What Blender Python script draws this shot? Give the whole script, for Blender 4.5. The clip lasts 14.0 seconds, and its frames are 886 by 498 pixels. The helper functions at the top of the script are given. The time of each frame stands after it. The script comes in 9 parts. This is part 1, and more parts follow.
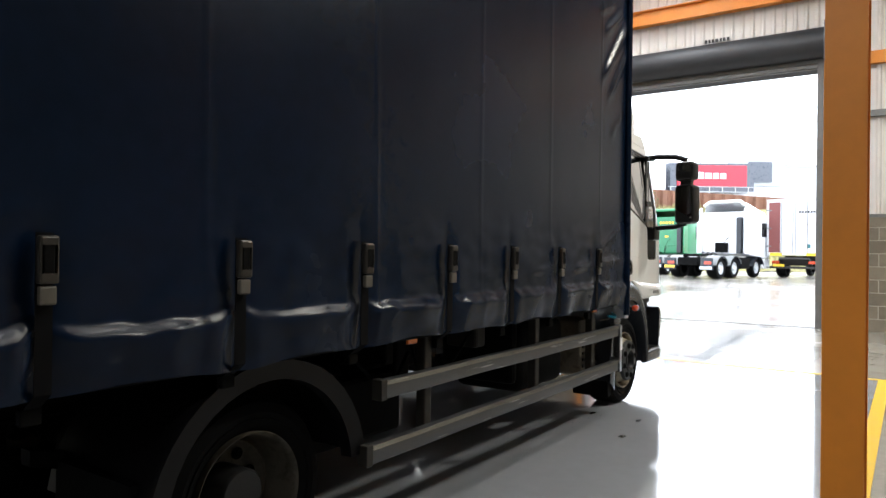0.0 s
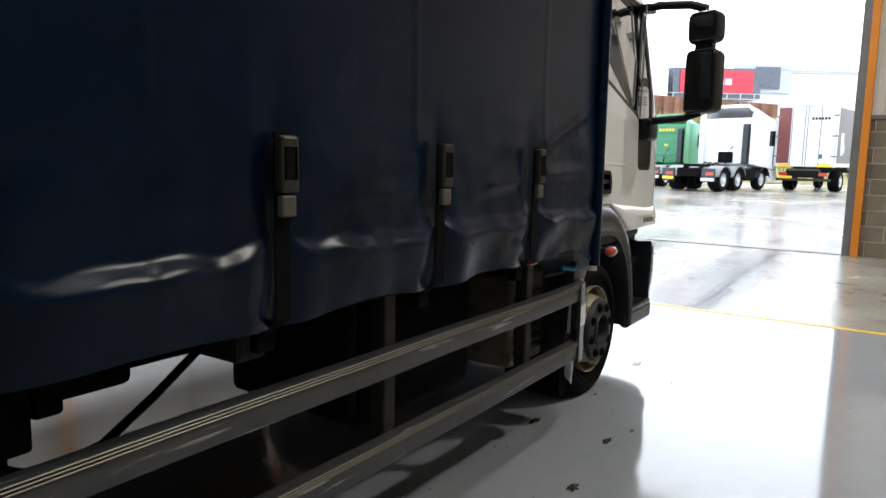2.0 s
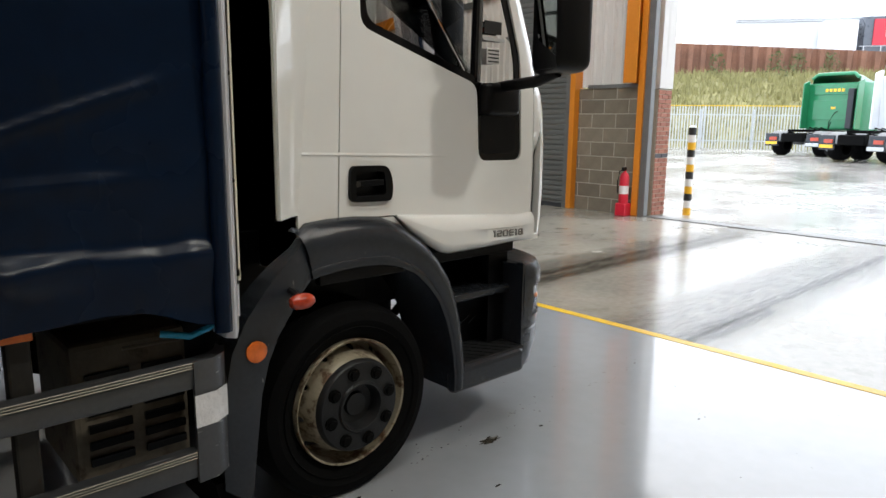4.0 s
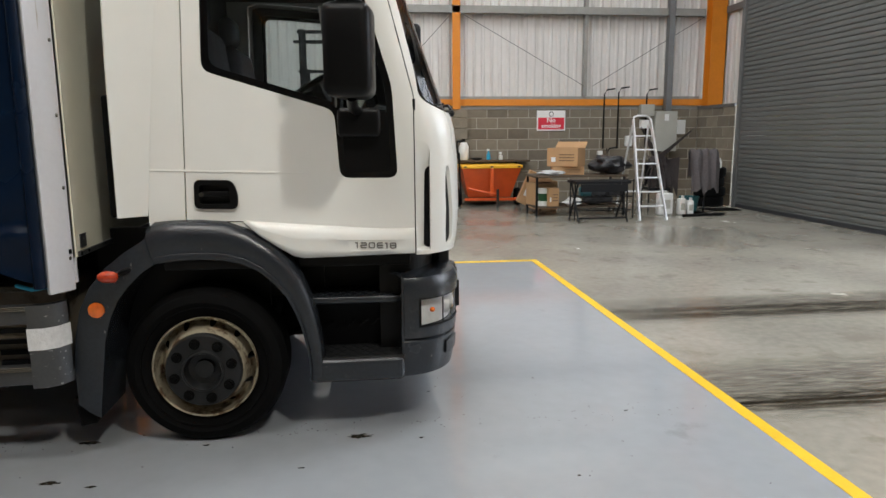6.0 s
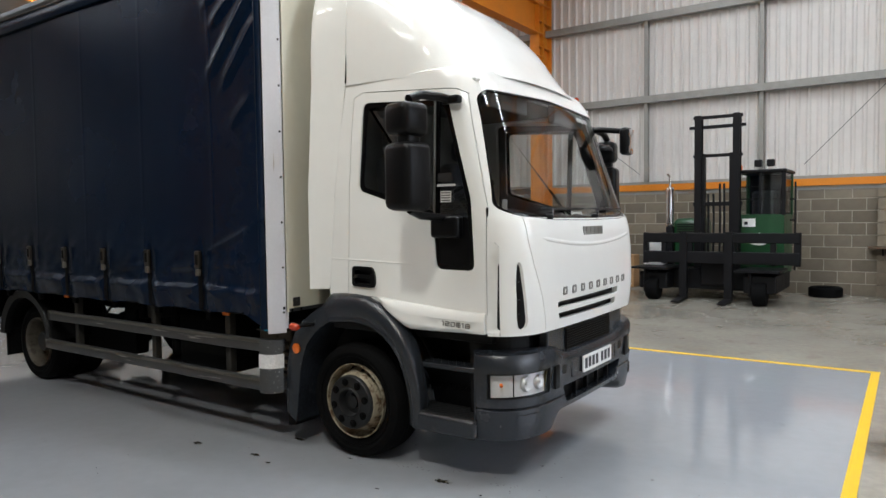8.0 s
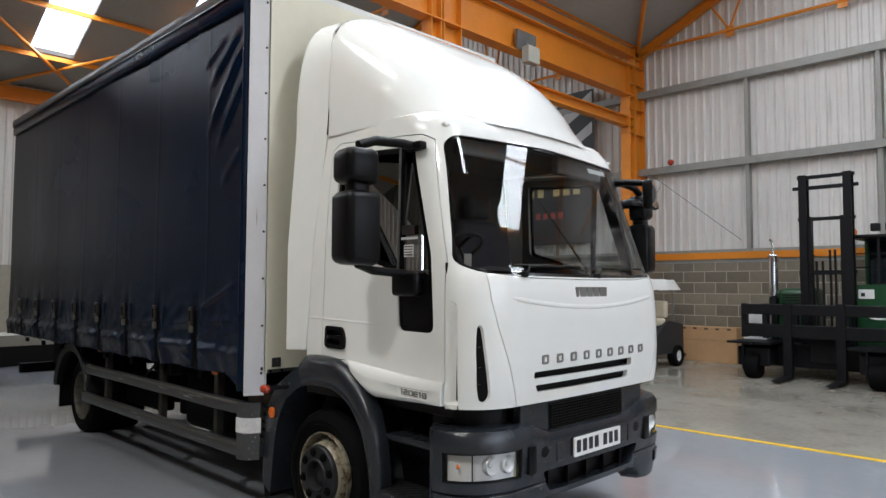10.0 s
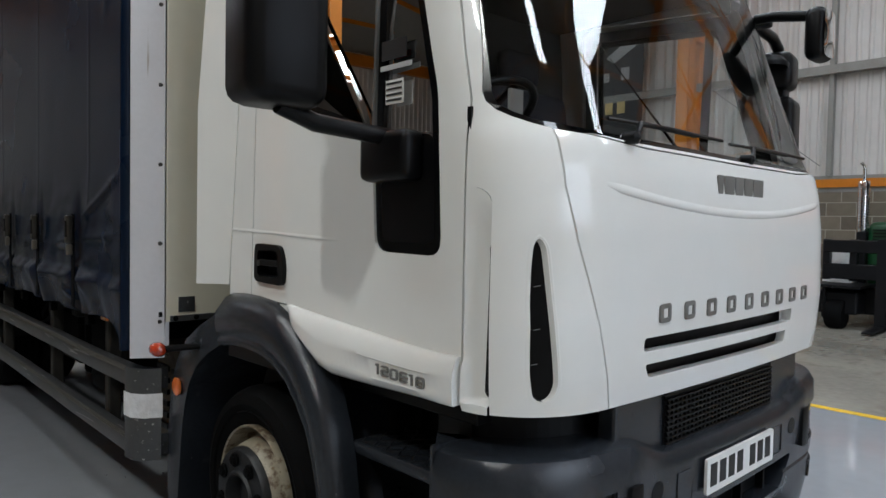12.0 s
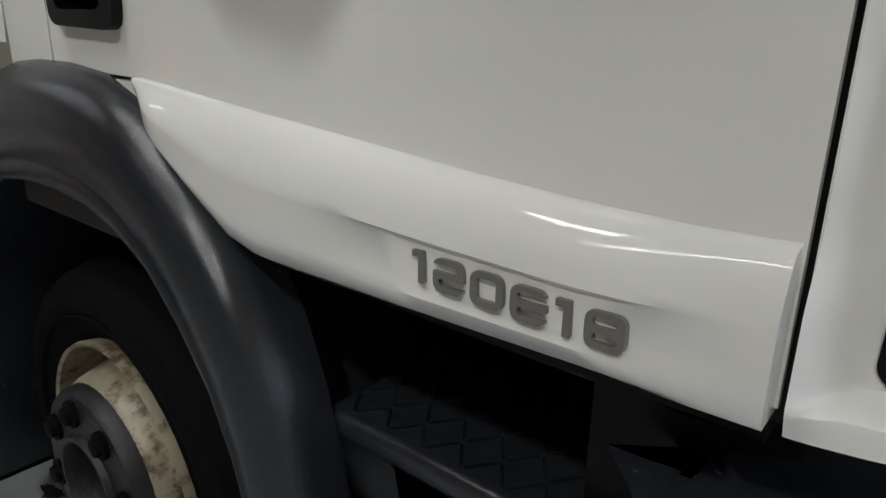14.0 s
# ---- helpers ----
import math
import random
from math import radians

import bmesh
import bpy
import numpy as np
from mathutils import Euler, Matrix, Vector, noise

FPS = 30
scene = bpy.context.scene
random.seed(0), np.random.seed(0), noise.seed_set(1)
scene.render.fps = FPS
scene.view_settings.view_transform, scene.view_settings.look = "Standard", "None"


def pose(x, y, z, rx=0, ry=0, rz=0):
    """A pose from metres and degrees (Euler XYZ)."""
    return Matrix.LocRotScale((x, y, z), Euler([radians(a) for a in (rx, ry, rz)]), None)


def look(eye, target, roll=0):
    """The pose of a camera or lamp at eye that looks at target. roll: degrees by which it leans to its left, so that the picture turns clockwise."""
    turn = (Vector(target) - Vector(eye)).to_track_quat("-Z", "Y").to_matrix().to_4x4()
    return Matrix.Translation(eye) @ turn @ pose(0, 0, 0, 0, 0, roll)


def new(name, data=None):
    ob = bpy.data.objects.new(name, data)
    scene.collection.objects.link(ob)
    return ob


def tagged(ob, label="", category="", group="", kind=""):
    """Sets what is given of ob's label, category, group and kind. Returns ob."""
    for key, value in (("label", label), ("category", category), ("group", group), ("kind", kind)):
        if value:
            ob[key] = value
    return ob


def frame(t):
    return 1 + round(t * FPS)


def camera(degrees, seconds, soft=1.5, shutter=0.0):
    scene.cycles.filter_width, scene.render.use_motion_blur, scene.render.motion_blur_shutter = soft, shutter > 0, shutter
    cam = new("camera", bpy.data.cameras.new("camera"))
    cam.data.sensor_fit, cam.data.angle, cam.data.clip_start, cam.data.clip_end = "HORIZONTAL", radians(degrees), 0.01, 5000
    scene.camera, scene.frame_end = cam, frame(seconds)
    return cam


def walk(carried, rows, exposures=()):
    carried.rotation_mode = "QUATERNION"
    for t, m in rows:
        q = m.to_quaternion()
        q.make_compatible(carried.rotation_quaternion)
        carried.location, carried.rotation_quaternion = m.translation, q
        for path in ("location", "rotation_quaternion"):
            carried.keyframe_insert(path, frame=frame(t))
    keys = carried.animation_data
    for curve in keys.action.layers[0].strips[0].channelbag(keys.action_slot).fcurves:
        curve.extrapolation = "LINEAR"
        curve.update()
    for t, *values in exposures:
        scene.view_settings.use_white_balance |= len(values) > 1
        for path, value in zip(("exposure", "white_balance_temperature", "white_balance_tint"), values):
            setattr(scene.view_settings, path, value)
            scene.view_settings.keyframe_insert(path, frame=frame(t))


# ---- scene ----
cam = camera(66.0, 14.0)
PATH = [
    (0, (-7.812, -2.269, 1.43), (-6.163, -1.138, 1.437), 0.7),
    (0.5, (-7.205, -2.075, 1.423), (-5.553, -0.949, 1.359), 0.8),
    (1, (-6.567, -1.88, 1.42), (-4.913, -0.762, 1.295), 1.0),
    (1.5, (-5.923, -1.676, 1.406), (-4.274, -0.56, 1.218), 1.1),
    (2, (-5.285, -1.516, 1.41), (-3.642, -0.406, 1.152), 1.1),
    (2.5, (-4.648, -1.495, 1.409), (-3.012, -0.386, 1.104), 1.1),
    (3, (-4.039, -1.596, 1.48), (-2.425, -0.464, 1.142), 1.2),
    (3.2, (-3.804, -1.685, 1.491), (-2.211, -0.526, 1.147), 1.2),
    (5.3, (-1.433, -3.128, 1.595), (-0.875, -1.24, 1.242), -0.4),
    (5.5, (-1.181, -3.251, 1.576), (-0.717, -1.336, 1.23), -0.4),
    (6, (-0.568, -3.483, 1.575), (-0.342, -1.523, 1.248), -0.4),
    (6.5, (0.059, -3.628, 1.62), (-0.018, -1.653, 1.314), -0.5),
    (7, (0.676, -3.736, 1.647), (0.215, -1.809, 1.377), -0.8),
    (7.5, (1.252, -3.704, 1.681), (0.433, -1.891, 1.472), -0.8),
    (8, (1.839, -3.59, 1.706), (0.709, -1.942, 1.612), -0.7),
    (8.5, (2.235, -3.297, 1.703), (0.974, -1.745, 1.68), -0.7),
    (8.7, (2.391, -3.183, 1.729), (1.11, -1.647, 1.722), -0.5),
    (10.8, (2.113, -2.167, 1.535), (0.663, -0.796, 1.672), 0.7),
    (11, (1.946, -1.99, 1.517), (0.494, -0.618, 1.62), 0.7),
    (11.5, (1.47, -1.612, 1.486), (0.012, -0.244, 1.507), 0.8),
    (12, (0.944, -1.246, 1.454), (-0.508, 0.127, 1.381), 1.1),
    (12.5, (0.473, -0.923, 1.409), (-0.964, 0.457, 1.233), 1.1),
    (13, (0.093, -0.711, 1.304), (-1.307, 0.684, 0.997), 1.3),
    (13.5, (-0.115, -0.539, 1.243), (-1.428, 0.9, 0.79), 1.7),
    (14, (-0.224, -0.466, 1.24), (-1.432, 0.999, 0.613), 1.1),
]
walk(cam, [(t, look(eye, target, roll)) for t, eye, target, roll in PATH],
     exposures=[(0, 0.32, 6600, 10), (1.0, 0.08, 6550, 10), (2.0, -0.12, 6550, 10), (3.2, -0.42, 6650, 10), (5.5, 0.18, 6600, 10), (6.5, 0.0, 6500, 10), (7.5, 0.08, 6420, 10),
                (8.7, 0.06, 6250, 10), (10.8, -0.25, 6180, 10), (12.5, -0.38, 6050, 9), (13.0, -0.38, 6450, 9), (14.0, -0.34, 6230, 9)])

# ---- light ----
world = bpy.data.worlds.new("overcast_sky")
scene.world = world
world.use_nodes = True
wn = world.node_tree
sky = wn.nodes.new("ShaderNodeTexSky")
sky.sky_type = 'NISHITA'
sky.sun_disc = False
sky.sun_elevation = radians(42)
sky.sun_rotation = radians(60)
sky.air_density, sky.dust_density, sky.ozone_density = 1.0, 6.0, 1.0
grey = wn.nodes.new("ShaderNodeMix")
grey.data_type = 'RGBA'
grey.inputs[0].default_value = 0.8
wn.links.new(sky.outputs[0], grey.inputs[6])
grey.inputs[7].default_value = (30.0, 33.4, 38.2, 1)
wn.links.new(grey.outputs[2], wn.nodes["Background"].inputs[0])
wn.nodes["Background"].inputs[1].default_value = 0.15

sun = new("sun", bpy.data.lights.new("sun", 'SUN'))
sun.data.energy, sun.data.angle, sun.data.color = 1.5, radians(20), (1.0, 0.97, 0.92)
sun.matrix_world = look((0, 0, 0), (-0.5, 0.28, -0.8))

EAVES, PITCH = 7.4, 0.466
SKYLIGHTS = []


def skylight_lamp(x0, x1, y0, y1, rise, base_x, power, tint=(0.90, 0.953, 0.975)):
    """Daylight in one roof opening; the slope rises by `rise` per metre of x from the eaves at base_x."""
    xm, ym = (x0 + x1) / 2, (y0 + y1) / 2
    zm = EAVES + abs(xm - base_x) * PITCH
    lamp = bpy.data.lights.new("skylight_daylight", 'AREA')
    lamp.shape, lamp.size, lamp.size_y = 'RECTANGLE', (x1 - x0) * math.hypot(1, PITCH), y1 - y0
    lamp.energy, lamp.color = power, tint
    ob = new("skylight_daylight", lamp)
    ob.matrix_world = Matrix.Translation((xm, ym, zm - 0.02)) @ Euler((0, -math.atan(rise), 0)).to_matrix().to_4x4()
    SKYLIGHTS.append((x0, x1, y0, y1))


for y0, power in ((-6.9, 110), (-0.95, 160), (2.37, 260), (5.71, 260), (9.3, 260)):
    skylight_lamp(-18.6, -14.2, y0, y0 + 1.1, PITCH, -20.0, power)
for y0, power in ((-7.2, 175), (-3.6, 235), (0.0, 165), (3.6, 250), (7.2, 220)):
    skylight_lamp(-4.4, -0.4, y0, y0 + 1.1, PITCH, -5.9, power, (0.98, 0.965, 0.87) if y0 < -1 else (0.90, 0.953, 0.975))
for y0, power in ((1.8, 380), (9.0, 165)):
    skylight_lamp(2.6, 6.2, y0, y0 + 1.1, -PITCH, 7.8, power)

# unseen warm key lamp, added to throw the mirror's shadow on the door
skylight_lamp(2.62, 3.22, -7.45, -6.90, -PITCH, 7.8, 620, (0.99, 0.98, 0.90))

# ---- materials ----


def mat(name, col, rough=0.5, metal=0.0, var=0.18, scale=3.0, fine=45.0, bump=0.0, bump_scale=80.0, coat=0.0, rvar=0.12,
        stain=None, stain_at=0.62, stain_scale=2.0, spec=0.5, rand=0.0, streak=None):
    """A painted or raw surface: two scales of tone, uneven gloss, fine relief, and stains of their own colour."""
    m = bpy.data.materials.new(name)
    m.use_nodes = True
    n, l = m.node_tree.nodes, m.node_tree.links
    b = n["Principled BSDF"]
    tc = n.new("ShaderNodeTexCoord")
    co = tc.outputs["Object"]
    big, small = n.new("ShaderNodeTexNoise"), n.new("ShaderNodeTexNoise")
    big.inputs["Scale"].default_value, small.inputs["Scale"].default_value = scale, fine
    big.inputs["Detail"].default_value, small.inputs["Detail"].default_value = 5, 3
    l.new(co, big.inputs["Vector"]), l.new(co, small.inputs["Vector"])
    add = n.new("ShaderNodeMath")
    add.operation = 'ADD'
    half = n.new("ShaderNodeMath")
    half.operation = 'MULTIPLY'
    half.inputs[1].default_value = 0.5
    l.new(small.outputs[0], half.inputs[0])
    l.new(big.outputs[0], add.inputs[0]), l.new(half.outputs[0], add.inputs[1])
    ramp = n.new("ShaderNodeMapRange")
    ramp.inputs[1].default_value, ramp.inputs[2].default_value = 0.45, 1.05
    ramp.inputs[3].default_value, ramp.inputs[4].default_value = 1 - var, 1 + var
    l.new(add.outputs[0], ramp.inputs[0])
    last = ramp.outputs[0]
    if rand:
        oi = n.new("ShaderNodeObjectInfo")
        rr = n.new("ShaderNodeMapRange")
        rr.inputs[3].default_value, rr.inputs[4].default_value = 1 - rand, 1 + rand
        l.new(oi.outputs["Random"], rr.inputs[0])
        mu = n.new("ShaderNodeMath")
        mu.operation = 'MULTIPLY'
        l.new(last, mu.inputs[0]), l.new(rr.outputs[0], mu.inputs[1])
        last = mu.outputs[0]
    tone = n.new("ShaderNodeVectorMath")
    tone.operation = 'SCALE'
    tone.inputs[0].default_value = col
    l.new(last, tone.inputs["Scale"])
    colour = tone.outputs[0]
    if stain:
        sn = n.new("ShaderNodeTexNoise")
        sn.inputs["Scale"].default_value, sn.inputs["Detail"].default_value = stain_scale, 8
        sn.inputs["Roughness"].default_value = 0.65
        l.new(co, sn.inputs["Vector"])
        sr = n.new("ShaderNodeMapRange")
        sr.inputs[1].default_value, sr.inputs[2].default_value = stain_at, stain_at + 0.1
        l.new(sn.outputs[0], sr.inputs[0])
        mx = n.new("ShaderNodeMix")
        mx.data_type = 'RGBA'
        l.new(sr.outputs[0], mx.inputs[0])
        l.new(colour, mx.inputs[6])
        mx.inputs[7].default_value = (*stain, 1)
        colour = mx.outputs[2]
    if streak:
        s_col, s_scale, s_at = streak
        mp, sn = n.new("ShaderNodeMapping"), n.new("ShaderNodeTexNoise")
        mp.inputs["Scale"].default_value = s_scale
        l.new(co, mp.inputs[0]), l.new(mp.outputs[0], sn.inputs["Vector"])
        sn.inputs["Scale"].default_value, sn.inputs["Detail"].default_value = 1.0, 4
        sr = n.new("ShaderNodeMapRange")
        sr.inputs[1].default_value, sr.inputs[2].default_value = s_at, s_at + 0.08
        l.new(sn.outputs[0], sr.inputs[0])
        mx = n.new("ShaderNodeMix")
        mx.data_type = 'RGBA'
        l.new(sr.outputs[0], mx.inputs[0]), l.new(colour, mx.inputs[6])
        mx.inputs[7].default_value = (*s_col, 1)
        colour = mx.outputs[2]
    l.new(colour, b.inputs["Base Color"])
    rm = n.new("ShaderNodeMapRange")
    rm.inputs[3].default_value, rm.inputs[4].default_value = max(0.02, rough - rvar), min(1, rough + rvar)
    l.new(big.outputs[0], rm.inputs[0])
    l.new(rm.outputs[0], b.inputs["Roughness"])
    b.inputs["Metallic"].default_value = metal
    b.inputs["Specular IOR Level"].default_value = spec
    b.inputs["Coat Weight"].default_value = coat
    b.inputs["Coat Roughness"].default_value = 0.06
    if bump:
        bn = n.new("ShaderNodeTexNoise")
        bn.inputs["Scale"].default_value, bn.inputs["Detail"].default_value = bump_scale, 4
        l.new(co, bn.inputs["Vector"])
        bp = n.new("ShaderNodeBump")
        bp.inputs["Strength"].default_value, bp.inputs["Distance"].default_value = bump, 0.01
        l.new(bn.outputs[0], bp.inputs["Height"])
        l.new(bp.outputs[0], b.inputs["Normal"])
    return m


def glass_mat(name, tint, rough=0.0, ior=1.5):
    m = bpy.data.materials.new(name)
    m.use_nodes = True
    n, l = m.node_tree.nodes, m.node_tree.links
    n.remove(n["Principled BSDF"])
    clear, gloss = n.new("ShaderNodeBsdfTransparent"), n.new("ShaderNodeBsdfGlossy")
    clear.inputs[0].default_value = (*tint, 1)
    gloss.inputs["Roughness"].default_value = rough
    fr, mx = n.new("ShaderNodeFresnel"), n.new("ShaderNodeMixShader")
    fr.inputs[0].default_value = ior
    l.new(fr.outputs[0], mx.inputs[0]), l.new(clear.outputs[0], mx.inputs[1]), l.new(gloss.outputs[0], mx.inputs[2])
    l.new(mx.outputs[0], n["Material Output"].inputs[0])
    return m



def tyre_mark_mat(name, col, strength):
    """Rubbed-in dirt that thins out to the edges of its strip and breaks up along it."""
    m = bpy.data.materials.new(name)
    m.use_nodes = True
    n, l = m.node_tree.nodes, m.node_tree.links
    b = n["Principled BSDF"]
    b.inputs["Base Color"].default_value = (*col, 1)
    b.inputs["Roughness"].default_value = 0.22
    tc, sep = n.new("ShaderNodeTexCoord"), n.new("ShaderNodeSeparateXYZ")
    l.new(tc.outputs["Generated"], sep.inputs[0])

    def math_node(op, a, c):
        q = n.new("ShaderNodeMath")
        q.operation = op
        for k, v in enumerate((a, c)):
            if isinstance(v, (int, float)):
                q.inputs[k].default_value = v
            else:
                l.new(v, q.inputs[k])
        return q.outputs[0]

    def hump(o):
        return math_node('MULTIPLY', math_node('MULTIPLY', o, math_node('SUBTRACT', 1.0, o)), 4.0)

    mp, no = n.new("ShaderNodeMapping"), n.new("ShaderNodeTexNoise")
    l.new(tc.outputs["Object"], mp.inputs[0])
    mp.inputs["Scale"].default_value = (2.2, 16.0, 1.0)
    l.new(mp.outputs[0], no.inputs["Vector"])
    no.inputs["Scale"].default_value, no.inputs["Detail"].default_value = 2.0, 7
    no.inputs["Roughness"].default_value = 0.7
    st = n.new("ShaderNodeMapRange")
    st.inputs[1].default_value, st.inputs[2].default_value = 0.36, 0.66
    l.new(no.outputs[0], st.inputs[0])
    a = math_node('MULTIPLY', hump(sep.outputs[1]), math_node('POWER', hump(sep.outputs[0]), 0.35))
    a = math_node('MULTIPLY', math_node('MULTIPLY', a, st.outputs[0]), strength)
    l.new(a, b.inputs["Alpha"])
    return m


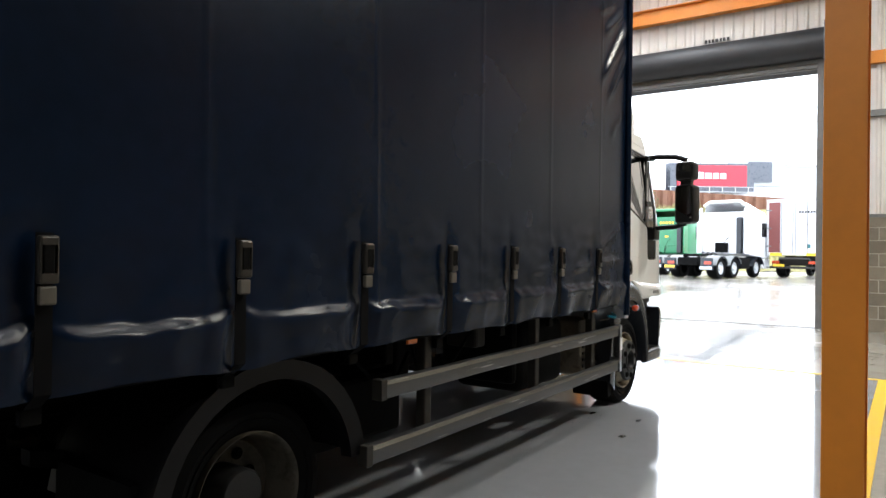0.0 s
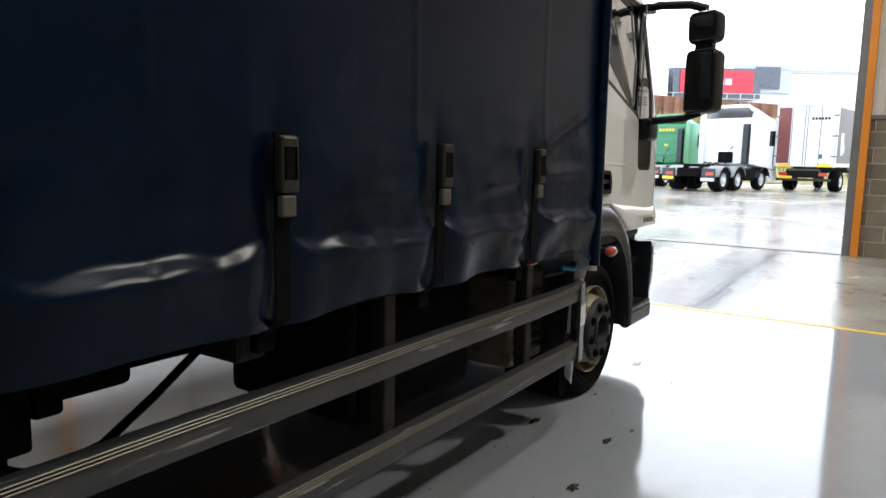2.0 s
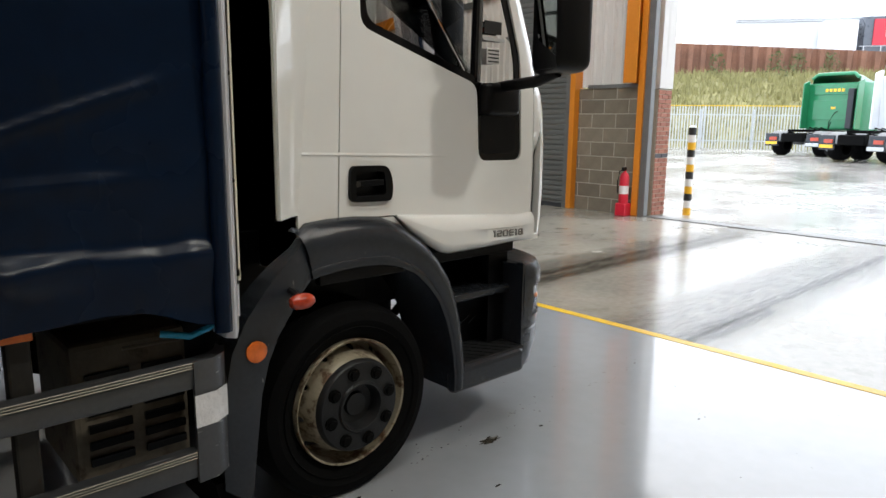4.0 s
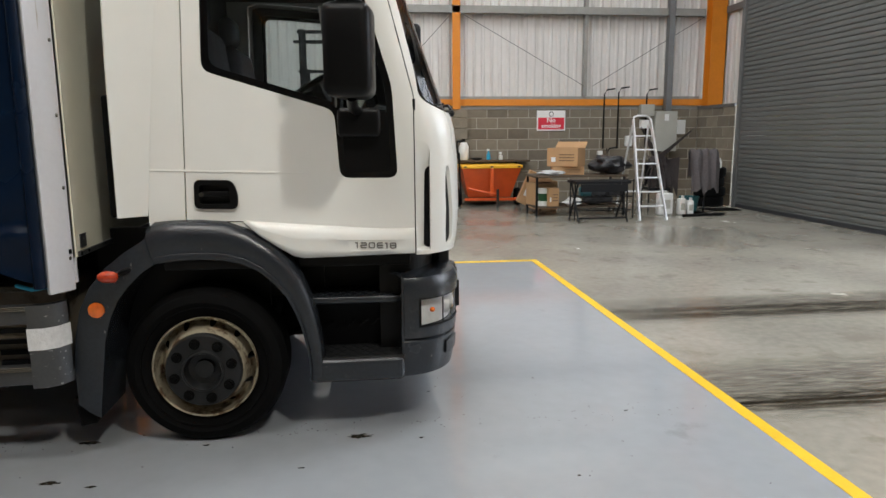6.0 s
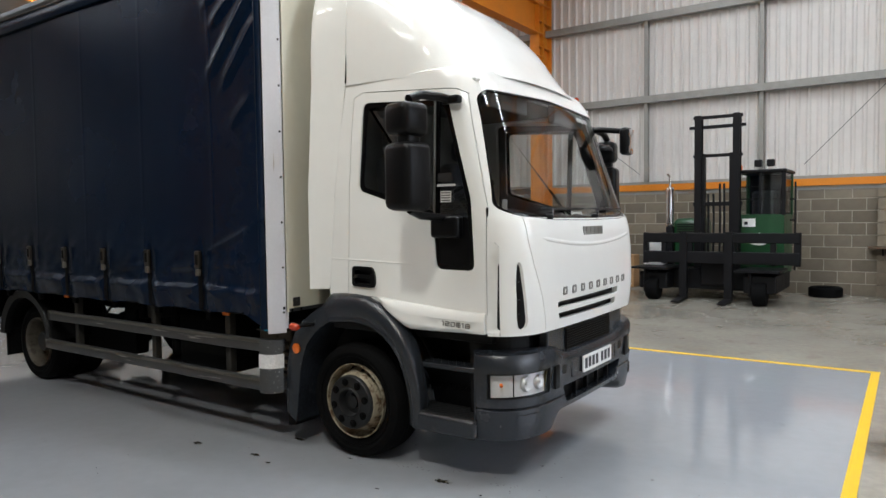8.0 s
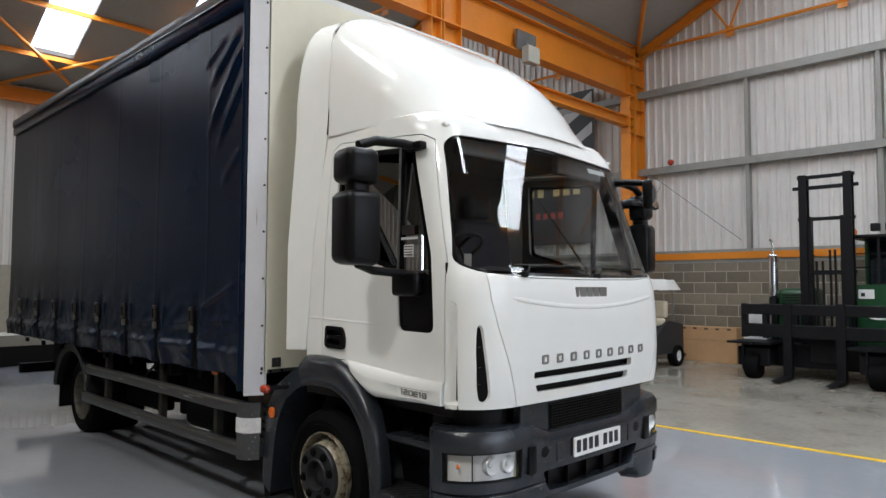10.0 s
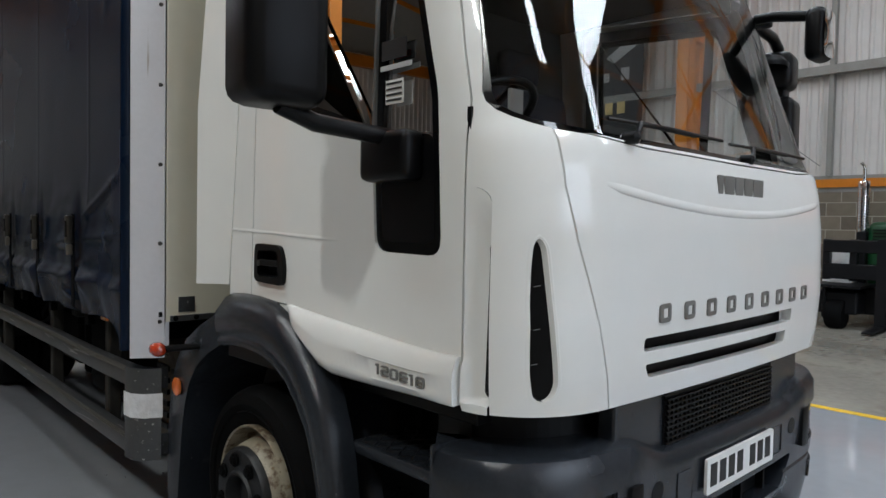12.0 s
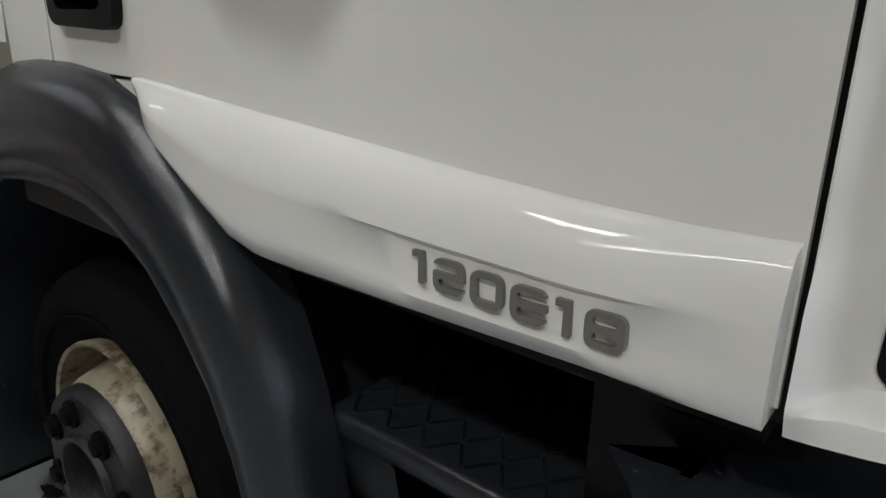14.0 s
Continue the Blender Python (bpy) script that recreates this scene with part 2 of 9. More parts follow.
M = {
    "white": mat("cab_white_paint", (0.785, 0.785, 0.76), 0.5, var=0.03, scale=1.2, fine=9, coat=1.0, rvar=0.05, spec=0.3),
    "cream": mat("cream_panel_paint", (0.70, 0.67, 0.55), 0.42, var=0.05, scale=1.5, fine=12, coat=0.2, stain=(0.5, 0.47, 0.38), stain_at=0.72),
    "post": mat("post_white_paint", (0.62, 0.62, 0.66), 0.4, var=0.06, scale=3, stain=(0.3, 0.28, 0.26), stain_at=0.74, stain_scale=14, coat=0.2, streak=((0.33, 0.29, 0.25), (50, 50, 2.5), 0.70)),
    "alu": mat("brushed_aluminium", (0.094, 0.097, 0.102), 0.36, metal=0.7, var=0.14, scale=4, fine=70, bump=0.05, stain=(0.070, 0.069, 0.066), stain_at=0.60, stain_scale=5, streak=((0.42, 0.42, 0.42), (3, 60, 60), 0.64)),
    "chrome": mat("polished_steel", (0.75, 0.74, 0.72), 0.12, metal=1.0, var=0.05, rvar=0.05),
    "curtain": mat("navy_vinyl_curtain", (0.0018, 0.0075, 0.02150), 0.26, var=0.3, scale=0.9, fine=14, rvar=0.06, bump=0.04, bump_scale=260, stain=(0.0024, 0.0056, 0.0140), stain_at=0.58, stain_scale=1.2, spec=0.19, streak=((0.006, 0.010, 0.018), (9, 9, 1.2), 0.66)),
    "strap": mat("black_webbing", (0.0022, 0.0022, 0.0027), 0.8, var=0.3, bump=0.2, bump_scale=500, spec=0.1),
    "buckle": mat("dull_buckle_steel", (0.036, 0.032, 0.027), 0.36, metal=0.4, var=0.3, scale=9),
    "tag": mat("grey_strap_tag", (0.085, 0.076, 0.062), 0.5, var=0.15, scale=12),
    "plastic": mat("dark_grey_plastic", (0.0180, 0.0212, 0.0268), 0.22, var=0.22, scale=3, fine=60, rvar=0.12, bump=0.10, bump_scale=420, stain=(0.032, 0.034, 0.038), stain_at=0.60, stain_scale=7, spec=0.5, streak=((0.13, 0.135, 0.14), (55, 55, 18), 0.71)),
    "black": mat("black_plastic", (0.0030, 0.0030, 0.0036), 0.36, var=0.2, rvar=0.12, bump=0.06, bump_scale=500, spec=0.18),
    "seal": mat("black_window_border", (0.003, 0.003, 0.0035), 0.18, var=0.1, spec=0.25),
    "rubber": mat("tyre_rubber", (0.0032, 0.0032, 0.0034), 0.8, var=0.35, scale=5, bump=0.2, bump_scale=120, stain=(0.0062, 0.0058, 0.0052), stain_at=0.64, stain_scale=6, spec=0.08),
    "rim": mat("cream_wheel_steel", (0.30, 0.265, 0.195), 0.42, metal=0.1, var=0.22, scale=9, stain=(0.075, 0.040, 0.018), stain_at=0.50, stain_scale=13, bump=0.06, streak=((0.17, 0.12, 0.06), (30, 30, 30), 0.63)),
    # the rear rims' steel and rust, with their shade darkened into the colour
    "rim_shaded": mat("shaded_wheel_steel", (0.065, 0.057, 0.043), 0.55, metal=0.1, var=0.3, scale=9, stain=(0.03, 0.024, 0.016), stain_at=0.48, stain_scale=12, bump=0.08),
    "hub": mat("grey_hub_iron", (0.010, 0.0105, 0.0115), 0.5, metal=0.2, var=0.3, scale=12, bump=0.15),
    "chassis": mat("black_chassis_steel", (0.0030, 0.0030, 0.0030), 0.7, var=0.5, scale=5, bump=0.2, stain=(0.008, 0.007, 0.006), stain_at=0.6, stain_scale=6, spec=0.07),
    "grimy": mat("grimy_steel_bracket", (0.020, 0.018, 0.015), 0.65, metal=0.2, var=0.3, scale=6, stain=(0.03, 0.026, 0.02), stain_at=0.55, stain_scale=9),
    "glass": glass_mat("window_glass", (0.86, 0.89, 0.89)),
    "wscreen": glass_mat("windscreen_glass", (0.95, 0.97, 0.965)),
    "lens": glass_mat("clear_lamp_lens", (0.93, 0.93, 0.93)),
    "mirror": mat("mirror_glass", (0.8, 0.8, 0.8), 0.03, metal=1.0, var=0.02, rvar=0.01),
    "amber": mat("amber_lens", (0.75, 0.16, 0.02), 0.2, var=0.2, scale=40, coat=0.5),
    "redlens": mat("red_lens", (0.42, 0.040, 0.012), 0.15, var=0.3, scale=40, coat=0.5),
    "badge": mat("grey_badge_plastic", (0.20, 0.195, 0.185), 0.38, metal=0.3, var=0.08),
    "plate": mat("number_plate_white", (0.75, 0.75, 0.73), 0.4, var=0.04),
    "ink": mat("black_lettering", (0.012, 0.012, 0.012), 0.5, var=0.05),
    "tape": mat("white_cloth_tape", (0.66, 0.66, 0.67), 0.6, var=0.15, scale=18, bump=0.5, bump_scale=60),
    "cyan": mat("cyan_air_line", (0.02, 0.32, 0.55), 0.4, var=0.15),
    "seat": mat("grey_seat_cloth", (0.035, 0.037, 0.045), 0.9, var=0.3, scale=20, bump=0.3),
    "dash": mat("grey_dashboard", (0.045, 0.046, 0.047), 0.6, var=0.15, bump=0.1, bump_scale=300),
    "liner": mat("cab_lining", (0.10, 0.097, 0.09), 0.8, var=0.1),
    "orange": mat("orange_steel_paint", (0.62, 0.205, 0.012), 0.45, var=0.10, scale=2.2, fine=20, stain=(0.30, 0.10, 0.02), stain_at=0.70, stain_scale=5, bump=0.05),
    "galv": mat("galvanised_steel", (0.15, 0.152, 0.15), 0.5, metal=0.35, var=0.18, scale=5, fine=40),
    "zrail": mat("weathered_sheeting_rail", (0.26, 0.255, 0.235), 0.5, metal=0.1, var=0.14, scale=5, fine=40),
    "louvre": mat("dusty_battery_cover", (0.11, 0.092, 0.066), 0.75, var=0.3, scale=8, stain=(0.05, 0.036, 0.022), stain_at=0.55, stain_scale=9, bump=0.2),
    # paler than the rail itself: the light caught by its ridges, as colour
    "ridge": mat("lit_rail_edge", (0.16, 0.152, 0.125), 0.45, metal=0.7, var=0.2, scale=6, fine=50),
    "clad": mat("off_white_cladding", (0.60, 0.575, 0.545), 0.5, var=0.06, scale=0.8, fine=7, stain=(0.46, 0.43, 0.39), stain_at=0.70, stain_scale=1.4, streak=((0.50, 0.475, 0.44), (5, 5, 0.35), 0.62)),
    "roof": mat("grey_roof_lining", (0.30, 0.29, 0.275), 0.7, var=0.08, scale=0.8, fine=6),
    "block": mat("concrete_block", (0.178, 0.152, 0.115), 0.9, var=0.22, scale=4, fine=60, bump=0.5, bump_scale=90, rand=0.22, spec=0.3),
    "brick": mat("red_facing_brick", (0.30, 0.125, 0.085), 0.85, var=0.25, scale=9, bump=0.3, bump_scale=120, rand=0.2),
    "blue_brick": mat("dark_blue_brick", (0.06, 0.06, 0.07), 0.6, var=0.2, scale=9, bump=0.3, rand=0.15),
    "mortar": mat("mortar", (0.36, 0.335, 0.28), 0.95, var=0.12, scale=8, bump=0.3),
    "shutter": mat("shutter_steel", (0.110, 0.113, 0.108), 0.55, metal=0.1, var=0.10, scale=1.2, fine=22, stain=(0.080, 0.080, 0.072), stain_at=0.66, stain_scale=2.2),
    "dark_steel": mat("dark_shutter_box", (0.035, 0.037, 0.042), 0.5, metal=0.3, var=0.2, scale=3),
    "concrete": mat("power_floated_concrete", (0.252, 0.237, 0.202), 0.22, var=0.26, scale=0.55, fine=14, rvar=0.14, bump=0.05, bump_scale=30, stain=(0.205, 0.189, 0.155), stain_at=0.55, stain_scale=2.6),
    "epoxy": mat("blue_grey_floor_paint", (0.272, 0.285, 0.307), 0.085, var=0.07, scale=0.8, fine=9, rvar=0.03, bump=0.008, bump_scale=12, stain=(0.21, 0.22, 0.238), stain_at=0.64, stain_scale=1.3, coat=0.25, spec=0.6),
    "yellow": mat("yellow_line_paint", (0.70, 0.43, 0.012), 0.4, var=0.10, scale=5, fine=40, stain=(0.42, 0.30, 0.07), stain_at=0.70, stain_scale=9),
    "oil": mat("oil_stain", (0.03, 0.028, 0.022), 0.25, var=0.3, scale=20),
    "yard": mat("wet_yard_concrete", (0.25, 0.235, 0.21), 0.22, var=0.4, scale=0.25, fine=5.0, rvar=0.2, bump=0.05, bump_scale=8, stain=(0.085, 0.070, 0.056), stain_at=0.54, stain_scale=0.9),
    "forkgreen": mat("forklift_green_paint", (0.007, 0.052, 0.016), 0.4, var=0.15, scale=4, coat=0.2),
    "forkblack": mat("forklift_black_steel", (0.0055, 0.0055, 0.0065), 0.5, spec=0.2, metal=0.0, var=0.3, scale=5, stain=(0.028, 0.025, 0.022), stain_at=0.66),
    "card": mat("brown_cardboard", (0.40, 0.235, 0.115), 0.85, var=0.12, scale=3, bump=0.1, stain=(0.27, 0.155, 0.07), stain_at=0.7),
    "hopper": mat("orange_hopper_paint", (0.60, 0.085, 0.012), 0.42, var=0.14, scale=4, stain=(0.25, 0.05, 0.02), stain_at=0.68, coat=0.2),
    "hopper_y": mat("yellow_hopper_rim", (0.80, 0.42, 0.02), 0.42, var=0.1),
    "timber": mat("dark_stained_timber", (0.075, 0.05, 0.03), 0.75, var=0.3, scale=6, bump=0.2),
    "signred": mat("sign_red", (0.60, 0.012, 0.035), 0.4, var=0.05),
    "signwhite": mat("sign_white", (0.75, 0.74, 0.72), 0.4, var=0.05),
    "bag": mat("black_polythene", (0.014, 0.014, 0.017), 0.35, var=0.2, bump=0.6, bump_scale=18),
    "coat": mat("dark_brown_cloth", (0.042, 0.034, 0.034), 0.95, var=0.3, scale=14, bump=0.5, bump_scale=60),
    "blanket": mat("grey_blanket", (0.085, 0.075, 0.078), 0.95, var=0.25, scale=30, bump=0.6, bump_scale=120),
    "ladder": mat("bright_ladder_aluminium", (0.66, 0.66, 0.66), 0.35, metal=0.5, var=0.08, scale=8),
    "bowl": mat("aluminised_reflector", (0.88, 0.88, 0.88), 0.38, metal=0.55, var=0.06, scale=30, rvar=0.1),
    "lampback": mat("lamp_reflector_coating", (0.86, 0.86, 0.87), 0.35, metal=0.0, var=0.08, scale=10),
    "poly": mat("white_polythene", (0.68, 0.68, 0.66), 0.45, var=0.06),
    "teal": mat("teal_plastic", (0.02, 0.13, 0.15), 0.4, var=0.1),
    "elec": mat("grey_enclosure_paint", (0.36, 0.355, 0.31), 0.5, var=0.08),
    "cream_seat": mat("cream_vinyl", (0.60, 0.53, 0.40), 0.55, var=0.1),
    "canvas": mat("white_canvas", (0.70, 0.69, 0.66), 0.7, var=0.08, bump=0.2, bump_scale=30),
    "banner": mat("black_banner", (0.022, 0.022, 0.024), 0.6, var=0.15),
    "greybar": mat("grey_print", (0.45, 0.45, 0.45), 0.6, var=0.05),
    "goldbar": mat("gold_print", (0.62, 0.48, 0.2), 0.6, var=0.05),
    "redbar": mat("red_print", (0.42, 0.06, 0.05), 0.6, var=0.05),
    "tgreen": mat("tractor_green_paint", (0.012, 0.19, 0.075), 0.35, var=0.1, coat=0.3),
    "twhite": mat("tractor_white_paint", (0.75, 0.76, 0.78), 0.35, var=0.05, coat=0.3),
    "twine": mat("maroon_panel", (0.16, 0.04, 0.035), 0.5, var=0.1),
    "yplate": mat("yellow_plate", (0.80, 0.50, 0.03), 0.4, var=0.05),
    "rust": mat("rusty_sheet_piling", (0.20, 0.095, 0.06), 0.85, var=0.3, scale=0.7, fine=6, bump=0.2, bump_scale=10),
    "bank": mat("dry_grass_bank", (0.20, 0.18, 0.07), 0.95, var=0.4, scale=0.6, fine=5),
    "grass": mat("dry_grass_blades", (0.24, 0.22, 0.09), 0.9, var=0.35, scale=1.5),
    "leafg": mat("shrub_leaves", (0.07, 0.10, 0.03), 0.8, var=0.35, scale=2),
    "fence": mat("galvanised_fence", (0.50, 0.51, 0.52), 0.5, metal=0.2, var=0.1),
    "bldg": mat("white_building_cladding", (0.70, 0.71, 0.73), 0.6, var=0.05, scale=0.2),
    "sidegrey": mat("dark_side_panel", (0.10, 0.088, 0.082), 0.5, var=0.15, scale=1.0),
    "board": mat("pale_billboard", (0.42, 0.44, 0.46), 0.6, var=0.08, scale=0.3),
    "darkglass": mat("dark_facade", (0.09, 0.10, 0.12), 0.3, var=0.15),
    "bsign": mat("red_fascia", (0.60, 0.03, 0.05), 0.5, var=0.12, scale=0.3),
}
M["track"] = tyre_mark_mat("rubbed_tyre_dirt", (0.11, 0.098, 0.080), 0.55)
M["tread_print"] = tyre_mark_mat("tread_print_dirt", (0.05, 0.04, 0.027), 0.8)


# ---- building helpers ----


def mirrored(p):
    return (p[0], 2 * YC - p[1], p[2])


def thing(name, loc=(0, 0, 0), label="", category="", group="", kind=""):
    ob = new(name)
    ob.empty_display_size = 0.2
    ob.location = loc
    return tagged(ob, label, category, group, kind)


def root_of(ob):
    while ob.parent:
        ob = ob.parent
    return ob


def finish(me, smooth=None):
    if smooth is not None:
        me.polygons.foreach_set("use_smooth", [True] * len(me.polygons))
        me.set_sharp_from_angle(angle=radians(smooth))
    me.update()


def part(name, bm, material, parent=None, label="", smooth=None, kind="", category=""):
    """Links a bmesh, built at its place in the world, as one mesh object under a thing or part."""
    if isinstance(bm, bpy.types.Mesh):
        me = bm
        bm = bmesh.new()
        bm.from_mesh(me)
    else:
        me = bpy.data.meshes.new(name)
    if parent is not None:
        bm.transform(Matrix.Translation(-root_of(parent).location))
    bm.normal_update()
    bm.to_mesh(me)
    bm.free()
    me.materials.clear()
    me.materials.append(M[material])
    finish(me, smooth)
    ob = new(name, me)
    if parent is not None:
        ob.parent = parent
    return tagged(ob, label, category, "", kind)


def box(x0, x1, y0, y1, z0, z1, bevel=0.0, seg=2, bm=None):
    b = bmesh.new()
    m = Matrix.Translation(((x0 + x1) / 2, (y0 + y1) / 2, (z0 + z1) / 2)) @ Matrix.Diagonal((x1 - x0, y1 - y0, z1 - z0, 1))
    bmesh.ops.create_cube(b, size=1, matrix=m)
    if bevel:
        bmesh.ops.bevel(b, geom=b.edges[:], offset=bevel, segments=seg, affect='EDGES', profile=0.5, clamp_overlap=True)
    return join(bm, b)


def join(bm, b):
    if bm is None:
        return b
    tmp = bpy.data.meshes.new("tmp")
    b.to_mesh(tmp)
    b.free()
    bm.from_mesh(tmp)
    bpy.data.meshes.remove(tmp)
    return bm


def prism(poly, axis, a0, a1, bm=None, bevel=0.0, seg=2):
    """A polygon in the plane across axis (x: y,z; y: x,z; z: x,y), drawn out from a0 to a1."""
    b = bmesh.new()
    put = {"x": lambda p, a: (a, p[0], p[1]), "y": lambda p, a: (p[0], a, p[1]), "z": lambda p, a: (p[0], p[1], a)}[axis]
    v0, v1 = [b.verts.new(put(p, a0)) for p in poly], [b.verts.new(put(p, a1)) for p in poly]
    n = len(poly)
    b.faces.new(v0), b.faces.new(v1[::-1])
    for i in range(n):
        b.faces.new((v0[i], v1[i], v1[(i + 1) % n], v0[(i + 1) % n]))
    bmesh.ops.recalc_face_normals(b, faces=b.faces[:])
    if bevel:
        bmesh.ops.bevel(b, geom=b.edges[:], offset=bevel, segments=seg, affect='EDGES', profile=0.5, clamp_overlap=True)
    return join(bm, b)


def rounded(poly, r, n=4):
    """The polygon with its corners rounded."""
    out = []
    for i, p in enumerate(poly):
        a, c = Vector(poly[i - 1]), Vector(poly[(i + 1) % len(poly)])
        p = Vector(p)
        ra = min(r, (a - p).length * 0.45, (c - p).length * 0.45)
        s, e = p + (a - p).normalized() * ra, p + (c - p).normalized() * ra
        for k in range(n + 1):
            t = k / n
            out.append(tuple((1 - t) ** 2 * s + 2 * t * (1 - t) * p + t * t * e))
    return out


def loft(rows, bm=None, close_u=False, caps=False):
    """A skin over rows of points, each row as long as the others."""
    b = bmesh.new()
    vs = [[b.verts.new(p) for p in row] for row in rows]
    for i in range(len(vs) - 1):
        n = len(vs[i])
        for j in range(n if close_u else n - 1):
            k = (j + 1) % n
            b.faces.new((vs[i][j], vs[i][k], vs[i + 1][k], vs[i + 1][j]))
    if caps:
        b.faces.new(vs[0][::-1]), b.faces.new(vs[-1])
    bmesh.ops.recalc_face_normals(b, faces=b.faces[:])
    return join(bm, b)


def tube(points, r, n=8, bm=None, radii=None):
    """A round bar along points."""
    pts = [Vector(p) for p in points]
    rows = []
    for i, p in enumerate(pts):
        d = (pts[min(i + 1, len(pts) - 1)] - pts[max(i - 1, 0)]).normalized()
        up = Vector((0, 0, 1)) if abs(d.z) < 0.9 else Vector((1, 0, 0))
        s = d.cross(up).normalized()
        u = s.cross(d)
        rr = radii[i] if radii else r
        rows.append([p + rr * (math.cos(2 * math.pi * k / n) * s + math.sin(2 * math.pi * k / n) * u) for k in range(n)])
    return loft(rows, bm, close_u=True, caps=True)


def beam(p, q, w, h, bm=None, up=(0, 0, 1)):
    """A rectangular bar from p to q, w wide and h high."""
    p, q = Vector(p), Vector(q)
    d = (q - p).normalized()
    s = d.cross(Vector(up)).normalized() * (w / 2)
    u = s.cross(d).normalized() * (h / 2)
    return loft([[c + s + u, c - s + u, c - s - u, c + s - u] for c in (p, q)], bm, close_u=True, caps=True)


def ibeam(p, q, w, h, t, bm=None, up=(0, 0, 1)):
    """An I section from p to q: two flanges w wide, h apart, and a web."""
    p, q = Vector(p), Vector(q)
    d = (q - p).normalized()
    s = d.cross(Vector(up)).normalized()
    u = s.cross(d).normalized()
    w2, h2, t2 = w / 2, h / 2, t / 2
    sec = [(-w2, -h2), (w2, -h2), (w2, -h2 + t), (t2, -h2 + t), (t2, h2 - t), (w2, h2 - t), (w2, h2), (-w2, h2), (-w2, h2 - t), (-t2, h2 - t), (-t2, -h2 + t), (-w2, -h2 + t)]
    return loft([[c + s * a + u * b for a, b in sec] for c in (p, q)], bm, close_u=True, caps=True)


def lathe(profile, centre, axis="y", n=32, bm=None, sign=1):
    """A profile of (radius, distance along the axis) turned round it."""
    cx, cy, cz = centre
    rows = []
    for r, a in profile:
        row = []
        for k in range(n):
            c, s = math.cos(2 * math.pi * k / n) * r, math.sin(2 * math.pi * k / n) * r
            row.append({"y": (cx + c, cy + a * sign, cz + s), "z": (cx + c, cy + s, cz + a * sign), "x": (cx + a * sign, cy + c, cz + s)}[axis])
        rows.append(row)
    return loft(rows, bm, close_u=True)


def carve(bm, cutters, op='DIFFERENCE'):
    """The bmesh cut by others; the tools are used up."""
    me = bpy.data.meshes.new("carved")
    bm.to_mesh(me)
    bm.free()
    ob = bpy.data.objects.new("carved", me)
    scene.collection.objects.link(ob)
    gone = [ob]
    for c in cutters:
        cm = bpy.data.meshes.new("tool")
        c.to_mesh(cm)
        c.free()
        co = bpy.data.objects.new("tool", cm)
        scene.collection.objects.link(co)
        md = ob.modifiers.new("cut", 'BOOLEAN')
        md.operation, md.object, md.solver = op, co, 'EXACT'
        gone.append(co)
    bpy.context.view_layer.update()
    got = bpy.data.meshes.new_from_object(ob.evaluated_get(bpy.context.evaluated_depsgraph_get()))
    out = bmesh.new()
    out.from_mesh(got)
    bpy.data.meshes.remove(got)
    for o in gone:
        d = o.data
        bpy.data.objects.remove(o)
        bpy.data.meshes.remove(d)
    return out


def lettering(text, size, sx, depth, m):
    """Raised letters as a bmesh at the pose m; they run along its x axis."""
    cu = bpy.data.curves.new("letters", 'FONT')
    cu.body, cu.size, cu.extrude, cu.align_x, cu.align_y = text, size, depth, 'CENTER', 'CENTER'
    cu.resolution_u, cu.offset = 3, size * 0.02
    ob = bpy.data.objects.new("letters", cu)
    scene.collection.objects.link(ob)
    bpy.context.view_layer.update()
    me = bpy.data.meshes.new_from_object(ob.evaluated_get(bpy.context.evaluated_depsgraph_get()))
    bm = bmesh.new()
    bm.from_mesh(me)
    bpy.data.objects.remove(ob), bpy.data.curves.remove(cu), bpy.data.meshes.remove(me)
    bm.transform(m @ Matrix.Diagonal((sx, 1, 1, 1)))
    return bm


def lerp_table(table, x):
    for (a, u), (b, v) in zip(table, table[1:]):
        if x <= b:
            t = max(0.0, (x - a) / (b - a))
            return u + (v - u) * t
    return table[-1][1]


def smooth(a, b, x):
    t = min(1.0, max(0.0, (x - a) / (b - a)))
    return t * t * (3 - 2 * t)


YC = 1.075

# ---- the hall ----
NX, EX, WX, SY = 12.55, 7.52, -20.0, -15.0      # inner faces: back wall y, door wall x, far wall x, near wall y
VAL, RIDGE_R, RIDGE_L = -5.9, 0.95, -12.95
COURSE, BLOCK, BTOP = 0.249, 0.498, 2.178


def roof_z(x):
    if x < VAL:
        return EAVES + (x - WX if x < RIDGE_L else VAL - x) * PITCH
    return EAVES + (x - VAL if x < RIDGE_R else 7.8 - x) * PITCH


part("floor", box(WX - 0.2, EX + 0.2, SY - 0.2, NX + 0.2, -0.2, 0.0), "concrete", label="pale power-floated concrete floor with tyre marks", kind="structure")
part("floor_paint", box(-14.5, 1.55, -2.02, 4.86, 0.0, 0.004), "epoxy", label="glossy blue-grey painted bay floor", kind="structure")
for nm, b in (("a", box(1.52, 1.60, -2.08, 4.92, 0.004, 0.007)), ("b", box(-14.5, 1.52, 4.83, 4.92, 0.004, 0.007)), ("c", box(-14.5, 1.52, -2.08, -1.97, 0.004, 0.007))):
    part("floor_line", b, "yellow", label="worn yellow painted floor line", kind="structure")


def trapezoid(length, period=0.2, depth=0.032):
    """Stations (along, out) of ribbed sheeting."""
    out, k = [], 0
    while k * period < length:
        a = k * period
        out += [(a, 0), (a + 0.03, depth), (a + 0.065, depth), (a + 0.095, 0)]
        k += 1
    return [(min(a, length), o) for a, o in out] + [(length, 0)]


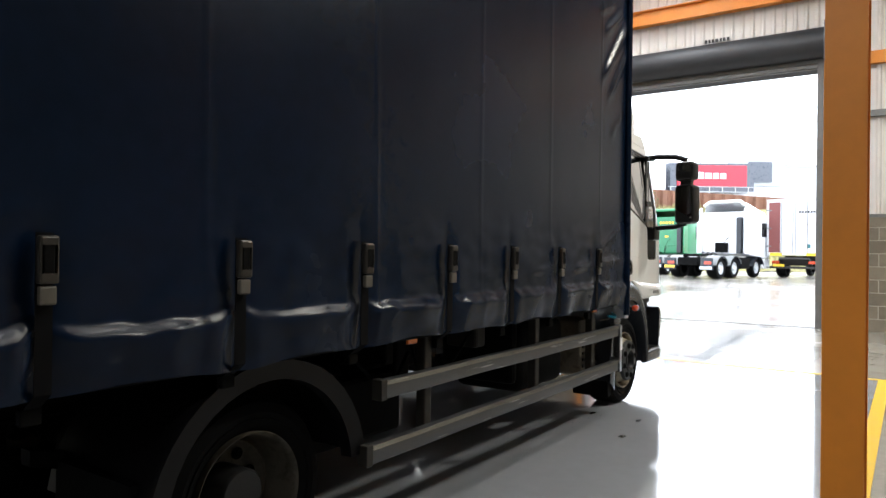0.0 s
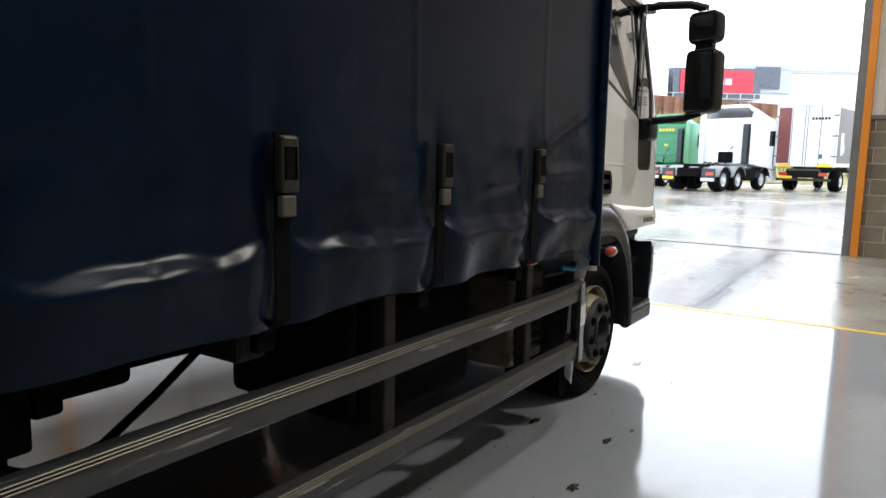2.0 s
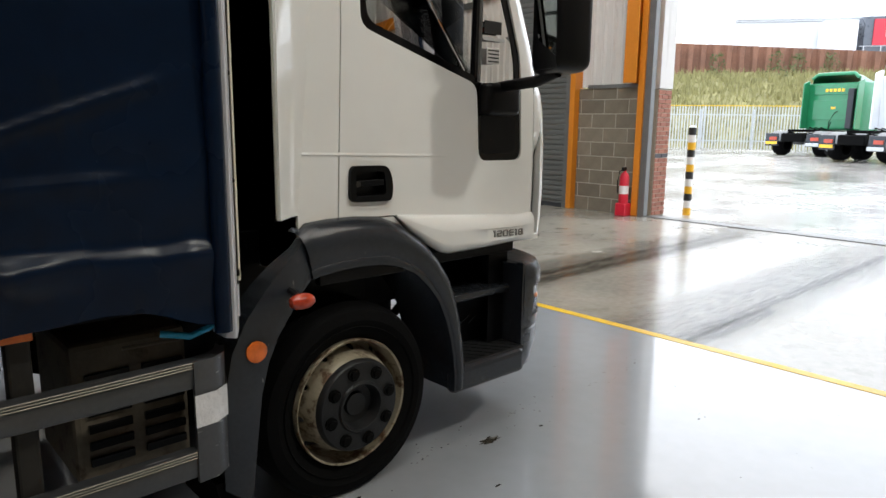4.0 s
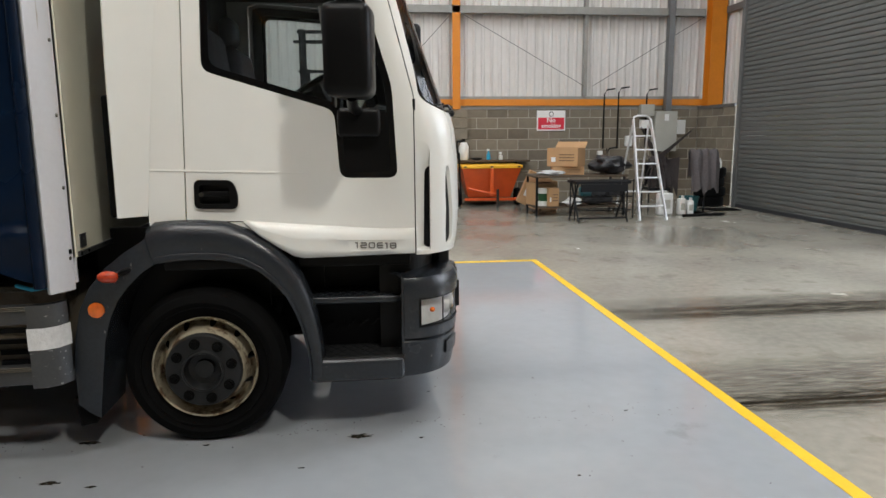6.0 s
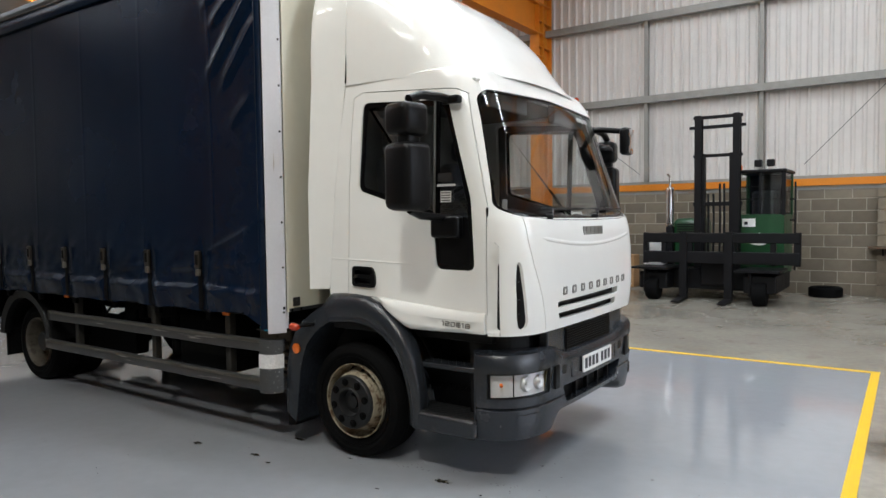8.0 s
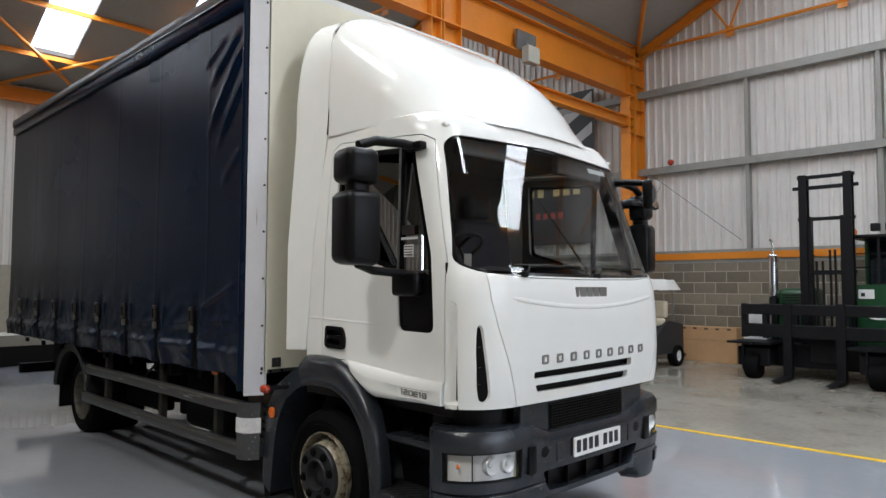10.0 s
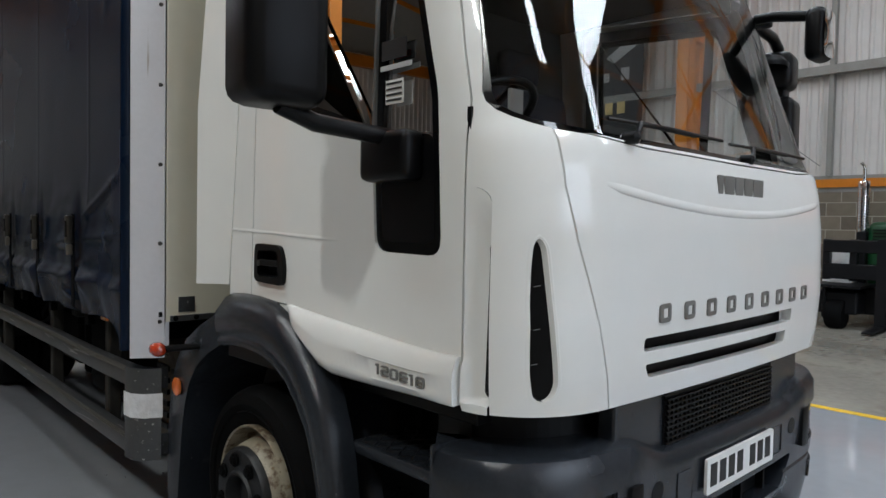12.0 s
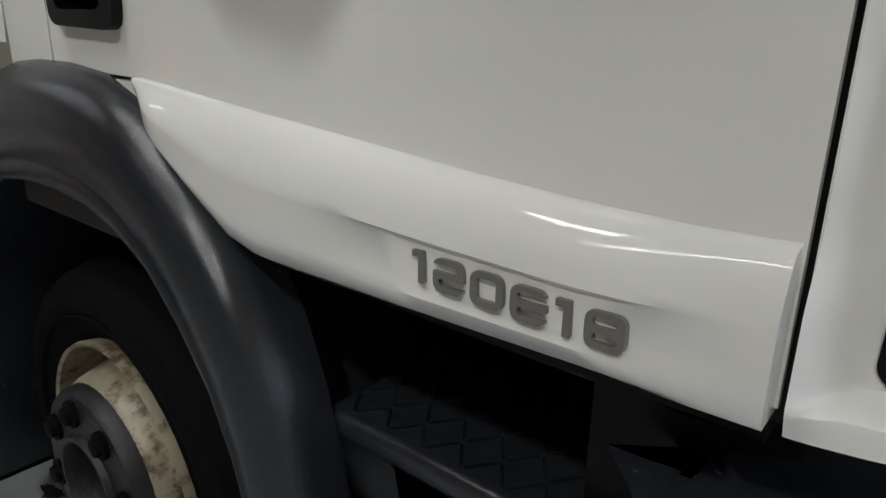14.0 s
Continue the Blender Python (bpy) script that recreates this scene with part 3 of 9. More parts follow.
def cladding(name, x0, x1, z0, top, wall, material="clad", label="off-white ribbed steel wall cladding"):
    """Ribbed sheets from x0 to x1 along a wall: 'n' the back wall (y), 'e' the door wall, 'w' and 's'."""
    rows = [[], []]
    for a, o in trapezoid(x1 - x0):
        c = x0 + a
        zt = top(c) if callable(top) else top
        p = {"n": (c, NX + 0.05 - o), "e": (EX + 0.05 - o, c), "w": (WX - 0.05 + o, c), "s": (c, SY - 0.05 + o)}[wall]
        rows[0].append((*p, z0)), rows[1].append((*p, zt))
    bm = loft(rows)
    p = {"n": (x0, x1, NX + 0.06, NX + 0.2), "e": (EX + 0.06, EX + 0.2, x0, x1), "w": (WX - 0.2, WX - 0.06, x0, x1), "s": (x0, x1, SY - 0.2, SY - 0.06)}[wall]
    if not callable(top):
        bm = box(*p, z0, top, bm=bm)
    return part(name, bm, material, label=label, kind="structure")


cladding("wall_cladding_north", WX, 8.2, 2.46, roof_z, "n")
cladding("wall_cladding_east", SY, -0.95, 2.2, 7.3, "e")
cladding("wall_cladding_east", -0.95, 4.25, 5.7, 7.3, "e")
cladding("wall_cladding_east", 4.25, 5.5, 2.2, 7.3, "e")
cladding("wall_cladding_east", 5.5, 10.85, 5.7, 7.3, "e")
set_back = cladding("wall_cladding_east", 10.85, NX, 2.2, 7.3, "e")
set_back.location.x = 0.48
part("wall_return", box(EX + 0.2, 8.2, 10.75, 10.85, 0, 7.3), "clad", label="cladding return beside the closed shutter", kind="structure")
part("wall_ledge", box(EX + 0.2, 8.2, 10.85, NX, 0, 2.178), "mortar", label="thick block wall top in the corner", kind="structure")
cladding("wall_cladding_west", SY, NX, 2.2, 7.4, "w")
# the near wall is never seen; dark steel here dims reflections in the curtain
cladding("wall_cladding_south", WX, EX, 2.2, roof_z, "s", "shutter", "unseen near wall cladding, kept dark to dim the curtain's reflections")
part("wall_north_outer", prism([(WX - 0.2, 0), (8.3, 0), (8.3, 7.2), (RIDGE_R, roof_z(RIDGE_R)), (VAL, EAVES), (RIDGE_L, roof_z(RIDGE_L)), (WX - 0.2, 7.4)], "y", NX + 0.2, NX + 0.26), "clad", kind="structure", label="outer skin of the gable wall")
part("wall_south_outer", prism([(WX - 0.2, 0), (EX + 0.2, 0), (EX + 0.2, 7.4), (RIDGE_R, roof_z(RIDGE_R)), (VAL, EAVES), (RIDGE_L, roof_z(RIDGE_L)), (WX - 0.2, 7.4)], "y", SY - 0.26, SY - 0.2), "clad", kind="structure", label="outer skin of the near gable wall")

# roof with its skylight openings
bm = bmesh.new()


def slab(x0, x1, y0, y1):
    lo = [(x0, y0, roof_z(x0 + 1e-4)), (x1, y0, roof_z(x1 - 1e-4)), (x1, y1, roof_z(x1 - 1e-4)), (x0, y1, roof_z(x0 + 1e-4))]
    loft([lo, [(x, y, z + 0.12) for x, y, z in lo]], bm, close_u=True, caps=True)


for x0, x1 in ((WX - 0.2, RIDGE_L), (RIDGE_L, VAL), (VAL, RIDGE_R), (RIDGE_R, 8.3)):
    cuts = sorted(s for s in [(a, b, c, d) for a, b, c, d in SKYLIGHTS] if x0 - 0.1 < s[0] and s[1] < x1 + 0.1)
    cuts.sort(key=lambda s: s[2])
    y = SY - 0.26
    for a, b, c, d in cuts:
        slab(x0, x1, y, c), slab(x0, a, c, d), slab(b, x1, c, d)
        y = d
    slab(x0, x1, y, NX + 0.26)
part("ceiling", bm, "roof", label="grey sheeted pitched roof with skylight strips", kind="structure")


# lower block walls: a mortar core with single blocks set on it
def block_wall(name, a0, a1, wall, rnd):
    core = {"n": (a0, a1, NX + 0.005, NX + 0.2, 0, BTOP), "e": (EX + 0.005, EX + 0.2, a0, a1, 0, BTOP)}[wall]
    w = part(name, box(*core), "mortar", label="grey concrete blockwork wall with pale mortar joints", kind="structure")
    sizes = {}
    for c in range(9):
        z0, z1 = c * COURSE, min((c + 1) * COURSE - 0.016, BTOP)
        if z1 - z0 < 0.03:
            continue
        a = a0 - (BLOCK / 2 if c % 2 else 0)
        while a < a1:
            s, e = max(a, a0), min(a + BLOCK - 0.016, a1)
            a += BLOCK
            if e - s < 0.04:
                continue
            key = (round(e - s, 2), round(z1 - z0, 2))
            if key not in sizes:
                b = box(-(e - s) / 2, (e - s) / 2, -0.0, 0.02, 0, z1 - z0, 0.003, 1) if wall == "n" else box(0.0, 0.02, -(e - s) / 2, (e - s) / 2, 0, z1 - z0, 0.003, 1)
                sizes[key] = bpy.data.meshes.new("block")
                b.to_mesh(sizes[key])
                b.free()
                sizes[key].materials.append(M["block"])
            ob = new("block", sizes[key])
            ob.parent = w
            j = rnd.uniform(-0.002, 0.002)
            ob.location = ((s + e) / 2, NX + j, z0) if wall == "n" else (EX + j, (s + e) / 2, z0)
    return w


# plain lower walls where only a strip shows
part("wall_west", box(WX - 0.2, WX, SY, NX, 0, 2.2), "mortar", label="block wall at the far end of the hall", kind="structure")
part("wall_south", box(WX, EX, SY - 0.2, SY, 0, 2.2), "mortar", label="near side block wall", kind="structure")
part("wall_north_far", box(WX, -7.6, NX + 0.002, NX + 0.2, 0, BTOP), "mortar", label="block wall behind the far bay", kind="structure")
part("wall_east_near", box(EX + 0.002, EX + 0.2, SY, -4.5, 0, 2.2), "mortar", label="block wall beside the near bay", kind="structure")

# rails on the block walls
for b, m_, nm in ((box(WX, EX, NX - 0.01, NX + 0.05, BTOP, 2.262), "zrail", "grey flashing strip above the blocks"),
                  (box(VAL + 0.12, 7.62, NX - 0.05, NX + 0.05, 2.262, 2.41), "orange", "orange horizontal wall rail"),
                  (box(WX, EX, NX - 0.03, NX + 0.05, 2.41, 2.475), "zrail", "grey sill flashing"),
                  (box(EX - 0.02, EX + 0.05, SY, -0.95, 2.178, 2.24), "galv", "grey flashing strip"),
                  (box(EX - 0.02, EX + 0.05, 4.25, 5.35, 2.178, 2.24), "galv", "grey flashing strip"),
                  (box(EX - 0.02, EX + 0.05, 10.85, NX - 0.02, 2.178, 2.24), "galv", "grey flashing strip"),
                  (box(EX - 0.08, EX + 0.03, SY, -0.95, 5.1, 5.34), "orange", "orange rail level with the door head"),
                  (ibeam((EX - 0.12, SY, 6.72), (EX - 0.12, NX, 6.72), 0.2, 0.34, 0.02), "orange", "orange eaves beam over the doors"),
                  (box(EX - 0.06, EX + 0.03, SY, -0.95, 4.1, 4.22), "galv", "grey sheeting rail"),
                  (box(EX + 0.42, EX + 0.51, 10.85, NX, 4.36, 4.5), "galv", "grey sheeting rail")):
    part("trim", b, m_, label=nm, kind="structure")
for z in (4.40, 6.30):
    b = box(WX, EX, NX - 0.16, NX + 0.02, z + 0.06, z + 0.075)
    b = box(WX, EX, NX - 0.16, NX - 0.145, z - 0.07, z + 0.06, bm=b)
    b = box(WX, EX, NX - 0.16, NX + 0.02, z - 0.085, z - 0.07, bm=b)
    part("sheeting_rail", b, "zrail", label="grey galvanised horizontal sheeting rail", kind="structure")
for x in (-12.2, -8.4, -3.33, -0.84, 4.65):
    part("sheeting_post", box(x - 0.042, x + 0.042, NX - 0.12, NX + 0.02, 2.475, min(roof_z(x), 6.3)), "zrail", label="grey vertical sheeting post", kind="structure")
for p, q in (((-5.6, NX - 0.2, 4.35), (-3.45, NX - 0.2, 2.65)), ((0.0, NX - 0.2, 2.7), (1.5, NX - 0.2, 4.3)), ((1.7, NX - 0.2, 4.3), (4.6, NX - 0.2, 2.7)), ((4.8, NX - 0.2, 2.7), (7.5, NX - 0.2, 4.3))):
    part("bracing_wire", tube((p, q), 0.008, 6), "galv", label="thin diagonal wall bracing", kind="structure")

# orange steel frame
part("column_north", ibeam((1.60, NX - 0.03, 2.18), (1.60, NX - 0.03, roof_z(1.60)), 0.18, 0.26, 0.015, up=(0, 1, 0)), "orange", label="orange gable column above a block pier", kind="structure")
b = ibeam((VAL, NX - 0.25, 0), (VAL, NX - 0.25, 7.4), 0.25, 0.45, 0.02, up=(0, 1, 0))
b = ibeam((VAL, NX - 0.62, 0), (VAL, NX - 0.62, 6.95), 0.25, 0.25, 0.02, bm=b, up=(0, 1, 0))
for z in (5.3, 5.9, 6.5, 6.95):
    b = box(VAL - 0.12, VAL + 0.12, NX - 0.76, NX - 0.03, z - 0.012, z + 0.012, bm=b)
part("column_valley", b, "orange", label="orange built-up steel column with stiffeners", kind="structure")
b = ibeam((VAL, 5.75, 0), (VAL, 5.75, 7.4), 0.25, 0.45, 0.02, up=(0, 1, 0))
b = ibeam((VAL, 5.35, 0), (VAL, 5.35, 6.95), 0.25, 0.25, 0.02, bm=b, up=(0, 1, 0))
part("column_valley", b, "orange", label="orange built-up steel column with stiffeners", kind="structure")
part("column_corner", ibeam((7.78, NX - 0.18, 2.18), (7.78, NX - 0.18, 7.1), 0.36, 0.30, 0.02, up=(0, 1, 0)), "orange", label="orange corner column", kind="structure")
part("column_bay", ibeam((-5.02, -2.081, 0), (-5.02, -2.081, 7.6), 0.128, 0.2, 0.012, up=(1, 0, 0)), "orange", label="scuffed orange steel stanchion beside the bay", kind="structure")
part("beam_valley", ibeam((VAL, SY, 7.30), (VAL, NX, 7.30), 0.24, 0.28, 0.02), "orange", label="orange valley beam", kind="structure")
part("beam_crane", ibeam((VAL, SY, 6.56), (VAL, NX - 0.5, 6.56), 0.28, 0.74, 0.025), "orange", label="deep orange crane girder", kind="structure")
part("beam_lower", ibeam((VAL, SY, 5.56), (VAL, NX - 0.5, 5.56), 0.2, 0.24, 0.02), "orange", label="orange horizontal tie beam", kind="structure")
part("beam_west", ibeam((WX + 0.1, SY, 7.08), (WX + 0.1, NX, 7.08), 0.2, 0.4, 0.02), "orange", label="orange eaves beam at the far wall", kind="structure")


def truss(y, x0, x1, ridge):
    """A light roof truss: rafters, a tie and V webs with gussets."""
    zr = roof_z(ridge)
    b = ibeam((x0, y, EAVES - 0.14), (ridge, y, zr - 0.14), 0.14, 0.2, 0.014)
    b = ibeam((ridge, y, zr - 0.14), (x1, y, EAVES - 0.14), 0.14, 0.2, 0.014, bm=b)
    b = tube(((x0, y, 7.36), (x1, y, 7.36)), 0.04, 8, bm=b)
    n = 6
    for k in range(1, n):
        x = x0 + (x1 - x0) * k / n
        for dx in (-0.85, 0.0):
            xx = x + dx + 0.42
            b = tube(((x, y, 7.38), (xx, y, roof_z(xx) - 0.2)), 0.028, 6, bm=b)
        b = box(x - 0.09, x + 0.09, y - 0.012, y + 0.012, 7.22, 7.46, bm=b)
    part("roof_truss", b, "orange", label="orange steel roof truss with V bracing", kind="structure")


for y in (NX - 0.12, 6.3, 0.1, -6.2):
    truss(y, VAL, 7.6, RIDGE_R)
    truss(y, WX, VAL, RIDGE_L)
for x in (-18.65, -16.9, -15.1, -10.8, -8.8, -4.0, -2.2, -0.5, 2.6, 4.4, 6.1):
    part("purlin", beam((x, SY, roof_z(x) - 0.07), (x, NX, roof_z(x) - 0.07), 0.06, 0.13), "orange", label="orange roof purlin", kind="structure")
part("roof_brace", tube(((VAL + 0.1, NX - 0.3, 7.35), (-3.0, 8.0, roof_z(-3.0) - 0.2)), 0.05, 8), "orange", label="orange diagonal roof brace", kind="structure")
part("roof_brace", tube(((-19.8, 2.0, 7.3), (-16.5, 6.2, roof_z(-16.5) - 0.2)), 0.05, 8), "orange", label="orange diagonal roof brace", kind="structure")
part("roof_brace", tube(((-16.5, 0.2, roof_z(-16.5) - 0.2), (-19.8, 4.2, 7.3)), 0.05, 8), "orange", label="orange diagonal roof brace", kind="structure")

# doors in the door wall
DOORS = ((-0.72, 4.03), (5.78, 10.50))
for k, (y0, y1) in enumerate(DOORS):
    d = thing("door_%d" % (k + 1), (EX, (y0 + y1) / 2, 0), "open roller shutter door onto a wet yard" if k == 0 else "closed grey steel roller shutter door", kind="structure")
    for ya, yb in ((y0 - 0.12, y0), (y1, y1 + 0.12)):
        b = box(EX - 0.10, EX + 0.02, ya, yb, 0, 5.6)
        part("guide", b, "galv", d, "grey steel guide rail")
    for ya, yb in ((y0 - 0.23, y0 - 0.12), (y1 + 0.12, y1 + 0.23))[:2 - k]:
        part("post", box(EX - 0.14, EX + 0.12, ya, yb, 0, 5.7, 0.006, 1), "orange", d, "orange door post")
    b = lathe([(0.01, y0 - 0.14), (0.30, y0 - 0.14), (0.30, y1 + 0.14), (0.01, y1 + 0.14)], (EX - 0.18, 0, 5.60), "y", 20)
    part("barrel", b, "dark_steel", d, "dark rolled-up shutter barrel", smooth=40)
    part("end_plate", box(EX - 0.5, EX + 0.02, y0 - 0.16, y0 - 0.145, 5.2, 5.95), "galv", d)
    part("end_plate", box(EX - 0.5, EX + 0.02, y1 + 0.145, y1 + 0.16, 5.2, 5.95), "galv", d)
    zb = 5.05 if k == 0 else 0.02
    # the curtain is made of curved slats
    pitch_ = 0.095
    n = int((5.55 - zb) / pitch_)
    slat_me = None
    for i in range(n):
        z = zb + i * pitch_
        if slat_me is None:
            b = bmesh.new()
            rows = []
            for yy in (y0 - 0.03, y1 + 0.03):
                rows.append([(EX - 0.045, yy, zb), (EX - 0.058, yy, zb + 0.006), (EX - 0.062, yy, zb + 0.03), (EX - 0.061, yy, zb + 0.06), (EX - 0.056, yy, zb + 0.080), (EX - 0.042, yy, zb + 0.084), (EX - 0.040, yy, zb + 0.094), (EX - 0.030, yy, zb + 0.094), (EX - 0.030, yy, zb)])
            loft(rows, b, close_u=True, caps=True)
            first = part("slat", b, "shutter" if k else "galv", d, smooth=50)
            slat_me = first.data
        else:
            ob = new("slat", slat_me)
            ob.parent = d
            ob.location = (0, 0, z - zb)
    part("bottom_bar", box(EX - 0.07, EX - 0.02, y0 - 0.02, y1 + 0.02, zb - 0.02, zb + 0.06), "dark_steel", d, "dark bottom bar")
for y, w_ in ((1.42, 0.05), (1.35, 0.04), (1.28, 0.05), (1.2, 0.06), (1.12, 0.04), (1.05, 0.05), (0.97, 0.05)):
    part("wall_mark", box(EX - 0.003, EX + 0.02, y - w_ / 2, y + w_ / 2, 5.99, 6.06), "ink", label="dark illegible marking above the door", kind="structure")
part("door_sill", box(EX - 0.05, EX + 0.25, -0.72, 4.03, -0.02, 0.012), "galv", label="worn steel door threshold", kind="structure")
# block pier under the gable column
bm = bmesh.new()
for c in range(9):
    box(1.30, 1.85, NX - 0.14, NX + 0.02, c * COURSE, min((c + 1) * COURSE - 0.01, BTOP), 0.004, 1, bm=bm)
part("wall_pier", bm, "block", label="block pier carrying the orange column", kind="structure")

# oil spots, puddles and tyre scuffs


def blob(cx, cy, rx, ry, z, name, material, label, seed):
    r_ = random.Random(seed)
    b = bmesh.new()
    ring = []
    for k in range(22):
        a = 2 * math.pi * k / 22
        f = r_.uniform(0.55, 1.15)
        ring.append(b.verts.new((cx + rx * f * math.cos(a), cy + ry * f * math.sin(a), z)))
    b.faces.new(ring)
    return part(name, b, material, label=label, kind="structure")


for k, (x, y, rx, ry) in enumerate(((-0.62, -0.04, 0.07, 0.03), (-2.02, 0.06, 0.06, 0.025), (-2.05, -0.36, 0.06, 0.02), (-1.84, -0.42, 0.03, 0.012), (-1.41, -0.045, 0.02, 0.01), (-2.62, -0.42, 0.05, 0.03), (-0.3, -0.1, 0.015, 0.008), (0.4, -0.6, 0.012, 0.008), (0.9, 0.1, 0.012, 0.007), (-0.9, -0.36, 0.02, 0.008), (-0.2, 0.55, 0.012, 0.006), (0.5, 0.7, 0.01, 0.006))):
    blob(x, y, rx, ry, 0.0052, "floor_stain", "oil", "small dark oil spot on the floor", 40 + k)


# tyre tracks from the bay to the open door
for k, (x0, x1, y0, y1, m_) in enumerate(((1.4, 7.6, 1.80, 2.75, "track"), (1.2, 7.6, -0.20, 0.90, "track"), (1.6, 7.0, 1.95, 2.16, "tread_print"), (1.6, 7.4, 0.10, 0.26, "tread_print"), (1.6, 3.0, -0.02, 0.14, "tread_print"), (1.6, 7.2, 2.16, 2.34, "tread_print"))):
    part("tyre_track", box(x0, x1, y0, y1, 0.0012 + 0.0006 * k, 0.0015 + 0.0006 * k), m_, label="dark tyre track rubbed into the concrete", kind="structure")
# thin turning marks
for cx, cy, r0, a0, a1 in ((-0.9, 4.9, 2.1, 10, 95), (0.4, 6.0, 2.9, 20, 110), (2.2, 4.6, 3.4, 60, 130)):
    rows = [[(cx + r * math.cos(radians(a0 + (a1 - a0) * k / 30)), cy + r * math.sin(radians(a0 + (a1 - a0) * k / 30)), 0.0068) for r in (r0, r0 + 0.022)] for k in range(31)]
    part("turning_mark", loft(rows), "track", label="thin curved tyre mark on the concrete", kind="structure")

part("column_door", ibeam((EX - 0.10, 4.36, 2.24), (EX - 0.10, 4.36, 7.0), 0.24, 0.3, 0.02, up=(1, 0, 0)), "orange", label="orange column on the block pier between the doors", kind="structure")
# specks pressed into the paint along old wheel paths
b = bmesh.new()
rp = random.Random(12)
for k in range(170):
    x, y = rp.uniform(-3.2, 1.45), rp.choice((rp.gauss(0.08, 0.06), rp.gauss(0.1, 0.05), rp.uniform(-1.6, 1.2)))
    r = rp.uniform(0.0015, 0.0042)
    b.faces.new([b.verts.new((x + r * 1.5 * math.cos(a + k), y + r * math.sin(a + k), 0.0048)) for a in (0.0, 1.1, 2.3, 3.5, 4.9)])
part("floor_specks", b, "oil", label="tiny dark specks of grit on the painted floor", kind="stuff", category="grit")

# ---- the yard ----


def out(u, v, z=0.0):
    """The yard's far boundary runs askew: u along it, v away from the hall."""
    return (u * 0.57 + v * 0.82, -u * 0.82 + v * 0.57, z)


xs = [-500, -21, 7.40, 7.77, 9, 14, 20, 26, 32, 60, 120, 500]
zs = [-0.25, -0.25, -0.25, -0.02, -0.015, 0.06, 0.18, 0.29, 0.30, 0.30, 0.3, 0.3]
part("ground", loft([[(x, y, z) for x, z in zip(xs, zs)] for y in (-400, -40, -10, 0, 10, 40, 400)]), "yard", label="wet concrete yard with puddles", kind="structure")
# palisade fence
fence = thing("palisade_fence", out(12, 38.2), "grey galvanised palisade security fence", "fence")
pale = None
for k in range(130):
    u = -8 + k * 0.155
    p = out(u, 38.2)
    if pale is None:
        b = prism([(-0.034, 0.0), (0.034, 0.0), (0.034, 2.25), (0.012, 2.4), (0.0, 2.33), (-0.012, 2.4), (-0.034, 2.25)], "y", -0.004, 0.004)
        b.transform(Matrix.Rotation(math.atan2(-0.82, 0.57), 4, 'Z'))
        b.transform(Matrix.Translation((p[0], p[1], 0.3)))
        first = part("pale", b, "fence", fence)
        pale, p0 = first.data, p
    else:
        ob = new("pale", pale)
        ob.parent = fence
        ob.location = (p[0] - p0[0], p[1] - p0[1], 0)
for z in (0.75, 2.2):
    part("rail", beam(out(-8, 38.25, z), out(12.2, 38.25, z), 0.04, 0.06), "fence", fence)
for k in range(8):
    p = out(-8 + k * 2.75, 38.32)
    part("post", box(p[0] - 0.05, p[0] + 0.05, p[1] - 0.05, p[1] + 0.05, 0.3, 2.5), "fence", fence)
part("top_rail", beam(out(-8, 38.9, 2.72), out(12.2, 38.9, 2.72), 0.05, 0.05), "yellow", fence, "yellow rail behind the fence")
for k in range(8):
    part("rail_post", beam(out(-7 + k * 2.6, 38.9, 0.25), out(-7 + k * 2.6, 38.9, 2.72), 0.05, 0.05, up=(1, 0, 0)), "fence", fence)
# bank and sheet piling
rb = random.Random(5)
rows = []
for v, z in ((39.0, 0.25), (42, 1.3), (47, 3.0), (52, 4.7), (57.5, 5.8), (58.5, 5.9)):
    rows.append([out(u, v, z + rb.uniform(-0.12, 0.12)) for u in range(-40, 90, 2)])
part("ground_bank", loft(rows), "bank", label="dry grassy embankment behind the fence", kind="structure")
b = bmesh.new()
for k in range(9000):
    u, t = rb.uniform(-6, 26), rb.random() ** 0.8
    v = 39.2 + t * 18
    z = lerp_table([(39.0, 0.25), (42, 1.3), (47, 3.0), (52, 4.7), (57.5, 5.8)], v)
    x, y, _ = out(u, v)
    h, w_, a = rb.uniform(0.2, 0.7), rb.uniform(0.04, 0.12), rb.uniform(0, 6.28)
    lx, ly = rb.uniform(-0.2, 0.2), rb.uniform(-0.2, 0.2)
    vs = [b.verts.new((x + math.cos(a) * w_, y + math.sin(a) * w_, z - 0.05)), b.verts.new((x - math.cos(a) * w_, y - math.sin(a) * w_, z - 0.05)), b.verts.new((x + lx, y + ly, z + h))]
    b.faces.new(vs)
part("bank_grass", b, "grass", label="tufts of tall dry grass on the bank", kind="stuff", category="grass")
b = bmesh.new()
for cu in ((13.2, 55.5), (15.0, 56.5), (17.5, 56.8), (9.0, 56.0)):
    cx, cy, _ = out(*cu)
    for k in range(260):
        a, r, h = rb.uniform(0, 6.28), rb.random() ** 0.5 * 1.1, rb.uniform(0, 2.0)
        r *= 1 - 0.3 * h
        x, y, z, s = cx + r * math.cos(a), cy + r * math.sin(a), 5.3 + h, rb.uniform(0.06, 0.14)
        d1, d2 = Vector((rb.uniform(-1, 1), rb.uniform(-1, 1), rb.uniform(-1, 1))) * s, Vector((rb.uniform(-1, 1), rb.uniform(-1, 1), rb.uniform(-1, 1))) * s
        p = Vector((x, y, z))
        b.faces.new([b.verts.new(p - d1), b.verts.new(p + d2), b.verts.new(p + d1)])
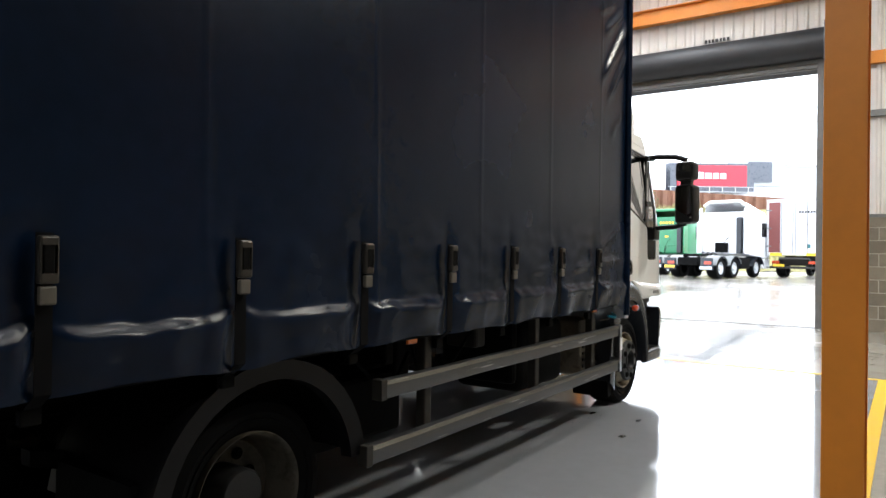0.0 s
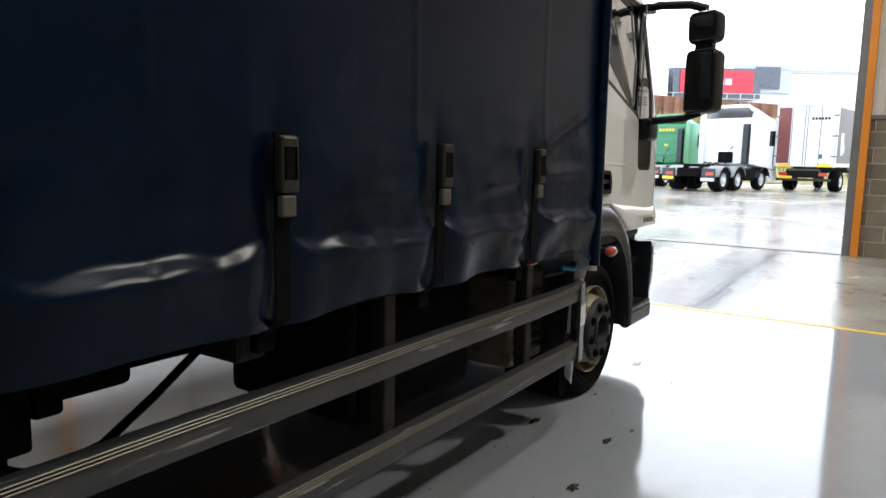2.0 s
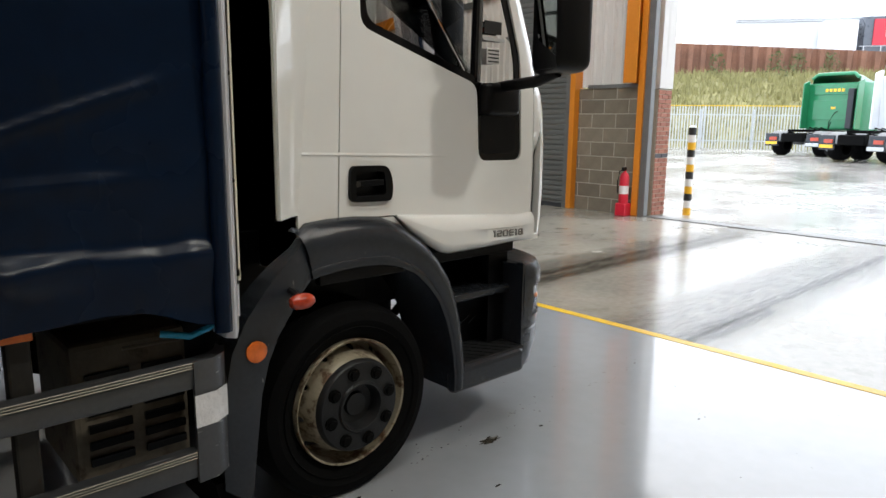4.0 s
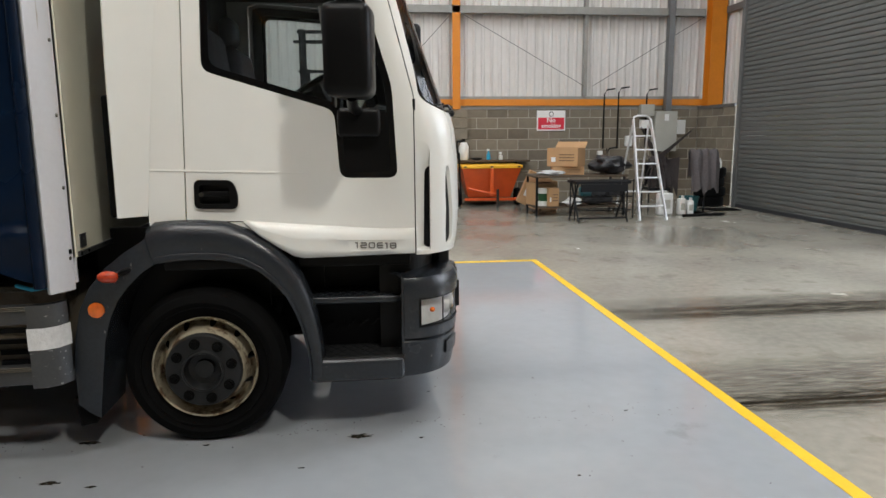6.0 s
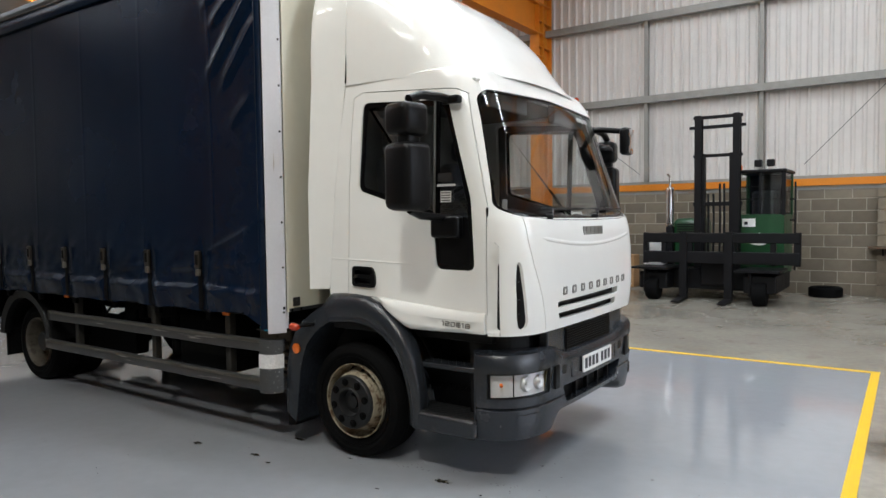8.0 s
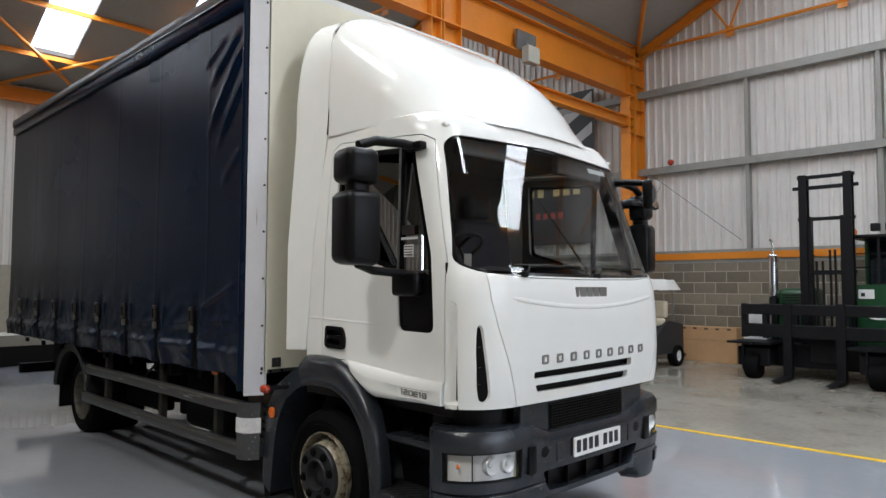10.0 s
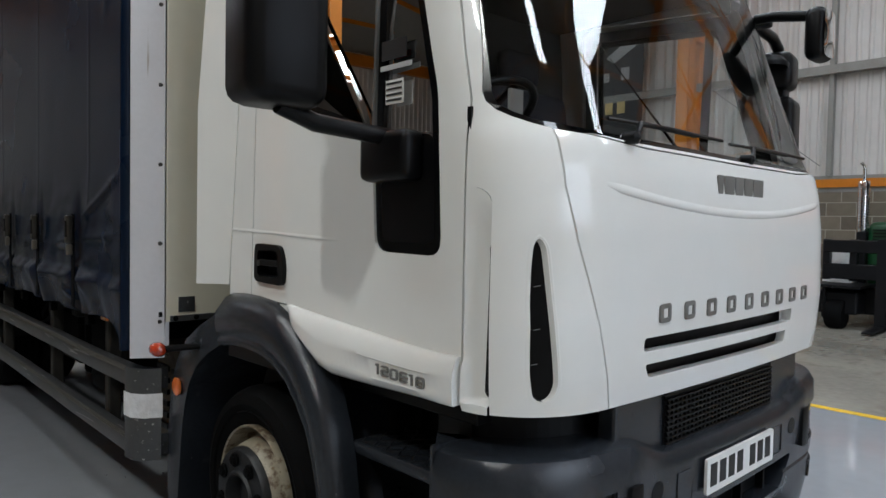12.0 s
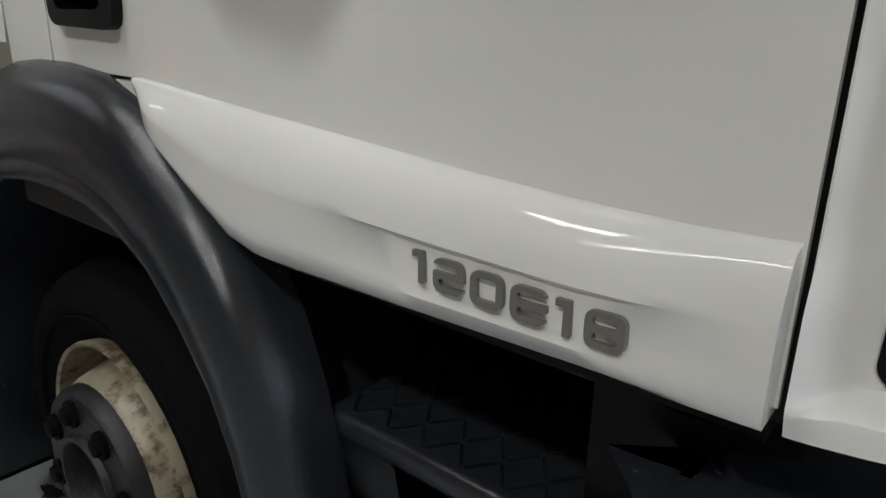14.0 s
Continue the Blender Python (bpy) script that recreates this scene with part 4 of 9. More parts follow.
part("bank_shrubs", b, "leafg", label="scrubby green bushes below the rusty piling", kind="stuff", category="shrub")
rows = [[], []]
k, u = 0, -40.0
while u < 90:
    for du, dv in ((0, 0), (0.35, 0), (0.5, 0.35), (0.85, 0.35)):
        zt = 8.05 - 0.055 * (u - 11)
        rows[0].append(out(u + du, 58 + dv, 4.5)), rows[1].append(out(u + du, 58 + dv, zt))
    u += 1.0
part("backdrop_piling", loft(rows), "rust", label="rusty brown sheet-pile retaining wall", kind="structure")
part("ground_upper", loft([[out(-60, 58.3, 6.2), out(120, 58.3, 3.5)], [out(-60, 200, 6.2), out(120, 200, 3.5)]]), "yard", label="ground behind the piling", kind="structure")
bldg = thing("showroom_building", out(34, 80), "white commercial building with a pale billboard and dark screen", "building")


def obox(u0, u1, v0, v1, z0, z1):
    return loft([[out(u0, v0, z), out(u1, v0, z), out(u1, v1, z), out(u0, v1, z)] for z in (z0, z1)], close_u=True, caps=True)


part("wall", obox(14, 75, 79.2, 100, 5.0, 13.0), "bldg", bldg, "white lower wall")
part("roof_edge", obox(14, 75, 79.0, 79.3, 12.7, 13.1), "fence", bldg)
part("billboard", obox(34.2, 41.2, 78.9, 79.3, 10.2, 13.6), "board", bldg, "pale grey billboard")
part("billboard_screen", obox(36.7, 39.7, 78.75, 78.92, 10.7, 13.3), "darkglass", bldg, "dark blank screen")
part("plant_room", obox(23.0, 26.0, 78.8, 84, 9.6, 12.2), "bldg", bldg)
part("parapet", obox(14, 75, 78.9, 79.3, 12.9, 13.05), "fence", bldg)


LU = -0.4
passing = thing("curtainside_trailer", out(32 + LU, 78), "dark trailer with a red side panel on the upper road", "lorry")
part("trailer_body", obox(26.4 + LU, 36.8 + LU, 76.6, 78.6, 9.2, 12.75), "darkglass", passing, "dark trailer body")
part("side_panel", obox(27.2 + LU, 35.8 + LU, 76.4, 76.62, 9.9, 12.45), "bsign", passing, "red printed side panel")
for a, c, z0, z1 in ((29.6, 30.4, 10.8, 11.6), (30.6, 31.4, 10.8, 11.5), (31.6, 32.3, 10.8, 11.5), (32.5, 33.2, 10.8, 11.5)):
    part("sign_bar", obox(a + LU, c + LU, 76.3, 76.42, z0, z1), "signwhite", passing)
part("sign_roundel", obox(28.3 + LU, 29.2 + LU, 76.3, 76.42, 10.7, 11.7), "signwhite", passing)
part("lorry_cab", obox(22.6 + LU, 25.8 + LU, 76.6, 78.6, 9.0, 12.4), "bldg", passing, "pale lorry cab")
for z in (8.6, 9.2, 9.8):
    part("guard_rail", beam(out(26 + LU, 76.4, z), out(38.4 + LU, 76.4, z), 0.07, 0.07), "fence", passing)
for k in range(8):
    part("guard_post", beam(out(26.4 + LU + 1.6 * k, 76.4, 6.1), out(26.4 + LU + 1.6 * k, 76.4, 9.85), 0.08, 0.08, up=(1, 0, 0)), "fence", passing)


def road_wheel(root, x, y, z, r, w_, rim="rim"):
    s = 1 if y > 0 else -1
    t = lathe([(r * 0.58, -w_ / 2), (r * 0.9, -w_ / 2), (r, -w_ * 0.3), (r, w_ * 0.3), (r * 0.9, w_ / 2), (r * 0.58, w_ / 2), (r * 0.58, -w_ / 2)], (x, y, z), "y", 22)
    wh = part("wheel", t, "rubber", root, smooth=40)
    part("rim", lathe([(r * 0.58, 0.45 * w_), (r * 0.5, 0.2 * w_), (r * 0.3, 0.3 * w_), (r * 0.24, 0.5 * w_), (0.01, 0.52 * w_)], (x, y, z), "y", 18, sign=s), "fence", wh, smooth=40)
    return wh


def tractor(heading, loc, paint, label, high):
    """A parked articulated tractor unit seen from behind; it is built heading along +x with its rear axle at 0."""
    r = thing("tractor_unit", (0, 0, 0), label, "lorry", "parked lorries in the yard")
    for y in (-0.42, 0.42):
        part("chassis_rail", box(-0.9, 5.2, y - 0.05, y + 0.05, 0.75, 1.0, 0.01, 1), "chassis", r)
    part("fifth_wheel", prism(rounded([(-0.6, -0.45), (0.5, -0.5), (0.5, 0.5), (-0.6, 0.45)], 0.15), "z", 1.05, 1.16), "chassis", r, "greasy black fifth wheel")
    for y in (-0.92, 0.92):
        for x in ((0, 1.35, 3.9) if high else (0, 3.6)):
            road_wheel(r, x, y, 0.5, 0.5, 0.5 if x < 3 else 0.32)
            rows = []
            for k in range(9):
                a = math.pi * (0.05 + 0.9 * k / 8)
                rows.append([(x + 0.58 * math.cos(a), y - 0.3, 0.5 + 0.56 * math.sin(a)), (x + 0.58 * math.cos(a), y + 0.3, 0.5 + 0.56 * math.sin(a)), (x + 0.54 * math.cos(a), y + 0.3, 0.5 + 0.52 * math.sin(a)), (x + 0.54 * math.cos(a), y - 0.3, 0.5 + 0.52 * math.sin(a))])
            part("mudguard", loft(rows, close_u=True, caps=True), "plastic", r, smooth=40)
        part("tail_panel", box(-0.92, -0.84, y - 0.3, y + 0.3, 0.42, 0.98, 0.02), "plastic", r)
        part("tail_lamp", box(-0.95, -0.91, y - 0.24, y + 0.1, 0.68, 0.82, 0.01), "redlens", r, "red tail lamp")
    part("number_plate", box(-0.95, -0.91, 0.66, 1.18, 0.50, 0.62), "yplate", r, "yellow rear number plate")
    hz = 3.75 if high else 3.62
    cx0, cx1 = (2.75, 5.1) if high else (2.4, 4.5)
    side = [(cx0, 1.15), (cx1, 0.95), (cx1 + 0.12, 1.8), (cx1 - 0.1, 2.5), (cx1 - 0.35, 3.1), (cx1 - 0.55, 3.3), (cx0, 3.3)]
    part("cab", prism(rounded(side, 0.12), "y", -1.22, 1.22, bevel=0.03), paint, r, smooth=30)
    part("side_collar", prism(rounded([(cx0 - 0.5, 1.2), (cx0, 1.2), (cx0, hz - 0.2), (cx0 - 0.5, hz - 0.35)], 0.06), "y", -1.24, -1.19), paint, r)
    part("side_collar", prism(rounded([(cx0 - 0.5, 1.2), (cx0, 1.2), (cx0, hz - 0.2), (cx0 - 0.5, hz - 0.35)], 0.06), "y", 1.19, 1.24), paint, r)
    rows = []
    for x, zt in ((cx0, hz), (cx0 + 0.5, hz + 0.02), (cx0 + 1.1, hz - 0.12), (cx1 - 0.4, 3.28)):
        rows.append([(x, -1.1, 3.28), (x, -1.0, zt - 0.1), (x, -0.8, zt), (x, 0.8, zt), (x, 1.0, zt - 0.1), (x, 1.1, 3.28)])
    part("roof_deflector", loft(rows), paint, r, smooth=40)
    part("roof_lip", tube([(cx0 - 0.1, -1.05, hz - 0.15), (cx0 - 0.05, -0.8, hz + 0.05), (cx0 - 0.05, 0.8, hz + 0.05), (cx0 - 0.1, 1.05, hz - 0.15)], 0.09, 8), paint if not high else "canvas", r, smooth=50)
    for s in (-1, 1):
        part("side_window", box(cx1 - 0.95, cx1 - 0.3, s * 1.225 - 0.01, s * 1.225 + 0.01, 2.05, 2.75, 0.005, 1), "seal", r)
        part("fuel_tank", box(1.95 if high else 1.2, 2.9, s * 0.95 - 0.28, s * 0.95 + 0.28, 0.45, 1.0, 0.08), "alu" if s > 0 else "chassis", r, smooth=40)
        part("step", box(cx1 - 0.7, cx1 + 0.1, s * 1.1 - 0.1, s * 1.1 + 0.1, 0.45, 0.95, 0.04), paint, r)
    part("exhaust_pipe", box(cx0 - 0.35, cx0 - 0.1, -1.0, -0.72, 1.2, 3.0, 0.05), "dark_steel", r, "black upright intake stack")
    for y in (-0.92, 0.92):
        for x in ((0, 1.35) if high else (0,)):
            part("mudguard_top", loft([[(x + 0.62 * math.cos(a_), y - 0.33, 0.5 + 0.60 * math.sin(a_)), (x + 0.62 * math.cos(a_), y + 0.33, 0.5 + 0.60 * math.sin(a_)), (x + 0.59 * math.cos(a_), y + 0.33, 0.5 + 0.57 * math.sin(a_)), (x + 0.59 * math.cos(a_), y - 0.33, 0.5 + 0.57 * math.sin(a_))] for a_ in [math.pi * (0.12 + 0.80 * k / 8) for k in range(9)]], close_u=True, caps=True), "galv", r, "grey moulded mudguard", smooth=40)
    part("air_tank", lathe([(0.0, -0.35), (0.14, -0.32), (0.14, 0.32), (0.0, 0.35)], (2.15, -0.95, 0.62), "x", 14), "fence", r, smooth=40)
    for k in range(3):
        part("coupling", tube([(0.75 + 0.1 * k, -0.3 + 0.3 * k, 1.02), (0.95, -0.25 + 0.25 * k, 1.25), (1.5, -0.2 + 0.2 * k, 1.15)], 0.025, 6), "chassis", r)
    part("rear_crossmember", box(-0.95, -0.75, -0.5, 0.5, 0.62, 0.98, 0.03), "chassis", r)
    part("lamp_bar", box(-0.99, -0.93, -1.2, -0.62, 0.44, 0.58, 0.02), "fence", r)
    part("catwalk", box(1.2, 2.4, -0.5, 0.5, 1.02, 1.06), "galv", r)
    part("air_lines", tube([(cx0, -0.2, 2.0), (cx0 - 0.4, -0.25, 1.9), (cx0 - 0.7, -0.2, 1.5), (cx0 - 0.5, -0.1, 1.2), (cx0 - 0.1, 0, 1.5)], 0.02, 6), "chassis", r)
    if not high:
        for z0, z1, y0, y1 in ((2.75, 3.15, -0.95, 0.95), (1.6, 2.5, -0.95, 0.95)):
            part("rear_panel", box(cx0 - 0.03, cx0 + 0.02, y0, y1, z0, z1, 0.02), paint, r)
        for k in range(5):
            part("sign_bar", box(cx0 - 0.05, cx0 - 0.02, -0.42 + k * 0.18, -0.3 + k * 0.18, 2.88, 3.02), "yplate", r, "yellow painted mark")
        part("marker", box(cx0 - 0.05, cx0 - 0.02, -0.95, -0.75, 1.35, 1.6), "yplate", r)
        part("badge", box(cx0 - 0.05, cx0 - 0.02, -0.1, 0.1, 2.1, 2.2), "yplate", r)
    else:
        part("rear_bar", box(cx0 - 0.06, cx0 - 0.02, -0.2, 0.5, 1.25, 1.75, 0.02), "chassis", r)
    r.matrix_basis = Matrix.Translation(loc) @ Matrix.Rotation(radians(heading), 4, 'Z')
    return r


tractor(-14, (26.0, 6.15, 0.3), "twhite", "white articulated tractor unit parked on the wet yard", True)
tractor(-8, (29.8, 9.75, 0.3), "tgreen", "green articulated tractor unit parked beside the white one", False)


def box_lorry(heading, loc):
    r = thing("box_lorry", (0, 0, 0), "white box lorry with a maroon stripe and tail lift", "lorry", "parked lorries in the yard")
    part("box_body", box(0, 7.0, -1.27, 1.27, 1.15, 3.9, 0.03), "twhite", r)
    part("rear_stripe", box(-0.012, 0.0, 0.66, 1.20, 1.28, 3.80), "twine", r, "maroon vertical stripe")
    part("side_panel", box(0.2, 6.8, -1.285, -1.27, 1.3, 3.75), "sidegrey", r, "dark grey side panel")
    for y in (-1.25, 1.25):
        part("corner_post", box(-0.03, 0.05, y - 0.05, y + 0.05, 1.1, 3.95, 0.01, 1), "fence", r)
    part("header", box(-0.03, 0.05, -1.25, 1.25, 3.82, 3.95, 0.01, 1), "fence", r)
    for y in (-0.06, 0.06, 0.6, -0.6):
        part("lock_rod", tube(((-0.03, y, 1.2), (-0.03, y, 3.8)), 0.016, 6), "galv", r)
    for z in (1.6, 2.5, 3.4):
        for y in (-1.2, 1.2):
            part("hinge", box(-0.035, -0.01, y - 0.12, y + 0.12, z - 0.03, z + 0.03), "galv", r)
    for k in range(6):
        part("sign_bar", box(-0.016, -0.004, -0.95 + k * 0.13, -0.86 + k * 0.13, 3.22, 3.34), "ink", r)
    for k in range(11):
        part("sign_bar", box(-0.016, -0.004, -1.0 + k * 0.075, -0.95 + k * 0.075, 2.62, 2.68), "greybar", r)
    part("sticker", box(-0.016, -0.004, -0.75, -0.6, 1.5, 1.7), "teal", r)
    for x, z in ((0.7, 2.4), (0.95, 2.4), (0.82, 1.85)):
        part("side_mark", box(x - 0.09, x + 0.09, -1.30, -1.284, z - 0.2, z + 0.25, 0.004), "signwhite", r)
    part("roundel", lathe([(0.01, 0.0), (0.3, 0.0), (0.3, 0.012), (0.01, 0.012)], (0.9, -1.30, 2.0), "y", 16), "signwhite", r)
    for y in (-0.85, 0.85):
        part("marker_board", box(-0.04, 0.0, y - 0.28, y + 0.28, 1.12, 1.26), "yplate", r, "yellow marker board")
        part("tail_lamp", box(-0.06, -0.02, y - 0.18, y + 0.18, 0.72, 0.86, 0.01), "redlens", r)
    part("number_plate", box(-0.06, -0.03, 0.45, 0.98, 0.58, 0.7), "yplate", r)
    part("tail_lift", prism(rounded([(0.0, 1.05), (-0.1, 0.95), (0.5, 0.62), (0.6, 0.75)], 0.03), "y", -0.7, 0.7), "grimy", r, "folded tail lift platform")
    part("bumper_bar", box(-0.05, 0.05, -1.15, 1.15, 0.48, 0.6, 0.01, 1), "grimy", r)
    for y in (-0.42, 0.42):
        part("chassis_rail", box(0.1, 6.8, y - 0.05, y + 0.05, 0.85, 1.12), "chassis", r)
    for x in (1.5, 6.0):
        for y in (-0.98, 0.98):
            road_wheel(r, x, y, 0.48, 0.48, 0.45 if x < 3 else 0.28)
    part("side_guard", box(2.4, 5.2, -1.25, -1.21, 0.7, 0.85), "galv", r)
    part("side_guard", box(2.4, 5.2, -1.25, -1.21, 1.0, 1.12), "galv", r)
    r.matrix_basis = Matrix.Translation(loc) @ Matrix.Rotation(radians(heading), 4, 'Z')


box_lorry(-10, (29.9, 2.50, 0.3))
# striped post beside the doorway
bol = thing("striped_bollard", (8.45, 3.79, -0.02), "black, silver and orange banded plastic safety bollard", "bollard")
for k in range(12):
    part("band", lathe([(0.066, k * 0.128), (0.066, k * 0.128 + 0.127)], (8.45, 3.79, -0.02), "z", 16), ("hopper_y", "signwhite", "ink")[k % 3], bol, smooth=40)
part("cap", lathe([(0.066, 1.535), (0.05, 1.565), (0.0, 1.575)], (8.45, 3.79, -0.02), "z", 16), "signwhite", bol, smooth=40)
# facing brick outside the door post
pier = part("wall_brick", box(7.73, 8.14, 4.072, 4.6, -0.02, 2.15), "mortar", label="red facing brick pier outside the doorway", kind="structure")
part("wall_brick_cladding", box(7.73, 8.15, 4.055, 4.6, 2.16, 5.7), "clad", label="pale cladding above the brick pier", kind="structure")
bmesh_brick = {}
for k in range(28):
    z0 = k * 0.0765
    cuts = (7.732, 7.94, 8.143) if k % 2 else (7.732, 7.835, 8.04, 8.143)
    for x0, x1 in zip(cuts, cuts[1:]):
        key = (round(x1 - x0, 3), k == 13)
        if key not in bmesh_brick:
            first = part("brick", box(x0 + 0.005, x1 - 0.005, 4.060, 4.09, z0, z0 + 0.066, 0.003, 1), "blue_brick" if k == 13 else "brick", pier)
            bmesh_brick[key] = (first.data, x0, z0, first.location.copy())
        else:
            me_, xa, za, la = bmesh_brick[key]
            ob = new("brick", me_)
            ob.parent = pier
            ob.location = la + Vector((x0 - xa, 0, z0 - za))

# ---- the lorry ----
lorry = thing("curtainside_lorry", (-4.0, YC, 0), "white-cabbed curtainside lorry with a dark navy vinyl curtain", "lorry")
SIDE_Y = [(0.9, 0.012), (1.9, 0.012), (2.3, 0.035), (2.65, 0.075), (2.75, 0.09)]
FRONT_X = [(0.90, -0.060), (0.96, -0.045), (1.05, -0.030), (1.2, -0.020), (1.45, -0.025), (1.6, -0.040), (1.68, -0.060), (1.73, -0.090), (1.8, -0.116), (2.1, -0.224), (2.4, -0.330), (2.5, -0.366), (2.58, -0.402), (2.64, -0.440), (2.70, -0.50)]
CAB_REAR = -1.625


def cab_outline(z, off=0.0, rear=CAB_REAR, ns=18, nc=16, nf=12, a=0.29, b=0.36, front=0.0):
    """Half the cab's plan at height z, from the rear of the near side round the corner to the middle of the front."""
    ys, xf, bow = lerp_table(SIDE_Y, z) - off, lerp_table(FRONT_X, z) + off + front, 0.045
    b = b - 0.08 * smooth(1.75, 2.5, z)
    xc_ = xf - bow * ((YC - ys - b) / 1.07) ** 2
    pts = [(rear + (xc_ - a - rear) * k / ns, ys) for k in range(ns)]
    for k in range(nc):
        t = math.pi / 2 * k / nc
        pts.append((xc_ - a + a * math.sin(t) ** 0.9, ys + b - b * math.cos(t) ** 0.9))
    for k in range(nf + 1):
        y = ys + b + (YC - ys - b) * k / nf
        pts.append((xf - bow * ((YC - y) / 1.07) ** 2, y))
    return pts


def full_outline(z, **kw):
    h = cab_outline(z, **kw)
    return [(x, y, z) for x, y in h] + [(x, 2 * YC - y, z) for x, y in reversed(h[:-1])]


def cab_solid():
    """The whole cab skin, 3 cm thick, closed over the roof."""
    zs = [0.966, 0.985] + [0.955 + k * 0.03 for k in range(2, 56)] + [2.66]
    outer = [full_outline(z) for z in zs]
    for inset, z in ((0.05, 2.685), (0.16, 2.70), (0.4, 2.705)):
        outer.append([(x + (-0.9 - x) * inset, y + (YC - y) * inset, z) for x, y, _ in full_outline(2.66)])
    inner = [[(x + (-0.9 - x) * 0.035, y + (YC - y) * 0.03, z - 0.03 if z > 2.6 else z) for x, y, z in row] for row in outer]
    bm = bmesh.new()
    no = [[bm.verts.new(p) for p in r] for r in outer]
    ni = [[bm.verts.new(p) for p in r] for r in inner]
    n = len(no[0])
    for rows, flip in ((no, 1), (ni, -1)):
        for i in range(len(rows) - 1):
            for j in range(n):
                k = (j + 1) % n
                bm.faces.new((rows[i][j], rows[i][k], rows[i + 1][k], rows[i + 1][j])[::flip])
        bm.faces.new(rows[-1][::flip])
    for j in range(n):
        k = (j + 1) % n
        bm.faces.new((ni[0][j], ni[0][k], no[0][k], no[0][j]))
    bmesh.ops.recalc_face_normals(bm, faces=bm.faces[:])
    return bm


DOOR = [(-1.446, 1.165), (-1.418, 2.0), (-1.405, 2.545), (-1.33, 2.575), (-0.56, 2.520), (-0.49, 2.485), (-0.312, 1.78), (-0.310, 0.985), (-0.90, 0.985), (-1.175, 1.16)]
DOOR_CUT = [(x, 0.90 if z == 0.985 else z) for x, z in DOOR]
WINDOW = [(-1.335, 1.895), (-1.320, 2.505), (-0.605, 2.455), (-0.417, 1.82), (-0.394, 1.366), (-0.685, 1.369), (-0.705, 1.705)]
SCREEN_F = [(0.04, 1.755), (0.13, 1.705), (0.5, 1.690), (YC, 1.685), (2 * YC - 0.5, 1.690), (2 * YC - 0.13, 1.705), (2 * YC - 0.04, 1.755), (2 * YC - 0.135, 2.47), (2 * YC - 0.20, 2.52), (YC, 2.555), (0.20, 2.52), (0.135, 2.47)]
BONNET = [(0.355, 0.90), (0.33, 0.98), (0.19, 1.42), (0.164, 1.558), (0.160, 1.702), (0.5, 1.676), (YC, 1.670), (2 * YC - 0.5, 1.676), (2 * YC - 0.160, 1.702), (2 * YC - 0.164, 1.558), (2 * YC - 0.19, 1.42), (2 * YC - 0.33, 0.98), (2 * YC - 0.355, 0.90)]


def grow(poly, d):
    """The polygon with each corner moved out by d."""
    out_, n = [], len(poly)
    area = sum(poly[i][0] * poly[(i + 1) % n][1] - poly[(i + 1) % n][0] * poly[i][1] for i in range(n))
    s = 1 if area > 0 else -1
    for i in range(n):
        a, p, c = Vector(poly[i - 1]), Vector(poly[i]), Vector(poly[(i + 1) % n])
        e1, e2 = (p - a).normalized(), (c - p).normalized()
        n1, n2 = Vector((e1.y, -e1.x)) * s, Vector((e2.y, -e2.x)) * s
        m_ = (n1 + n2)
        m_ = m_ / max(0.3, m_.dot(n1)) if m_.length > 1e-6 else n1
        out_.append(tuple(p + m_ * d))
    return out_


def near(poly, d=0.0, y0=-0.3, y1=0.5):
    return prism(grow(poly, d), "y", y0, y1)


def far(poly, d=0.0):
    return prism(grow(poly, d), "y", 2 * YC - 0.5, 2 * YC + 0.3)


def front(poly, d=0.0, x0=-0.9, x1=0.4):
    return prism(grow(poly, d), "x", x0, x1)


winr = rounded(WINDOW, 0.05)
scrr = rounded(SCREEN_F, 0.07, 3)
VENT = [(0.100, 1.424), (0.112, 1.400), (0.121, 1.306), (0.131, 1.20), (0.142, 1.121), (0.151, 1.050), (0.142, 1.016), (0.122, 1.005), (0.102, 1.018), (0.092, 1.071), (0.088, 1.15), (0.085, 1.258), (0.087, 1.353), (0.091, 1.405)]
ventr = rounded(VENT, 0.02, 2)
ventm = [(2 * YC - y, z) for y, z in ventr]



def side_y(x, z):
    """The near skin's y at x on the cab's side and corner."""
    h = cab_outline(z, nc=24)
    for (x0, y0), (x1, y1) in zip(h, h[1:]):
        if x0 <= x <= x1 and x1 > x0:
            return y0 + (y1 - y0) * (x - x0) / (x1 - x0)
    return h[0][1]


def front_x(y, z, nc=24):
    """The skin's x at y on the cab's corner and front."""
    yq, h = (y if y <= YC else 2 * YC - y), cab_outline(z, nc=nc)
    for (x0, y0), (x1, y1) in zip(h[17:], h[18:]):
        if y0 <= yq <= y1 + 1e-9 and y1 > y0:
            return x0 + (x1 - x0) * (yq - y0) / (y1 - y0)
    return h[17][0]


RECESS_X = [-0.3035, -0.297, -0.285, -0.272, -0.258, -0.243, -0.2345, -0.2300, -0.2285]
RECESS_TOP = [1.553, 1.553, 1.552, 1.550, 1.546, 1.537, 1.526, 1.512, 1.48]


def recess_depth(x, z):
    """How far the strip between the door and the corner lies behind the skin."""
    d = lerp_table([(-0.3035, 0.002), (-0.272, 0.036), (-0.2285, 0.044)], x)
    return d * (1 - smooth(1.36, 1.545, z)) * smooth(0.988, 1.000, z) + 0.0005 - 0.012 * (1 - smooth(1.06, 1.115, z)) * smooth(0.960, 1.0, z) * (1 - smooth(-0.292, -0.268, x))


